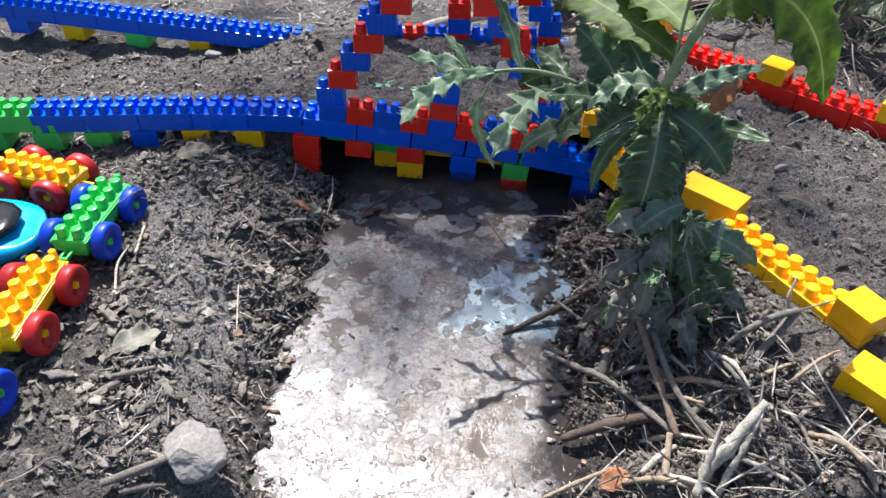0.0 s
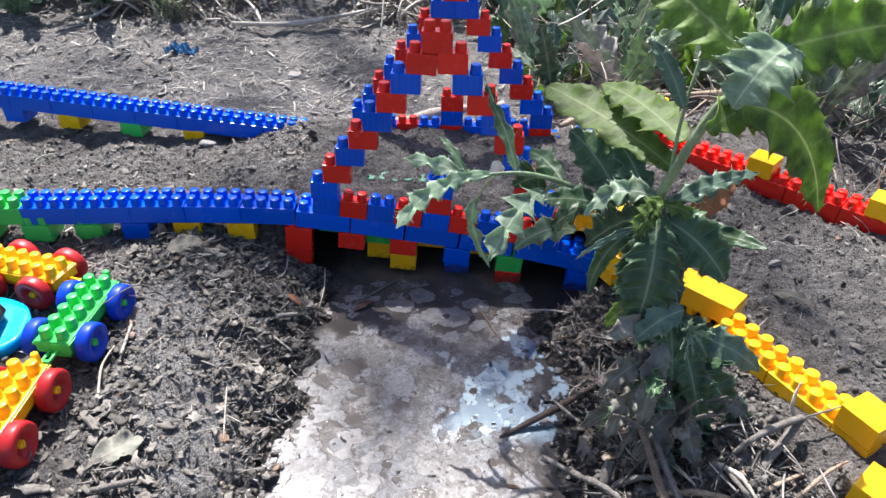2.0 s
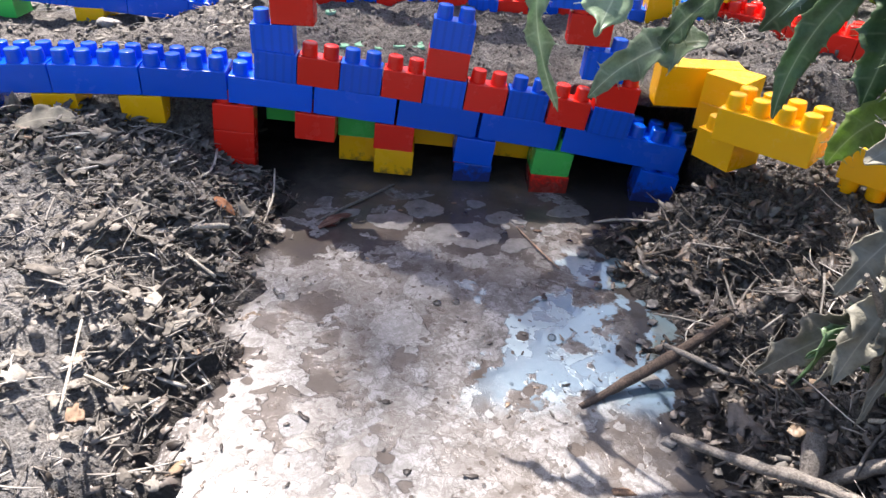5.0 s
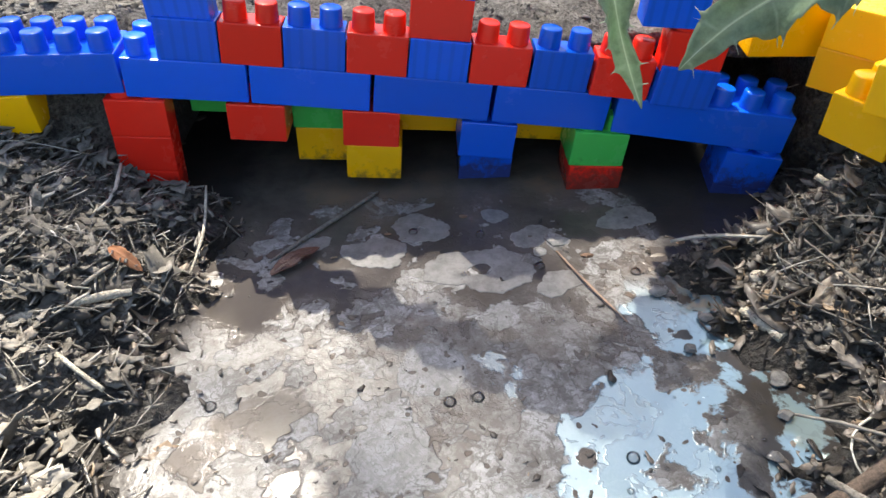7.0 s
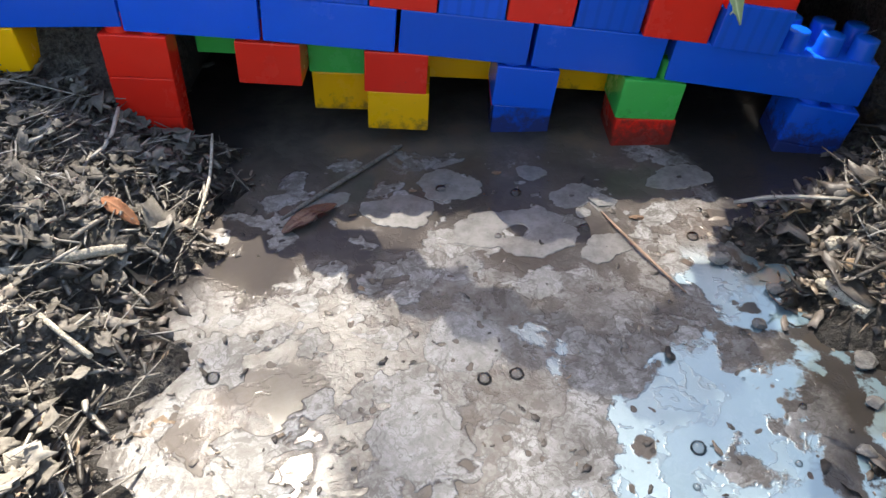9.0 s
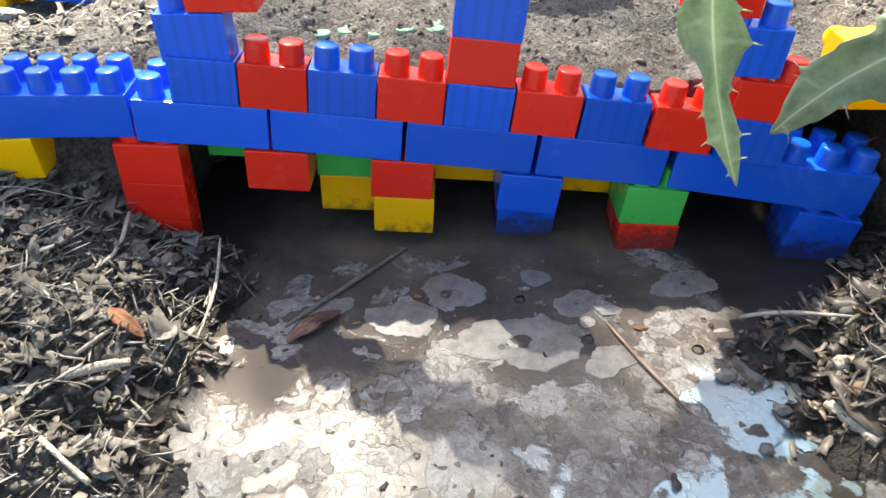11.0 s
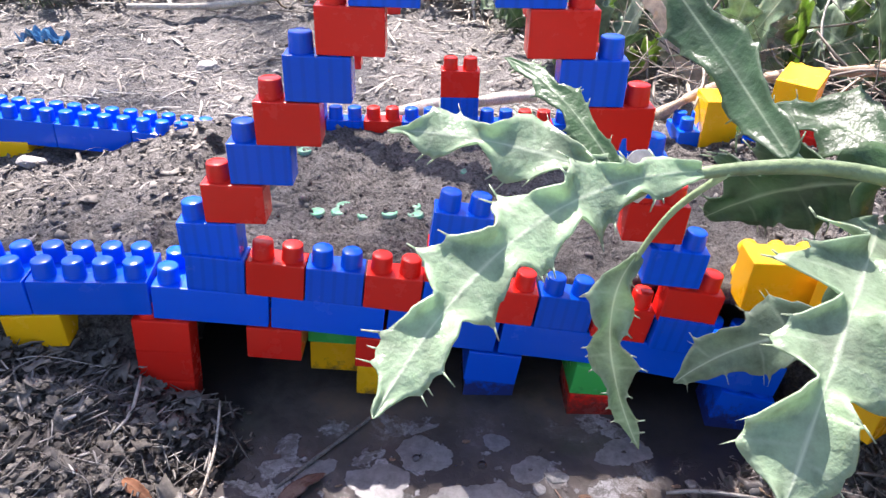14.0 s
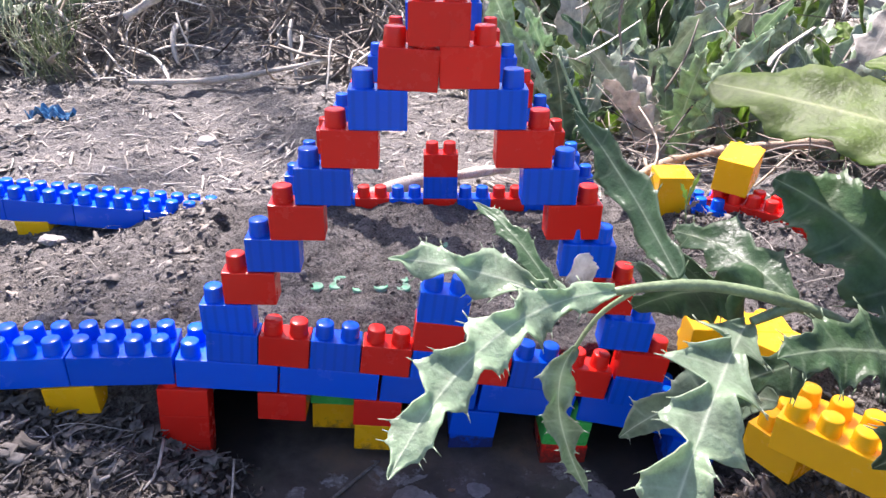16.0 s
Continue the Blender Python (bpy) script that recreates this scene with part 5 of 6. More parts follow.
MULCH_MAT = litter_material("brown_mulch", [(0.0, (0.045, 0.037, 0.030)), (0.35, (0.13, 0.117, 0.102)), (0.7, (0.27, 0.248, 0.218)), (1.0, (0.48, 0.450, 0.405))], 0.55)
GRASS_MAT = litter_material("pale_green_grass", [(0.0, (0.10, 0.16, 0.05)), (0.5, (0.26, 0.32, 0.17)), (1.0, (0.50, 0.50, 0.34))], 0.6)


def chip_proto(seed, n=11):
    """A torn flake of dry leaf: jagged rim, slight curl, a crease."""
    r = np.random.RandomState(seed)
    a = np.arange(n) * 2 * np.pi / n + r.uniform(-0.22, 0.22, n)
    rad = r.uniform(0.30, 0.66, n)
    x, y = np.cos(a) * rad * r.uniform(1.0, 1.9), np.sin(a) * rad * r.uniform(0.5, 0.85)
    cx, cy, tw, cr = r.uniform(-0.35, 0.35), r.uniform(-0.6, 0.6), r.uniform(-0.5, 0.5), r.uniform(-0.3, 0.3)
    z = cx * x * x + cy * y * y + tw * x * y + cr * np.abs(y) + r.uniform(-0.04, 0.04, n)
    top = np.stack([x, y, z], 1)
    th = 0.022
    v = np.concatenate([[[0, 0, 0.0]], top, [[0, 0, -th]], top - [0, 0, th]])
    f = []
    for i in range(n):
        j = (i + 1) % n
        f += [(0, 1 + i, 1 + j), (n + 1, n + 2 + j, n + 2 + i), (1 + i, n + 2 + i, n + 2 + j), (1 + i, n + 2 + j, 1 + j)]
    return v, np.array(f)


def flake_proto(seed, n=13):
    """A crumpled piece of dead leaf: torn rim, creased inside, uneven curl."""
    r = np.random.RandomState(seed)
    a = np.arange(n) * 2 * np.pi / n + r.uniform(-0.2, 0.2, n)
    rad = r.uniform(0.34, 0.62, n) * (1 - 0.45 * (r.uniform(0, 1, n) < 0.22))
    sx, sy = r.uniform(0.9, 1.7), r.uniform(0.45, 0.85)
    curl, twist, fold = r.uniform(-0.9, 0.9), r.uniform(-0.7, 0.7), r.uniform(-0.6, 0.6)
    rings = [np.zeros((1, 3))]
    for u, bumpy in ((0.5, 0.07), (1.0, 0.10)):
        x, y = np.cos(a) * rad * sx * u, np.sin(a) * rad * sy * u
        rings.append(np.stack([x, y, curl * y * y + twist * x * y + fold * np.abs(x + 0.3 * y) * 0.6 + r.uniform(-bumpy, bumpy, n)], 1))
    top = np.concatenate(rings)
    m = len(top)
    v = np.concatenate([top, top - [0, 0, 0.03]])
    f = []
    for i in range(n):
        j = (i + 1) % n
        p, q, s_, t_ = 1 + i, 1 + j, 1 + n + i, 1 + n + j
        for o, flip in ((0, False), (m, True)):
            for tri in ((0, p, q), (p, s_, t_), (p, t_, q)):
                f.append(tuple(o + k for k in (tri[::-1] if flip else tri)))
        f += [(s_, s_ + m, t_ + m), (s_, t_ + m, t_)]
    return v, np.array(f)


def stick_proto(seed, rings=5, sides=5, flat=1.0, bend=0.12):
    r = np.random.RandomState(seed)
    v = []
    ph = r.uniform(0, 6.28, 3)
    for i in range(rings):
        t = i / (rings - 1)
        cx, cy, cz = t - 0.5, bend * np.sin(3 * t + ph[0]), bend * 0.8 * np.sin(2.5 * t + ph[1]) * 0.8
        rad = 0.5 * (1 - 0.35 * t) * (1 if 0 < i < rings - 1 else 0.7)
        for k in range(sides):
            an = 2 * np.pi * k / sides
            v.append((cx, cy, cz, rad * np.cos(an), rad * np.sin(an) * flat))
    v = np.array(v)
    f = []
    for i in range(rings - 1):
        for k in range(sides):
            a, b = i * sides + k, i * sides + (k + 1) % sides
            f += [(a, b, b + sides), (a, b + sides, a + sides)]
    for k in range(1, sides - 1):
        f += [(0, k + 1, k), ((rings - 1) * sides, (rings - 1) * sides + k, (rings - 1) * sides + k + 1)]
    return v, np.array(f)


def clod_proto(seed):
    bm = bmesh.new()
    bmesh.ops.create_icosphere(bm, subdivisions=1, radius=0.5)
    r = np.random.RandomState(seed)
    v = np.array([tuple(p.co) for p in bm.verts]) * r.uniform(0.35, 1.4, (len(bm.verts), 1)) * [1.25, 0.9, 0.6]
    f = np.array([[p.index for p in q.verts] for q in bm.faces])
    bm.free()
    return v, f


def turns(yaw, pitch, roll):
    cy, sy, cp, sp, cr, sr = np.cos(yaw), np.sin(yaw), np.cos(pitch), np.sin(pitch), np.cos(roll), np.sin(roll)
    return np.stack([np.stack([cy * cp, cy * sp * sr - sy * cr, cy * sp * cr + sy * sr], -1), np.stack([sy * cp, sy * sp * sr + cy * cr, sy * sp * cr - cy * sr], -1), np.stack([-sp, cp * sr, cp * cr], -1)], -2)


def tri_mesh(name, V, F, material, smooth=False):
    me = bpy.data.meshes.new(name)
    me.vertices.add(len(V))
    me.vertices.foreach_set("co", V.astype(np.float32).ravel())
    me.loops.add(F.size)
    me.loops.foreach_set("vertex_index", F.astype(np.int32).ravel())
    me.polygons.add(len(F))
    me.polygons.foreach_set("loop_start", np.arange(0, F.size, 3, dtype=np.int32))
    if smooth:
        me.polygons.foreach_set("use_smooth", np.ones(len(F), dtype=bool))
    me.update(calc_edges=True)
    me.materials.append(material)
    return me


def scatter(name, label, category, material, protos, pos, size, thick=None, tilt=0.4, seed=1, yaw=None, pitch=None, smooth=False):
    """One object of many small pieces. thick: radius of sticks, whose size is their length."""
    r = np.random.RandomState(seed)
    n = len(pos)
    yaw = r.uniform(0, 2 * np.pi, n) if yaw is None else yaw
    R = turns(yaw, r.normal(0, tilt, n) if pitch is None else pitch, r.normal(0, tilt, n))
    which = r.randint(0, len(protos), n)
    Vs, Fs, off = [], [], 0
    for p, (v, f) in enumerate(protos):
        idx = np.where(which == p)[0]
        if not len(idx):
            continue
        if v.shape[1] == 5:
            loc = np.zeros((len(idx), len(v), 3))
            loc[:, :, 0] = v[None, :, 0] * size[idx, None]
            loc[:, :, 1] = v[None, :, 1] * size[idx, None] + v[None, :, 3] * thick[idx, None] * 2
            loc[:, :, 2] = v[None, :, 2] * size[idx, None] + v[None, :, 4] * thick[idx, None] * 2
        else:
            loc = v[None] * size[idx, None, None]
        w = np.einsum("nij,nkj->nki", R[idx], loc) + pos[idx, None, :]
        Vs.append(w.reshape(-1, 3))
        Fs.append((f[None] + (off + np.arange(len(idx)) * len(v))[:, None, None]).reshape(-1, 3))
        off += len(idx) * len(v)
    ob = new(name, tri_mesh(name, np.concatenate(Vs), np.concatenate(Fs), material, smooth))
    return tagged(ob, label, category, kind="stuff")


CHIPS = [chip_proto(i) for i in range(14)]
FLAKES = [flake_proto(200 + i) for i in range(18)]
STICKS = [stick_proto(i) for i in range(8)]
RIBBONS = [stick_proto(20 + i, 6, 4, 0.22, 0.2) for i in range(8)]
BENT = [stick_proto(60 + i, 8, 4, 0.45, 0.30) for i in range(8)]
STRAIGHT = [stick_proto(90 + i, 5, 4, 0.4, 0.06) for i in range(8)]
BLADES = [stick_proto(120 + i, 7, 4, 0.25, 0.13) for i in range(10)]
CLODS = [clod_proto(i) for i in range(8)]
rs = np.random.RandomState(5)


def area(n, x0, x1, y0, y1, keep=None, lift=(0.0, 0.003)):
    x, y = rs.uniform(x0, x1, n), rs.uniform(y0, y1, n)
    if keep is not None:
        k = keep(x, y)
        x, y = x[k], y[k]
    return np.stack([x, y, height(x, y) + rs.uniform(lift[0], lift[1], len(x))], 1)


def dry(x, y):
    return height(x, y) > WATER + 0.012


patchy = lambda x, y: rs.uniform(0, 1, len(x)) < 0.35 + 0.65 * (W9(x, y) + 0.6 * W30(x, y) > -0.15)
trodden = lambda x, y: np.maximum(np.exp(-((x + 0.330 + 0.45 * y) / 0.075) ** 2), 0.8 * step(0.03, 0.10, -0.330 - 0.45 * y - x)) * step(0.06, 0.13, -y)
left_bank = lambda x, y: dry(x, y) & patchy(x, y) & ((y < -0.012) | (x < -0.15)) & (rs.uniform(0, 1, len(x)) > 0.88 * trodden(x, y) + 0.10 * step(0.10, 0.20, -y))
p = area(42000, -0.62, -0.10, -0.62, 0.012, left_bank)
near_bank = np.exp(-((p[:, 0] + 0.17) / 0.10) ** 2) * (0.35 + 0.65 * step(-0.26, -0.14, p[:, 1]))
p = p[rs.uniform(0, 1, len(p)) < 0.10 + 0.75 * near_bank]
scatter("leaf_litter", "crumbled dry leaf and bark litter", "leaf litter", CHIP_MAT, FLAKES, p, rs.gamma(1.1, 0.0021, len(p)) + 0.0012, tilt=np.where(p[:, 1] < -0.13, 0.10, 0.30), seed=11)
p = area(5200, 0.12, 0.40, -0.62, 0.0, dry)
p = p[(p[:, 0] < 0.245 - 0.50 * (p[:, 1] + 0.19))]
scatter("leaf_litter", "dark broken leaf litter under the thistle", "leaf litter", WET_CHIP, FLAKES, p, rs.gamma(2.0, 0.0026, len(p)) + 0.002, tilt=0.40, seed=12)
p = area(3800, -0.26, -0.09, -0.45, -0.004, lambda x, y: (height(x, y) > WATER + 0.002) & (rs.uniform(0, 1, len(x)) > 0.7 * trodden(x, y)), (0.001, 0.006))
scatter("plant_fibres", "shredded brown mulch on the ditch bank", "leaf litter", MULCH_MAT, STRAIGHT, p, rs.gamma(1.5, 0.0065, len(p)) + 0.002, rs.gamma(1.6, 0.00030, len(p)) + 0.00015, 0.25, 35)
p = area(1500, -0.34, -0.10, -0.42, -0.004, lambda x, y: (height(x, y) > WATER + 0.006) & (rs.uniform(0, 1, len(x)) > 0.8 * trodden(x, y)), (0.002, 0.008))
scatter("leaf_litter", "broad curled grey-brown leaf pieces on the bank", "leaf litter", CHIP_MAT, FLAKES, p, rs.gamma(2.0, 0.0026, len(p)) + 0.0045, tilt=np.where(p[:, 1] < -0.20, 0.12, 0.34), seed=39)
p = area(2600, -0.34, -0.10, -0.55, -0.004, lambda x, y: (height(x, y) > WATER + 0.008) & (rs.uniform(0, 1, len(x)) > 0.85 * trodden(x, y)), (0.001, 0.004))
scatter("leaf_litter", "curled pale flakes of dead leaf on the bank", "leaf litter", CHIP_MAT, FLAKES, p, rs.gamma(2.0, 0.0021, len(p)) + 0.0026, tilt=np.where(p[:, 1] < -0.13, 0.10, 0.34), seed=37)
p = area(1900, 0.10, 0.26, -0.45, 0.02, lambda x, y: height(x, y) > WATER + 0.002, (0.001, 0.007))
scatter("plant_fibres", "shredded dark mulch under the thistle", "leaf litter", WET_CHIP, STRAIGHT, p, rs.gamma(1.5, 0.0050, len(p)) + 0.002, rs.gamma(1.6, 0.00030, len(p)) + 0.00015, 0.25, 36)
p = area(900, 0.11, 0.24, -0.34, -0.01, lambda x, y: height(x, y) > WATER + 0.001, (0.001, 0.007))
scatter("leaf_litter", "wet curled leaf and wood pieces on the dark bank", "leaf litter", WET_CHIP, FLAKES, p, rs.gamma(2.0, 0.0024, len(p)) + 0.0035, tilt=0.40, seed=43)
shore_keep = lambda x, y: (height(x, y) < WATER + 0.020) & (height(x, y) > WATER - 0.006)
p = area(8000, -0.20, 0.24, -0.62, -0.005, shore_keep, (0.0, 0.003))
scatter("wet_leaf_litter", "wet dark leaf crumbs along the waterline", "leaf litter", WET_CHIP, CHIPS, p, rs.gamma(1.3, 0.0018, len(p)) + 0.0015, tilt=0.35, seed=13)
p = area(4500, -0.60, -0.10, -0.62, 0.0, left_bank, (0.0, 0.004))
scatter("plant_fibres", "fine grey plant fibres mixed in the litter", "leaf litter", MULCH_MAT, BENT, p, rs.gamma(2.0, 0.0035, len(p)) + 0.003, rs.uniform(0.0002, 0.0006, len(p)), 0.22, 31)
p = area(22000, -0.62, -0.10, -0.62, 0.0, lambda x, y: dry(x, y) & ((y < -0.012) | (x < -0.15)) & (rs.uniform(0, 1, len(x)) > 0.7 * trodden(x, y)), (-0.001, 0.001))
scatter("earth_crumbs", "crumbled dark earth between the leaf flakes", "earth", CLOD_MAT, CLODS, p, rs.gamma(1.2, 0.0018, len(p)) + 0.001, tilt=1.0, seed=32)
p = area(700, -0.60, -0.10, -0.62, 0.0, left_bank, (0.001, 0.005))
scatter("twigs", "short dry grey twigs and stalks", "twigs", STRAW_MAT, STICKS, p, rs.uniform(0.010, 0.042, len(p)), rs.uniform(0.0004, 0.0014, len(p)), 0.16, 14)
p = area(9000, 0.11, 0.30, -0.62, 0.03, dry, (0.0, 0.003))
scatter("earth_crumbs", "dark crumbled earth on the ditch bank", "earth", CLOD_MAT, CLODS, p, rs.gamma(1.5, 0.0016, len(p)) + 0.001, tilt=1.0, seed=33)
p = area(1500, 0.11, 0.30, -0.62, -0.02, lambda x, y: dry(x, y) & (x < 0.235 - 0.50 * (y + 0.19)), (0.0, 0.005))
scatter("plant_fibres", "fine grey plant fibres mixed in the bank litter", "leaf litter", MULCH_MAT, BENT, p, rs.gamma(2.0, 0.0045, len(p)) + 0.003, rs.uniform(0.0002, 0.0007, len(p)), 0.25, 34)
p = area(900, 0.13, 0.42, -0.62, -0.03, lambda x, y: dry(x, y) & (x < 0.235 - 0.50 * (y + 0.19)) & ((y < -0.2) | (x < 0.22)), (0.002, 0.010))
scatter("twigs", "tangled pale dry stalks round the thistle foot", "twigs", MULCH_MAT, STRAIGHT, p, rs.uniform(0.012, 0.075, len(p)), rs.uniform(0.0004, 0.0014, len(p)), 0.22, 15)
# earth crumbs on the roadway and the bare soil
deck_p = np.stack([rs.uniform(-0.19, 0.20, 5200), rs.uniform(0.034, 0.232, 5200)], 1)
p = np.concatenate([np.column_stack([deck_p, np.maximum(deck_height(deck_p[:, 0], deck_p[:, 1]), height(deck_p[:, 0], deck_p[:, 1]))])])
scatter("earth_crumbs", "crumbled dry earth on the toy roadway", "earth", CLOD_MAT, CLODS, p, rs.gamma(1.0, 0.0010, len(p)) + 0.0005, tilt=1.0, seed=16)
p = np.concatenate([area(7500, 0.24, 0.62, -0.34, 0.20), area(3000, -0.62, -0.15, 0.03, 0.23), area(900, 0.18, 0.34, 0.02, 0.25), area(900, -0.2, 0.2, 0.25, 0.40)])
scatter("earth_crumbs", "crumbled dry earth and small clods", "earth", CLOD_MAT, CLODS, p, rs.gamma(0.8, 0.0015, len(p)) + 0.0005, tilt=1.0, seed=17)
p = np.concatenate([area(1500, -0.65, -0.15, 0.03, 0.25, patchy), area(900, 0.24, 0.62, -0.32, 0.2, patchy)])
scatter("leaf_litter", "thin flakes of dry leaf on the earth", "leaf litter", CHIP_MAT, CHIPS, p, rs.gamma(1.6, 0.0016, len(p)) + 0.0015, tilt=0.15, seed=18)
p = area(700, 0.205, 0.30, 0.155, 0.215, None, (-0.002, 0.004))
scatter("earth_crumbs", "heaped dark clods against the loose yellow bricks", "earth", CLOD_MAT, CLODS, p, rs.gamma(1.1, 0.0015, len(p)) + 0.0008, tilt=1.0, seed=38)
# straw on the far ground
p = area(9000, -1.0, 0.35, 0.27, 1.0, patchy, (0.0, 0.003))
scatter("straw", "flattened pale straw on the far ground", "straw", STRAW_MAT, STRAIGHT, p, rs.gamma(1.4, 0.012, len(p)) + 0.005, rs.gamma(2.0, 0.0004, len(p)) + 0.0003, 0.07, 19)
p = area(1300, -1.0, 0.6, 0.27, 0.95, patchy)
scatter("leaf_litter", "pale flakes trodden into the far ground", "leaf litter", CHIP_MAT, CHIPS, p, rs.gamma(2.0, 0.0025, len(p)) + 0.002, tilt=0.12, seed=20)
p = area(450, -0.6, 0.6, -0.3, 0.25, lambda x, y: dry(x, y) & ~((np.abs(x) < 0.2) & (y > -0.01)), (0.0005, 0.003))
scatter("straw", "thin scattered straws on the earth", "straw", STRAW_MAT, BENT, p, rs.uniform(0.012, 0.05, len(p)), rs.uniform(0.0003, 0.0008, len(p)), 0.12, 21)
# brush bank
bx, by = rs.uniform(-1.5, 2.0, 7600), rs.uniform(0.80, 1.85, 7600)
edge = 0.86 + 0.10 * W_MOUND(bx, 0.2) + 0.30 * np.maximum(bx - 0.1, 0)
k = by > edge - 0.05
bx, by = bx[k], by[k]
bz = height(bx, by) + rs.uniform(0.0, 1.0, len(bx)) ** 1.4 * 0.26 * step(-0.05, 0.35, by - edge[k])
p = np.stack([bx, by, bz], 1)
scatter("dry_brush", "tangled heap of dry stalks and grass", "brush", BRUSH_MAT, BLADES, p, rs.gamma(3.0, 0.035, len(p)) + 0.03, rs.uniform(0.0008, 0.0034, len(p)), 0.55, 22)
k = rs.uniform(0, 1, len(p)) < 0.6
scatter("straw", "bleached straw hanging in the brush heap", "straw", STRAW_MAT, BLADES, p[k] + [0.01, -0.02, 0.01], rs.gamma(3.0, 0.03, k.sum()) + 0.03, rs.gamma(2.0, 0.0013, k.sum()) + 0.0010, 0.5, 23)
p = area(420, 0.10, 1.4, 0.42, 1.3, None, (0.02, 0.20))
scatter("straw", "pale dead stalks standing among the weeds", "straw", STRAW_MAT, BLADES, p, rs.gamma(3.0, 0.030, len(p)) + 0.02, rs.gamma(2.0, 0.0007, len(p)) + 0.0007, 0.6, 27)
p = area(900, 0.12, 1.0, 0.28, 1.1, None, (0.003, 0.07))
scatter("dry_brush", "dead grey stalks among the weeds", "brush", BRUSH_MAT, BLADES, p, rs.gamma(3.0, 0.03, len(p)) + 0.02, rs.uniform(0.0006, 0.0022, len(p)), 0.45, 24)
p = area(700, 0.52, 1.1, -0.35, 0.45, None, (0.002, 0.04))
scatter("dry_brush", "dark withered stalks beyond the red rail", "brush", BRUSH_MAT, BLADES, p, rs.gamma(3.0, 0.025, len(p)) + 0.02, rs.uniform(0.0006, 0.002, len(p)), 0.5, 25)
# grass tuft
n = 80
a = rs.uniform(0, 6.28, n)
p = np.stack([-0.62 + 0.035 * np.cos(a), 0.80 + 0.02 * np.sin(a), np.full(n, 0.06) + rs.uniform(-0.01, 0.02, n)], 1)
scatter("grass", "tuft of thin pale green grass", "grass", GRASS_MAT, RIBBONS, p, rs.uniform(0.08, 0.19, n), rs.uniform(0.0006, 0.0014, n), 0.2, 26, yaw=a, pitch=-rs.uniform(0.7, 1.45, n))

# ---- single sticks, stones and leaves ----
def stick(label, points, radii, mat=WOOD, seed=0, knots=0.25, name="stick"):
    ob = part(name, tube(points, radii, 8, seed, knots), mat)
    return tagged(ob, label, "stick")


stick("brown split stalk leaning at the thistle foot", [(0.181, -0.308, 0.040), (0.192, -0.349, 0.020), (0.204, -0.396, 0.003)], [0.0026, 0.0032, 0.0024], SPLIT, 1, 0.5)
stick("grey thick stalk bent from the thistle foot", [(0.190, -0.306, 0.036), (0.206, -0.361, 0.016), (0.230, -0.394, 0.004), (0.252, -0.420, 0.002)], [0.0028, 0.0027, 0.0024, 0.002], WOOD, 18, 0.35)
stick("long grey branch with a forked end across the litter", [(0.311, -0.294, 0.042), (0.268, -0.336, 0.028), (0.234, -0.363, 0.012), (0.214, -0.378, 0.004)], [0.0040, 0.0036, 0.0034, 0.002], WOOD, 4, 0.35)
stick("grey twig arching from the branch end", [(0.309, -0.297, 0.044), (0.285, -0.312, 0.052), (0.262, -0.322, 0.046), (0.246, -0.326, 0.026)], [0.0026, 0.0028, 0.0024, 0.0016], WOOD, 5, 0.3)
stick("pale spike standing at the branch end", [(0.307, -0.292, 0.038), (0.304, -0.286, 0.050), (0.308, -0.279, 0.066)], [0.0018, 0.0015, 0.0005], PALE_WOOD, 6, 0.3)
stick("thin straw leaning on the yellow rail", [(0.312, -0.294, 0.042), (0.328, -0.292, 0.048), (0.346, -0.288, 0.053)], [0.0007, 0.0009, 0.0005], WOOD, 24, 0.3)
stick("pale splintered slat standing in the litter", [(0.216, -0.428, 0.002), (0.234, -0.412, 0.026), (0.254, -0.396, 0.052)], [0.0042, 0.0048, 0.0030], PALE_WOOD, 2, 0.6)
stick("pale splintered slat beside the first one", [(0.223, -0.440, 0.000), (0.238, -0.420, 0.022), (0.251, -0.402, 0.046)], [0.0026, 0.0030, 0.0010], PALE_WOOD, 3, 0.6)
stick("narrow pale splinter standing upright", [(0.209, -0.441, 0.000), (0.214, -0.428, 0.024), (0.220, -0.413, 0.050)], [0.0032, 0.0030, 0.0006], PALE_WOOD, 25, 0.6)
stick("flat weathered board splinter on the bank", [(0.242, -0.411, 0.012), (0.285, -0.424, 0.018), (0.325, -0.442, 0.018)], [0.0046, 0.0052, 0.0036], PALE_WOOD, 26, 0.7)
stick("broken board splinter under the other", [(0.240, -0.422, 0.008), (0.272, -0.434, 0.012), (0.303, -0.444, 0.012)], [0.0040, 0.0044, 0.0030], PALE_WOOD, 27, 0.7)
stick("long thin branch sloping down to the water", [(0.116, -0.277, -0.046), (0.142, -0.305, -0.032), (0.166, -0.331, -0.018), (0.208, -0.397, 0.002)], [0.0022, 0.0030, 0.0030, 0.0026], WOOD, 28, 0.4)
stick("dark wet branch sunk in the mud", [(0.127, -0.366, -0.052), (0.158, -0.366, -0.030), (0.193, -0.368, -0.010)], [0.0034, 0.0046, 0.0046], BROWN_WOOD, 29, 0.3)
stick("yellowish dry stem on the mud", [(0.199, -0.392, 0.002), (0.195, -0.410, -0.004), (0.191, -0.428, -0.010)], [0.0026, 0.0028, 0.0022], STALK, 30, 0.3)
stick("thin brown stem beside the yellow leaf", [(0.108, -0.421, -0.052), (0.135, -0.412, -0.040), (0.163, -0.404, -0.028)], [0.0014, 0.0018, 0.0016], STALK, 33, 0.3)
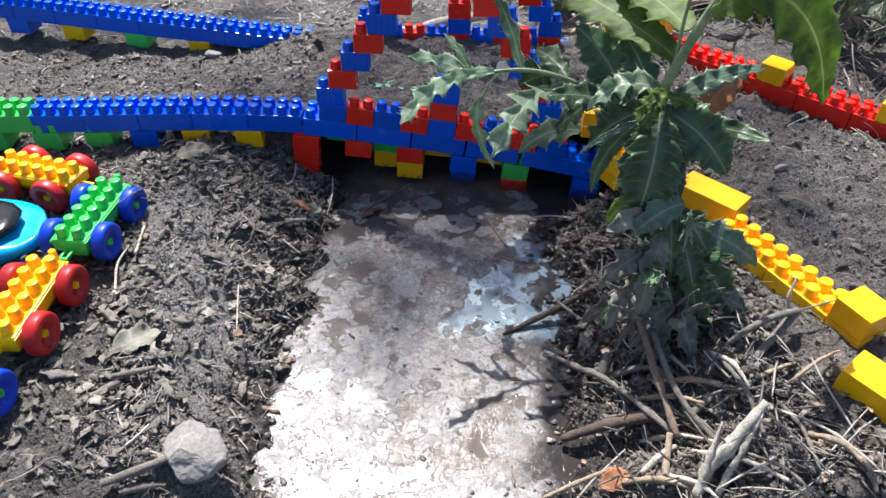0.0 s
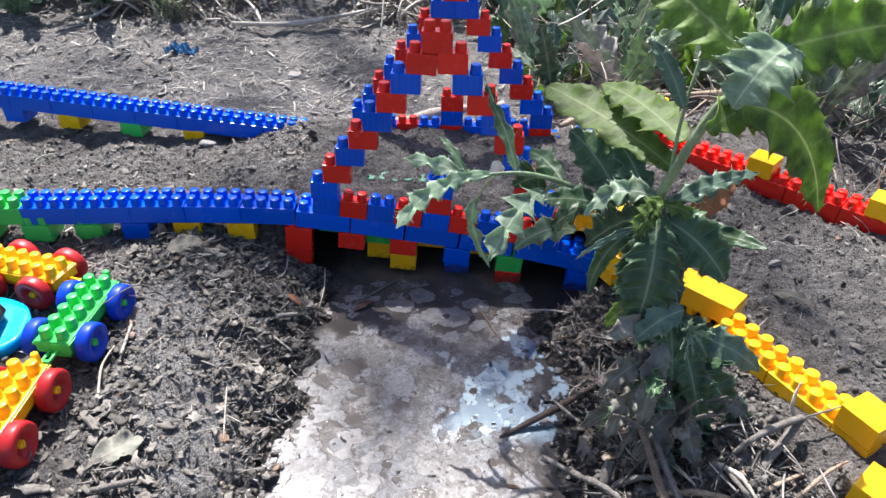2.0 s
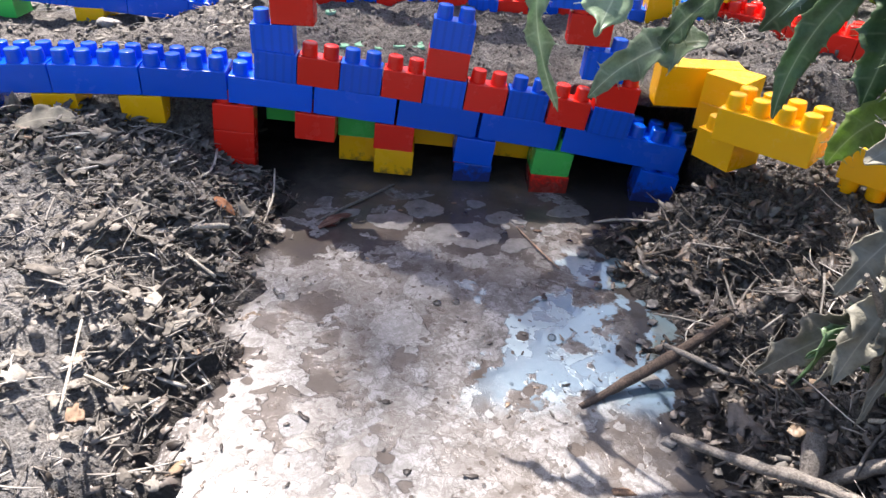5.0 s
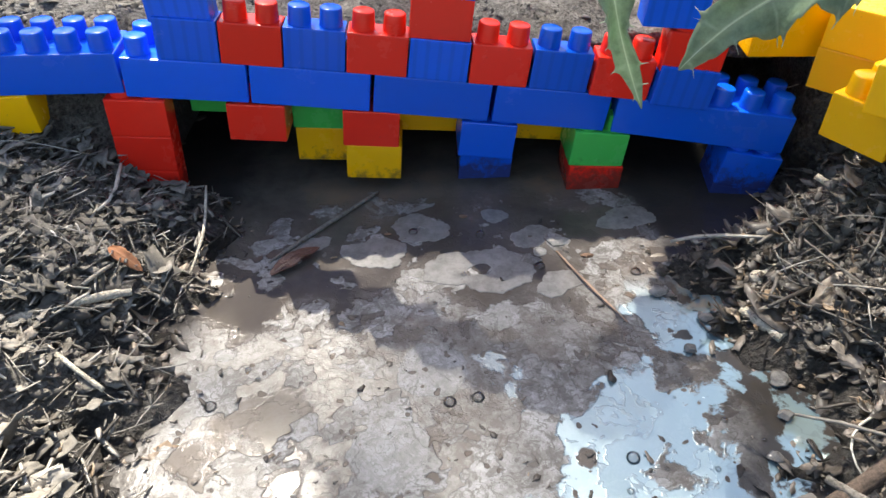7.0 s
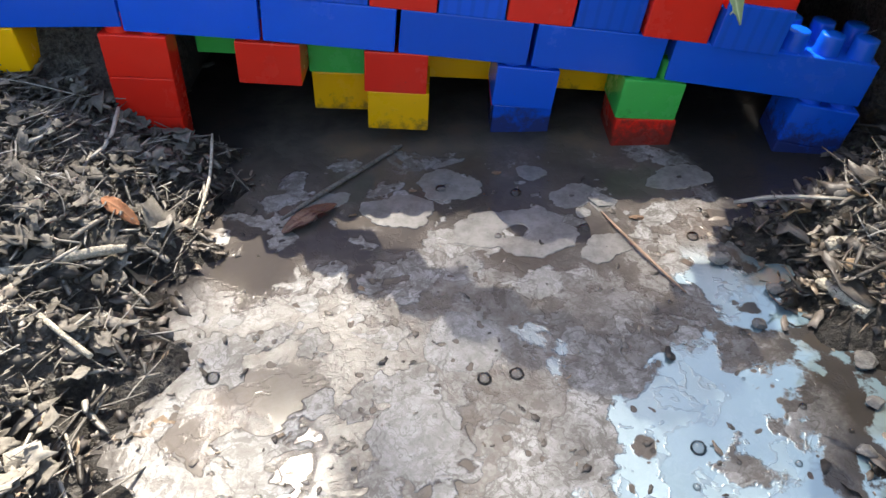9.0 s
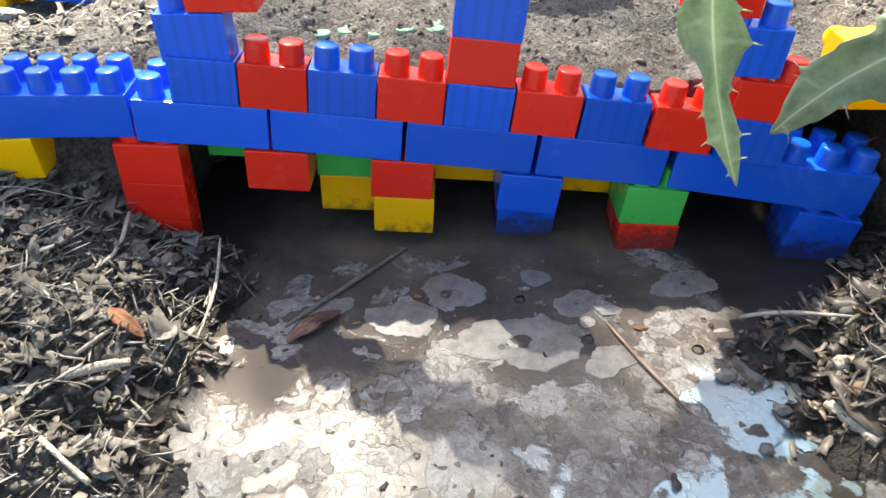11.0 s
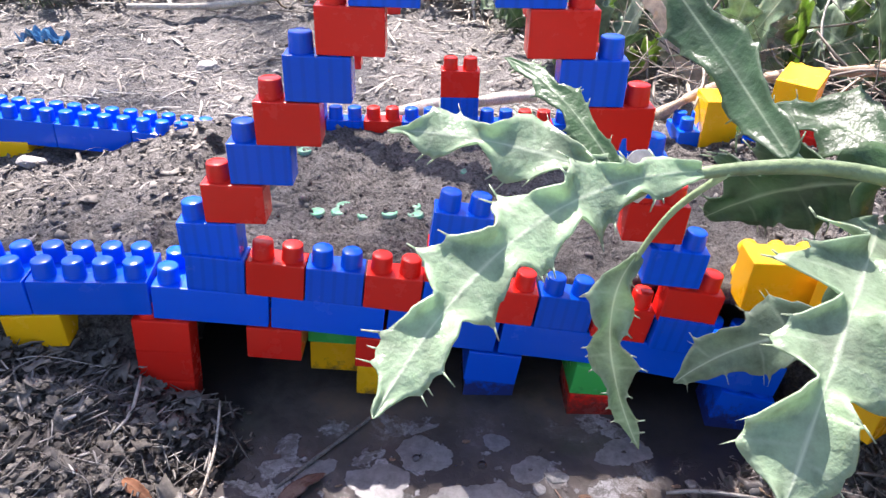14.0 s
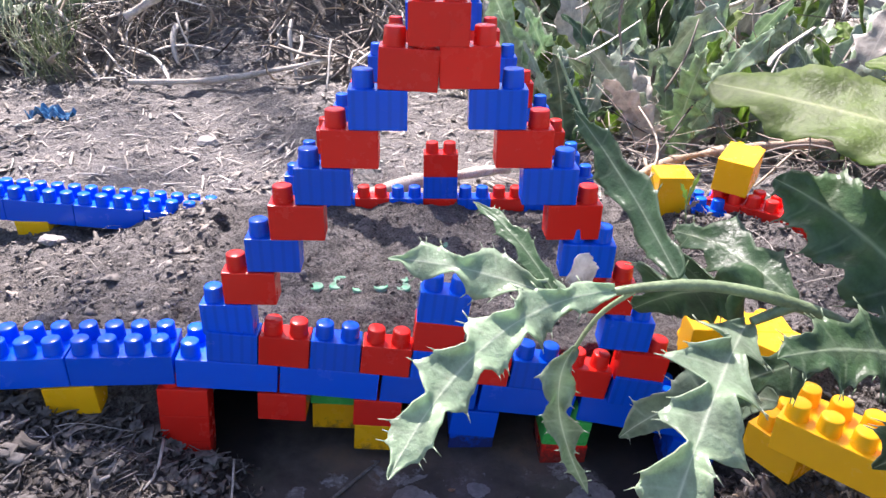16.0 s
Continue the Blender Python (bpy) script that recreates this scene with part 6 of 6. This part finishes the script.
stick("short grey broken stub in the mud", [(0.162, -0.314, -0.030), (0.168, -0.300, -0.016)], [0.0042, 0.0046], WOOD, 34, 0.4)
straw_rs = random.Random(8)
for k in range(22):
    x, y = straw_rs.uniform(0.175, 0.315), straw_rs.uniform(-0.44, -0.315)
    a, ln, r0 = straw_rs.uniform(-1.5, 0.6), straw_rs.uniform(0.030, 0.075), straw_rs.uniform(0.0010, 0.0026)
    d = Vector((math.cos(a), math.sin(a), 0)) * ln * 0.5
    pa, pb = Vector(on_ground(x - d.x, y - d.y, straw_rs.uniform(0.002, 0.008))), Vector(on_ground(x + d.x, y + d.y, straw_rs.uniform(0.002, 0.018)))
    stick("pale dry straw in the tangle under the thistle", [pa, (pa + pb) / 2 + Vector((0.002, 0.002, 0.005)), pb], [r0, r0 * 1.15, r0 * 0.6], (PALE_WOOD, STALK, WOOD)[k % 3], 400 + k, 0.5, "straw")
for a_, b_, r0 in (((-0.238, -0.386), (-0.217, -0.376), 0.0022), ((-0.204, -0.456), (-0.176, -0.443), 0.0030), ((-0.166, -0.409), (-0.150, -0.390), 0.0014), ((-0.259, -0.397), (-0.239, -0.364), 0.0030)):
    pa, pb = Vector(on_ground(*a_, 0.002)), Vector(on_ground(*b_, 0.003))
    stick("short dry grey stick on the earth", [pa, (pa + pb) / 2 + Vector((0.001, 0.001, 0.001)), pb], [r0, r0 * 1.1, r0 * 0.8], WOOD, int(-a_[0] * 1000), 0.4)
stick("dark wet branch lying into the water", [(0.078, -0.246, -0.060), (0.104, -0.232, -0.055), (0.132, -0.219, -0.046), (0.166, -0.204, -0.030)], [0.0016, 0.0030, 0.0034, 0.0024], BROWN_WOOD, 6)
stick("thin stalk across the bank", [(0.131, -0.211, -0.045), (0.140, -0.230, -0.037), (0.150, -0.249, -0.030)], [0.0016, 0.0018, 0.0012], WOOD, 7)
stick("short pale broken stalk", [(0.148, -0.100, -0.052), (0.172, -0.098, -0.044)], [0.0038, 0.0034], PALE_WOOD, 8, 0.5)
stick("pale broken stalk by the waterline", [(0.138, -0.118, -0.054), (0.147, -0.140, -0.050)], [0.0026, 0.003], PALE_WOOD, 9, 0.5)
stick("thin pale stalk across the mud", [(0.186, -0.062, -0.018), (0.205, -0.085, -0.024), (0.225, -0.100, -0.022)], [0.0016, 0.0016, 0.001], PALE_WOOD, 10)
stick("thick pale stalk lying in the bank litter", [(-0.190, -0.135, -0.030), (-0.160, -0.112, -0.038), (-0.146, -0.104, -0.042)], [0.0018, 0.0024, 0.0018], PALE_WOOD, 11)
stick("short straw on the bank litter", [(-0.168, -0.142, -0.036), (-0.140, -0.160, -0.044)], [0.0013, 0.0011], PALE_WOOD, 12)
stick("thin upright twig at the pier", [(-0.131, -0.020, -0.040), (-0.127, -0.050, -0.048), (-0.128, -0.080, -0.053)], [0.0006, 0.0009, 0.0005], PALE_WOOD, 13)
stick("dry stick on the earth", [(-0.215, -0.455, -0.010), (-0.175, -0.430, -0.012)], [0.003, 0.0035], WOOD, 14)
stick("dry stick on the earth", [(-0.245, -0.365, -0.004), (-0.215, -0.350, -0.008)], [0.0028, 0.0025], WOOD, 15)
stick("long bleached stalk behind the bridge", [(-0.100, 0.268, 0.012), (0.000, 0.318, 0.020), (0.090, 0.356, 0.018)], [0.006, 0.009, 0.007], PALE_WOOD, 16, 0.8, "plank")
stick("long pale stalk fallen across green weeds", [(0.165, 0.225, 0.045), (0.250, 0.295, 0.052), (0.355, 0.330, 0.056), (0.480, 0.350, 0.055)], [0.003, 0.0045, 0.005, 0.004], STALK, 17, 0.8)
stick("thin bare twig caught in the weeds", [(0.020, 0.700, 0.160), (0.250, 0.660, 0.190), (0.480, 0.640, 0.260)], [0.002, 0.0025, 0.002], WOOD, 19)
stick("long stalk lying on bare ground", [(-0.470, 0.740, 0.012), (-0.330, 0.745, 0.016), (-0.160, 0.830, 0.030)], [0.004, 0.005, 0.004], PALE_WOOD, 20, 0.4)
stick("thick bent stalk in the brush heap", [(-0.480, 0.800, 0.100), (-0.370, 0.830, 0.160), (-0.250, 0.860, 0.165)], [0.007, 0.009, 0.006], PALE_WOOD, 22, 0.5)
stick("brown dead weed stem on the bank", [(0.560, 0.060, 0.020), (0.600, 0.070, 0.090), (0.640, 0.080, 0.180)], [0.006, 0.007, 0.008], BROWN_WOOD, 23)


def stone(label, at, size, seed, squash=(1, 1, 0.7), mat=None, name="stone", cut=(0.25, 0.42), faces=10):
    bm = bmesh.new()
    bmesh.ops.create_icosphere(bm, subdivisions=4, radius=0.5)
    r = random.Random(seed)
    planes = [(Vector((r.gauss(0, 1), r.gauss(0, 1), r.gauss(0, 1))).normalized(), r.uniform(*cut)) for _ in range(faces)]
    for v in bm.verts:
        for nrm, d in planes:
            o = v.co.dot(nrm) - d
            if o > 0:
                v.co -= nrm * o * 0.9
        v.co += v.co.normalized() * (0.04 * noise.noise(v.co * 4 + Vector((seed, 0, 0))) + 0.025 * noise.noise(v.co * 11 + Vector((0, seed, 0))))
        v.co = Vector((v.co.x * squash[0], v.co.y * squash[1], v.co.z * squash[2])) * size
    ob = part(name, bm, mat or STONE_MAT)
    ob.location = at
    return tagged(ob, label, "stone")


def stone_material():
    m, t, b = nodes_of("grey_stone")
    geo = t.nodes.new("ShaderNodeNewGeometry")
    n1, n2 = noise_node(t, 45, 6, 0.7, geo.outputs["Position"]), noise_node(t, 380, 4, 0.7, geo.outputs["Position"])
    c = mix_colour(t, 0.4, ramp(t, n1.outputs[0], [(0.3, (0.15, 0.140, 0.127)), (0.7, (0.30, 0.285, 0.265))]).outputs[0], ramp(t, n2.outputs[0], [(0.3, (0.15, 0.14, 0.125)), (0.7, (0.46, 0.44, 0.41))]).outputs[0])
    t.links.new(c, b.inputs["Base Color"])
    b.inputs["Roughness"].default_value = 0.9
    bump(t, b, n2.outputs[0], 0.6, 0.002)
    return m


STONE_MAT = stone_material()
stone("grey angular stone half bedded in litter", (-0.160, -0.422, -0.014), 0.052, 14, (1.05, 1.0, 0.62), cut=(0.24, 0.38), faces=9)
stone("dark clod on the far ground", on_ground(-0.28, 0.495, 0.004), 0.030, 5, (1.3, 0.8, 0.6))
stone("pale stone by the sunken rail", on_ground(-0.345, 0.212, 0.003), 0.022, 8, (1.2, 0.9, 0.7))
stone("small pale pebble on the earth", on_ground(0.368, -0.072, 0.004), 0.012, 9, (1.4, 0.8, 0.7))
stone("round earth clod on the bank", on_ground(-0.150, -0.098, 0.002), 0.012, 10, (1.2, 1, 0.8), SOIL)
for i, (x, y, s) in enumerate(((0.26, 0.10, 0.022), (0.235, 0.165, 0.018), (0.29, 0.13, 0.016), (0.40, -0.02, 0.02), (0.45, -0.08, 0.016), (-0.19, 0.205, 0.018), (-0.215, 0.21, 0.015), (0.33, 0.02, 0.014), (0.43, 0.05, 0.022))):
    stone("rough clod of dry earth", on_ground(x, y, s * 0.15), s, 20 + i, (1.1, 0.9, 0.75), SOIL, "earth_clod")

fallen = lambda label, base, tip, w, face, mat, **kw: tagged(leaf(None, base, tip, w, face, None, mat, spines=False, **kw), label, "leaf")
fallen("orange dead leaf caught behind the thistle", (0.262, -0.155, 0.178), (0.228, -0.175, 0.148), 0.016, (0.1, -0.8, 0.5), ORANGE_LEAF, ragged=0.1, lobes=2)
fallen("curled dry leaf on the bare earth", on_ground(0.352, -0.118, 0.005), on_ground(0.378, -0.146, 0.008), 0.009, (0, -0.2, 1), DRY_LEAF, ragged=0.15, lobes=2, curl=0.6)
fallen("folded grey-green dead leaf on the earth", on_ground(-0.256, -0.338, 0.004), on_ground(-0.228, -0.308, 0.008), 0.015, (0, -0.3, 1), WITHERED, ragged=0.15, lobes=2, curl=0.7)
fallen("yellow fallen leaf at the water's edge", (0.150, -0.418, -0.034), (0.172, -0.412, -0.026), 0.010, (0, -0.4, 1), ORANGE_LEAF, ragged=0.2, lobes=2)
fallen("broken brown leaf on the litter", on_ground(-0.160, -0.084, 0.004), on_ground(-0.145, -0.090, 0.005), 0.004, (0, -0.4, 1), ORANGE_LEAF, ragged=0.2, lobes=2)
fallen("large brown dead leaf by the near rail", on_ground(-0.300, -0.060, 0.006), on_ground(-0.262, -0.048, 0.008), 0.016, (0, -0.3, 1), DRY_LEAF, ragged=0.25, lobes=3)
# added white piece: its colour stands in for sun on a thistle leaf
fallen("white leaf piece standing in for a sunlit thistle leaf", (0.060, -0.090, 0.150), (0.068, -0.084, 0.128), 0.009, (0, -0.8, 0.6), leaf_material("sunlit_leaf_white", (0.74, 0.74, 0.72), (0.82, 0.82, 0.80), rough=0.5, through_=0.5), ragged=0.2, lobes=2)

stick("thin dark twig leaning on the wagon wheel", [(-0.2970, -0.2020, 0.0450), (-0.2740, -0.1710, 0.0450), (-0.2500, -0.1620, 0.0120)], [0.0005, 0.0008, 0.0005], WOOD, 61, 0.3)
stick("thin dark twig leaning on the wagon wheel", [(-0.2900, -0.1700, 0.0300), (-0.2650, -0.1640, 0.0200), (-0.2560, -0.1590, 0.0080)], [0.0004, 0.0006, 0.0004], WOOD, 62, 0.3)
stick("dry grass blade on the earth", [(-0.2750, -0.2830, 0.0040), (-0.2880, -0.2460, 0.0080), (-0.2900, -0.2160, 0.0060)], [0.0010, 0.0013, 0.0006], PALE_WOOD, 63, 0.3)
stick("dry grass blade on the earth", [(-0.2790, -0.2270, 0.0060), (-0.2840, -0.1900, 0.0100)], [0.0016, 0.0010], PALE_WOOD, 64, 0.3)
stick("thin straight straw on the litter", [(-0.1600, -0.3060, -0.0100), (-0.1740, -0.2500, -0.0060)], [0.0007, 0.0006], PALE_WOOD, 65, 0.3)
FLAKE = wood_material("wet_bark", (0.13, 0.075, 0.045), (0.34, 0.20, 0.12), 0.5)
# ---- on the water ----
stick("reddish twig floating in the scum", [(0.060, -0.064, WATER + 0.001), (0.070, -0.089, WATER + 0.002), (0.085, -0.118, WATER + 0.001)], [0.0004, 0.0008, 0.0004], leaf_material("reddish_twig", (0.27, 0.17, 0.115), (0.36, 0.26, 0.19), rough=0.6, through_=0.0), 31)
stick("scum-covered stalk lying in the water", [(-0.092, -0.065, WATER + 0.000), (-0.069, -0.041, WATER + 0.002), (-0.037, -0.004, WATER + 0.001)], [0.0010, 0.0013, 0.0008], WOOD, 32)
fallen("wet reddish-brown leaf floating near the bank", (-0.089, -0.076, WATER + 0.001), (-0.066, -0.056, WATER + 0.002), 0.005, (0, -0.1, 1), leaf_material("wet_brown_leaf", (0.10, 0.045, 0.030), (0.15, 0.08, 0.05), rough=0.3, through_=0.1), ragged=0.2, lobes=2)
for i, (x, y, s) in enumerate(((0.076, -0.068, 0.008), (0.012, -0.030, 0.006), (0.128, -0.060, 0.006), (-0.030, -0.044, 0.005), (0.090, -0.300, 0.013))):
    stone("orange-brown wet bark flake in the scum", (x, y, WATER + 0.0005), s * 0.75, 60 + i, (1.3, 0.7, 0.3), FLAKE, "bark_flake")
for i, (x, y, s) in enumerate(((0.062, -0.055, 0.012), (0.122, -0.225, 0.013))):
    stone("pale froth-covered lump at the water's edge", (x, y, WATER + 0.0005), s, 80 + i, (1.2, 1.0, 0.22), STONE_MAT, "froth_lump")
def raft_material():
    """Dusty grey film of scum with pinholes and darker streaks."""
    m, t, b = nodes_of("scum_film")
    geo = t.nodes.new("ShaderNodeNewGeometry")
    n1, n2, n3 = (noise_node(t, k, 5, 0.65, geo.outputs["Position"]) for k in (60, 210, 620))
    c = mix_colour(t, 0.45, ramp(t, n1.outputs[0], [(0.32, (0.11, 0.101, 0.093)), (0.68, (0.24, 0.230, 0.220))]).outputs[0], ramp(t, n2.outputs[0], [(0.34, (0.08, 0.073, 0.066)), (0.60, (0.26, 0.250, 0.240))]).outputs[0])
    c = mix_colour(t, ramp(t, n3.outputs[0], [(0.63, (0, 0, 0)), (0.70, (0.8, 0.8, 0.8))]).outputs[0], c, (0.045, 0.040, 0.035))
    t.links.new(c, b.inputs["Base Color"])
    b.inputs["Roughness"].default_value = 0.32
    bump(t, b, n2.outputs[0], 0.25, 0.0008)
    return m


RAFT = raft_material()


def scum_raft(x, y, rx, ry, seed, hole=0.16, turn=0.0):
    """A thin ragged disc of scum round an open eye."""
    r = random.Random(seed)
    ph = [r.uniform(0, 6.28) for _ in range(6)]
    n, bm, rows = 144, bmesh.new(), []
    for ring, (u, z) in enumerate(((1.0, -0.0010), (0.995, 0.0), (0.97, 0.0002), (hole * 1.1, 0.0002), (hole, 0.0), (hole, -0.0010))):
        row = []
        for k in range(n):
            a = 2 * math.pi * k / n
            w = 1 + 0.14 * math.sin(2 * a + ph[0]) + 0.09 * math.sin(3 * a + ph[1]) + 0.06 * math.sin(5 * a + ph[2]) + 0.03 * math.sin(11 * a + ph[3]) + 0.02 * math.sin(19 * a + ph[4]) + 0.015 * math.sin(31 * a + ph[5]) if u > 0.5 else 1 + 0.10 * math.sin(3 * a + ph[5])
            px, py = rx * u * w * math.cos(a), ry * u * w * math.sin(a)
            row.append(bm.verts.new((px * math.cos(turn) - py * math.sin(turn), px * math.sin(turn) + py * math.cos(turn), z)))
        rows.append(row)
    for p_, q_ in zip(rows, rows[1:]):
        for k in range(n):
            bm.faces.new((p_[k], p_[(k + 1) % n], q_[(k + 1) % n], q_[k]))
    ob = part("scum_raft", bm, RAFT)
    ob.location = (x, y, WATER + 0.0002)
    return tagged(ob, "round grey raft of scum floating on the ditch water", "scum raft", "scum rafts on the water")


for i, (x, y, rx, ry, hole, turn) in enumerate(((-0.012, -0.040, 0.0165, 0.0120, 0.13, 0.1), (0.019, -0.076, 0.0260, 0.0180, 0.24, 0.1), (-0.036, -0.060, 0.0170, 0.0130, 0.03, -0.5), (0.048, -0.050, 0.0110, 0.0090, 0.12, 0.3), 
                                               (0.058, -0.088, 0.0120, 0.0090, 0.03, 0.4), (0.104, -0.036, 0.0150, 0.0110, 0.10, 0.2), (-0.072, -0.052, 0.0110, 0.0070, 0.04, 0.7), (0.030, -0.030, 0.0080, 0.0060, 0.03, 0.3))):
    scum_raft(x, y, rx, ry, 300 + i, hole, turn)
FROTH = litter_material("pale_froth", [(0.0, (0.12, 0.112, 0.104)), (1.0, (0.36, 0.345, 0.33))], 0.2)
for i in range(20):
    y = -0.06 - 0.019 * i
    right = float(shores(y)[1])
    stone("pale froth-covered lump at the water's edge", (right - 0.004 + 0.010 * math.sin(i * 2.7), y, WATER + 0.0015), 0.005 + 0.004 * (0.5 + 0.5 * math.sin(i * 4.1)), 120 + i, (1.2, 1.0, 0.5), FROTH, "froth_lump")
p = np.stack([rs.uniform(-0.115, 0.125, 260), rs.uniform(-0.42, -0.02, 260), np.full(260, WATER + 0.0004)], 1)
scatter("floating_crumbs", "dark leaf crumbs floating on the scum", "leaf litter", WET_CHIP, CHIPS, p, rs.gamma(1.3, 0.0009, len(p)) + 0.0008, tilt=0.05, seed=41)


def bubble_material():
    m, t, b = nodes_of("bubble_film")
    t.nodes.remove(b)
    glass, clear, lw, ms = t.nodes.new("ShaderNodeBsdfGlossy"), t.nodes.new("ShaderNodeBsdfTransparent"), t.nodes.new("ShaderNodeLayerWeight"), t.nodes.new("ShaderNodeMixShader")
    glass.inputs["Roughness"].default_value = 0.03
    clear.inputs[0].default_value = (0.82, 0.82, 0.82, 1)
    lw.inputs[0].default_value = 0.35
    t.links.new(lw.outputs["Fresnel"], ms.inputs[0])
    t.links.new(clear.outputs[0], ms.inputs[1])
    t.links.new(glass.outputs[0], ms.inputs[2])
    t.links.new(ms.outputs[0], t.nodes["Material Output"].inputs[0])
    return m


def bubble_proto():
    v, f, n = [], [], 12
    for i in range(4):
        a = i / 4 * math.pi / 2
        v += [(math.cos(a) * math.cos(2 * math.pi * k / n), math.cos(a) * math.sin(2 * math.pi * k / n), math.sin(a) * 0.85) for k in range(n)]
    v.append((0, 0, 0.85))
    for i in range(3):
        for k in range(n):
            a, b, c, d = i * n + k, i * n + (k + 1) % n, (i + 1) * n + (k + 1) % n, (i + 1) * n + k
            f += [(a, b, c), (a, c, d)]
    f += [(3 * n + k, 3 * n + (k + 1) % n, 4 * n) for k in range(n)]
    return np.array(v), np.array(f)


spots = np.concatenate([[(0.021, -0.047), (-0.016, -0.043), (0.098, -0.082), (0.132, -0.123), (-0.101, -0.158), (0.0, -0.16), (0.012, -0.158), (0.05, -0.075), (0.07, -0.19)], np.stack([rs.uniform(-0.11, 0.125, 150), rs.uniform(-0.42, -0.03, 150)], 1)])
p = np.column_stack([spots, np.full(len(spots), WATER)])
scatter("scum_bubbles", "small clear bubbles standing on the scum", "bubbles", bubble_material(), [bubble_proto()], p, np.concatenate([[0.0028] * 9, rs.gamma(1.4, 0.0003, 150) + 0.0004]), tilt=0.0, seed=42, smooth=True)

# crumpled wrapper
bm = bmesh.new()
bmesh.ops.create_grid(bm, x_segments=14, y_segments=8, size=0.5)
for v in bm.verts:
    q = v.co.copy()
    v.co = Vector((q.x * 0.062, q.y * 0.030, 0.006 + 0.016 * noise.noise(q * 4.0) + 0.008 * noise.noise(q * 9.0)))
wrapper = part("wrapper", bm, plastic("wrapper_film", (0.05, 0.16, 0.30), 0.16, 0.5))
wrapper.location, wrapper.rotation_euler = on_ground(-0.528, 0.600, 0.008), (0, 0, radians(-20))
_w = wrapper.modifiers.new("thick", "SOLIDIFY")
_w.thickness = 0.0006
tagged(wrapper, "crumpled dark blue plastic wrapper on the ground", "litter")


# ---- unseen tree, added so that its crown dapples the light ----
tree = thing("tree", "unseen leafy tree added to dapple the sunlight", "tree", (-3.6, 7.0, 0.0))
part("trunk", tube([(0, 0, -0.4), (0.05, 0.0, 2.0), (-0.05, -0.1, 4.0), (0.3, -0.4, 6.0), (0.8, -0.9, 7.4)], [0.22, 0.19, 0.15, 0.10, 0.04], 12, 3, 0.15), BROWN_WOOD, tree)
for i in range(4):
    part("limb", tube([(0.2, -0.3, 5.2 + 0.5 * i), (0.9, -0.9, 6.0 + 0.4 * i), (1.5 + 0.2 * i, -1.6 - 0.3 * i, 6.6 + 0.3 * i)], [0.06, 0.035, 0.012], 8, i, 0.15), BROWN_WOOD, tree)
# ground spots to shade; an unseen leaf clump hangs sunward of each
SHADED = [(0.205, -0.16), (0.16, -0.08), (0.04, -0.12), (0.10, -0.14), (0.02, -0.07), (-0.06, -0.055), (0.09, -0.065), (-0.055, -0.20), (-0.24, 0.0), (-0.20, -0.03), (-0.075, -0.155), (-0.40, -0.54), (-0.43, -0.34), (-0.15, -0.56), (0.40, 0.02), (0.33, -0.10), (0.02, 0.13), (-0.10, 0.16), (0.12, 0.12), (0.52, 0.32), (0.75, 0.25),
          (-0.55, 0.30), (-0.35, 0.37), (-0.20, 0.55), (-0.64, 0.50), (-0.45, 0.63), (0.15, 1.15), (-0.35, 1.05), (-0.55, 1.10), (-0.9, 1.15), (-0.75, 1.0)]
crown_rs = np.random.RandomState(77)
cl = []
for gx, gy in SHADED:
    h = crown_rs.uniform(6.2, 8.2)
    cl.append((gx + h / math.tan(_e) * SUN_FROM[0] + 3.6, gy + h / math.tan(_e) * SUN_FROM[1] - 7.0, h))
cl = np.array(cl)
n = 26 * len(cl)
p = cl[np.arange(n) % len(cl)] + crown_rs.normal(0, 0.052, (n, 3)) * [1, 1, 1.5]
size = crown_rs.uniform(0.03, 0.07, n)
R = turns(crown_rs.uniform(0, 6.28, n), crown_rs.normal(0, 0.6, n), crown_rs.normal(0, 0.6, n))
V, F = [], []
proto = np.array([(0, -0.5, 0), (0.28, -0.15, 0.05), (0.22, 0.25, 0.05), (0, 0.55, -0.08), (-0.22, 0.25, 0.05), (-0.28, -0.15, 0.05), (0, 0.05, 0)])
tri = np.array([(6, 0, 1), (6, 1, 2), (6, 2, 3), (6, 3, 4), (6, 4, 5), (6, 5, 0)])
V = (np.einsum("nij,kj->nki", R, proto) * size[:, None, None] + p[:, None, :]).reshape(-1, 3)
F = (tri[None] + (np.arange(n) * 7)[:, None, None]).reshape(-1, 3)
part("crown", tri_mesh("crown", V, F, THISTLE_LIGHT), None, tree)
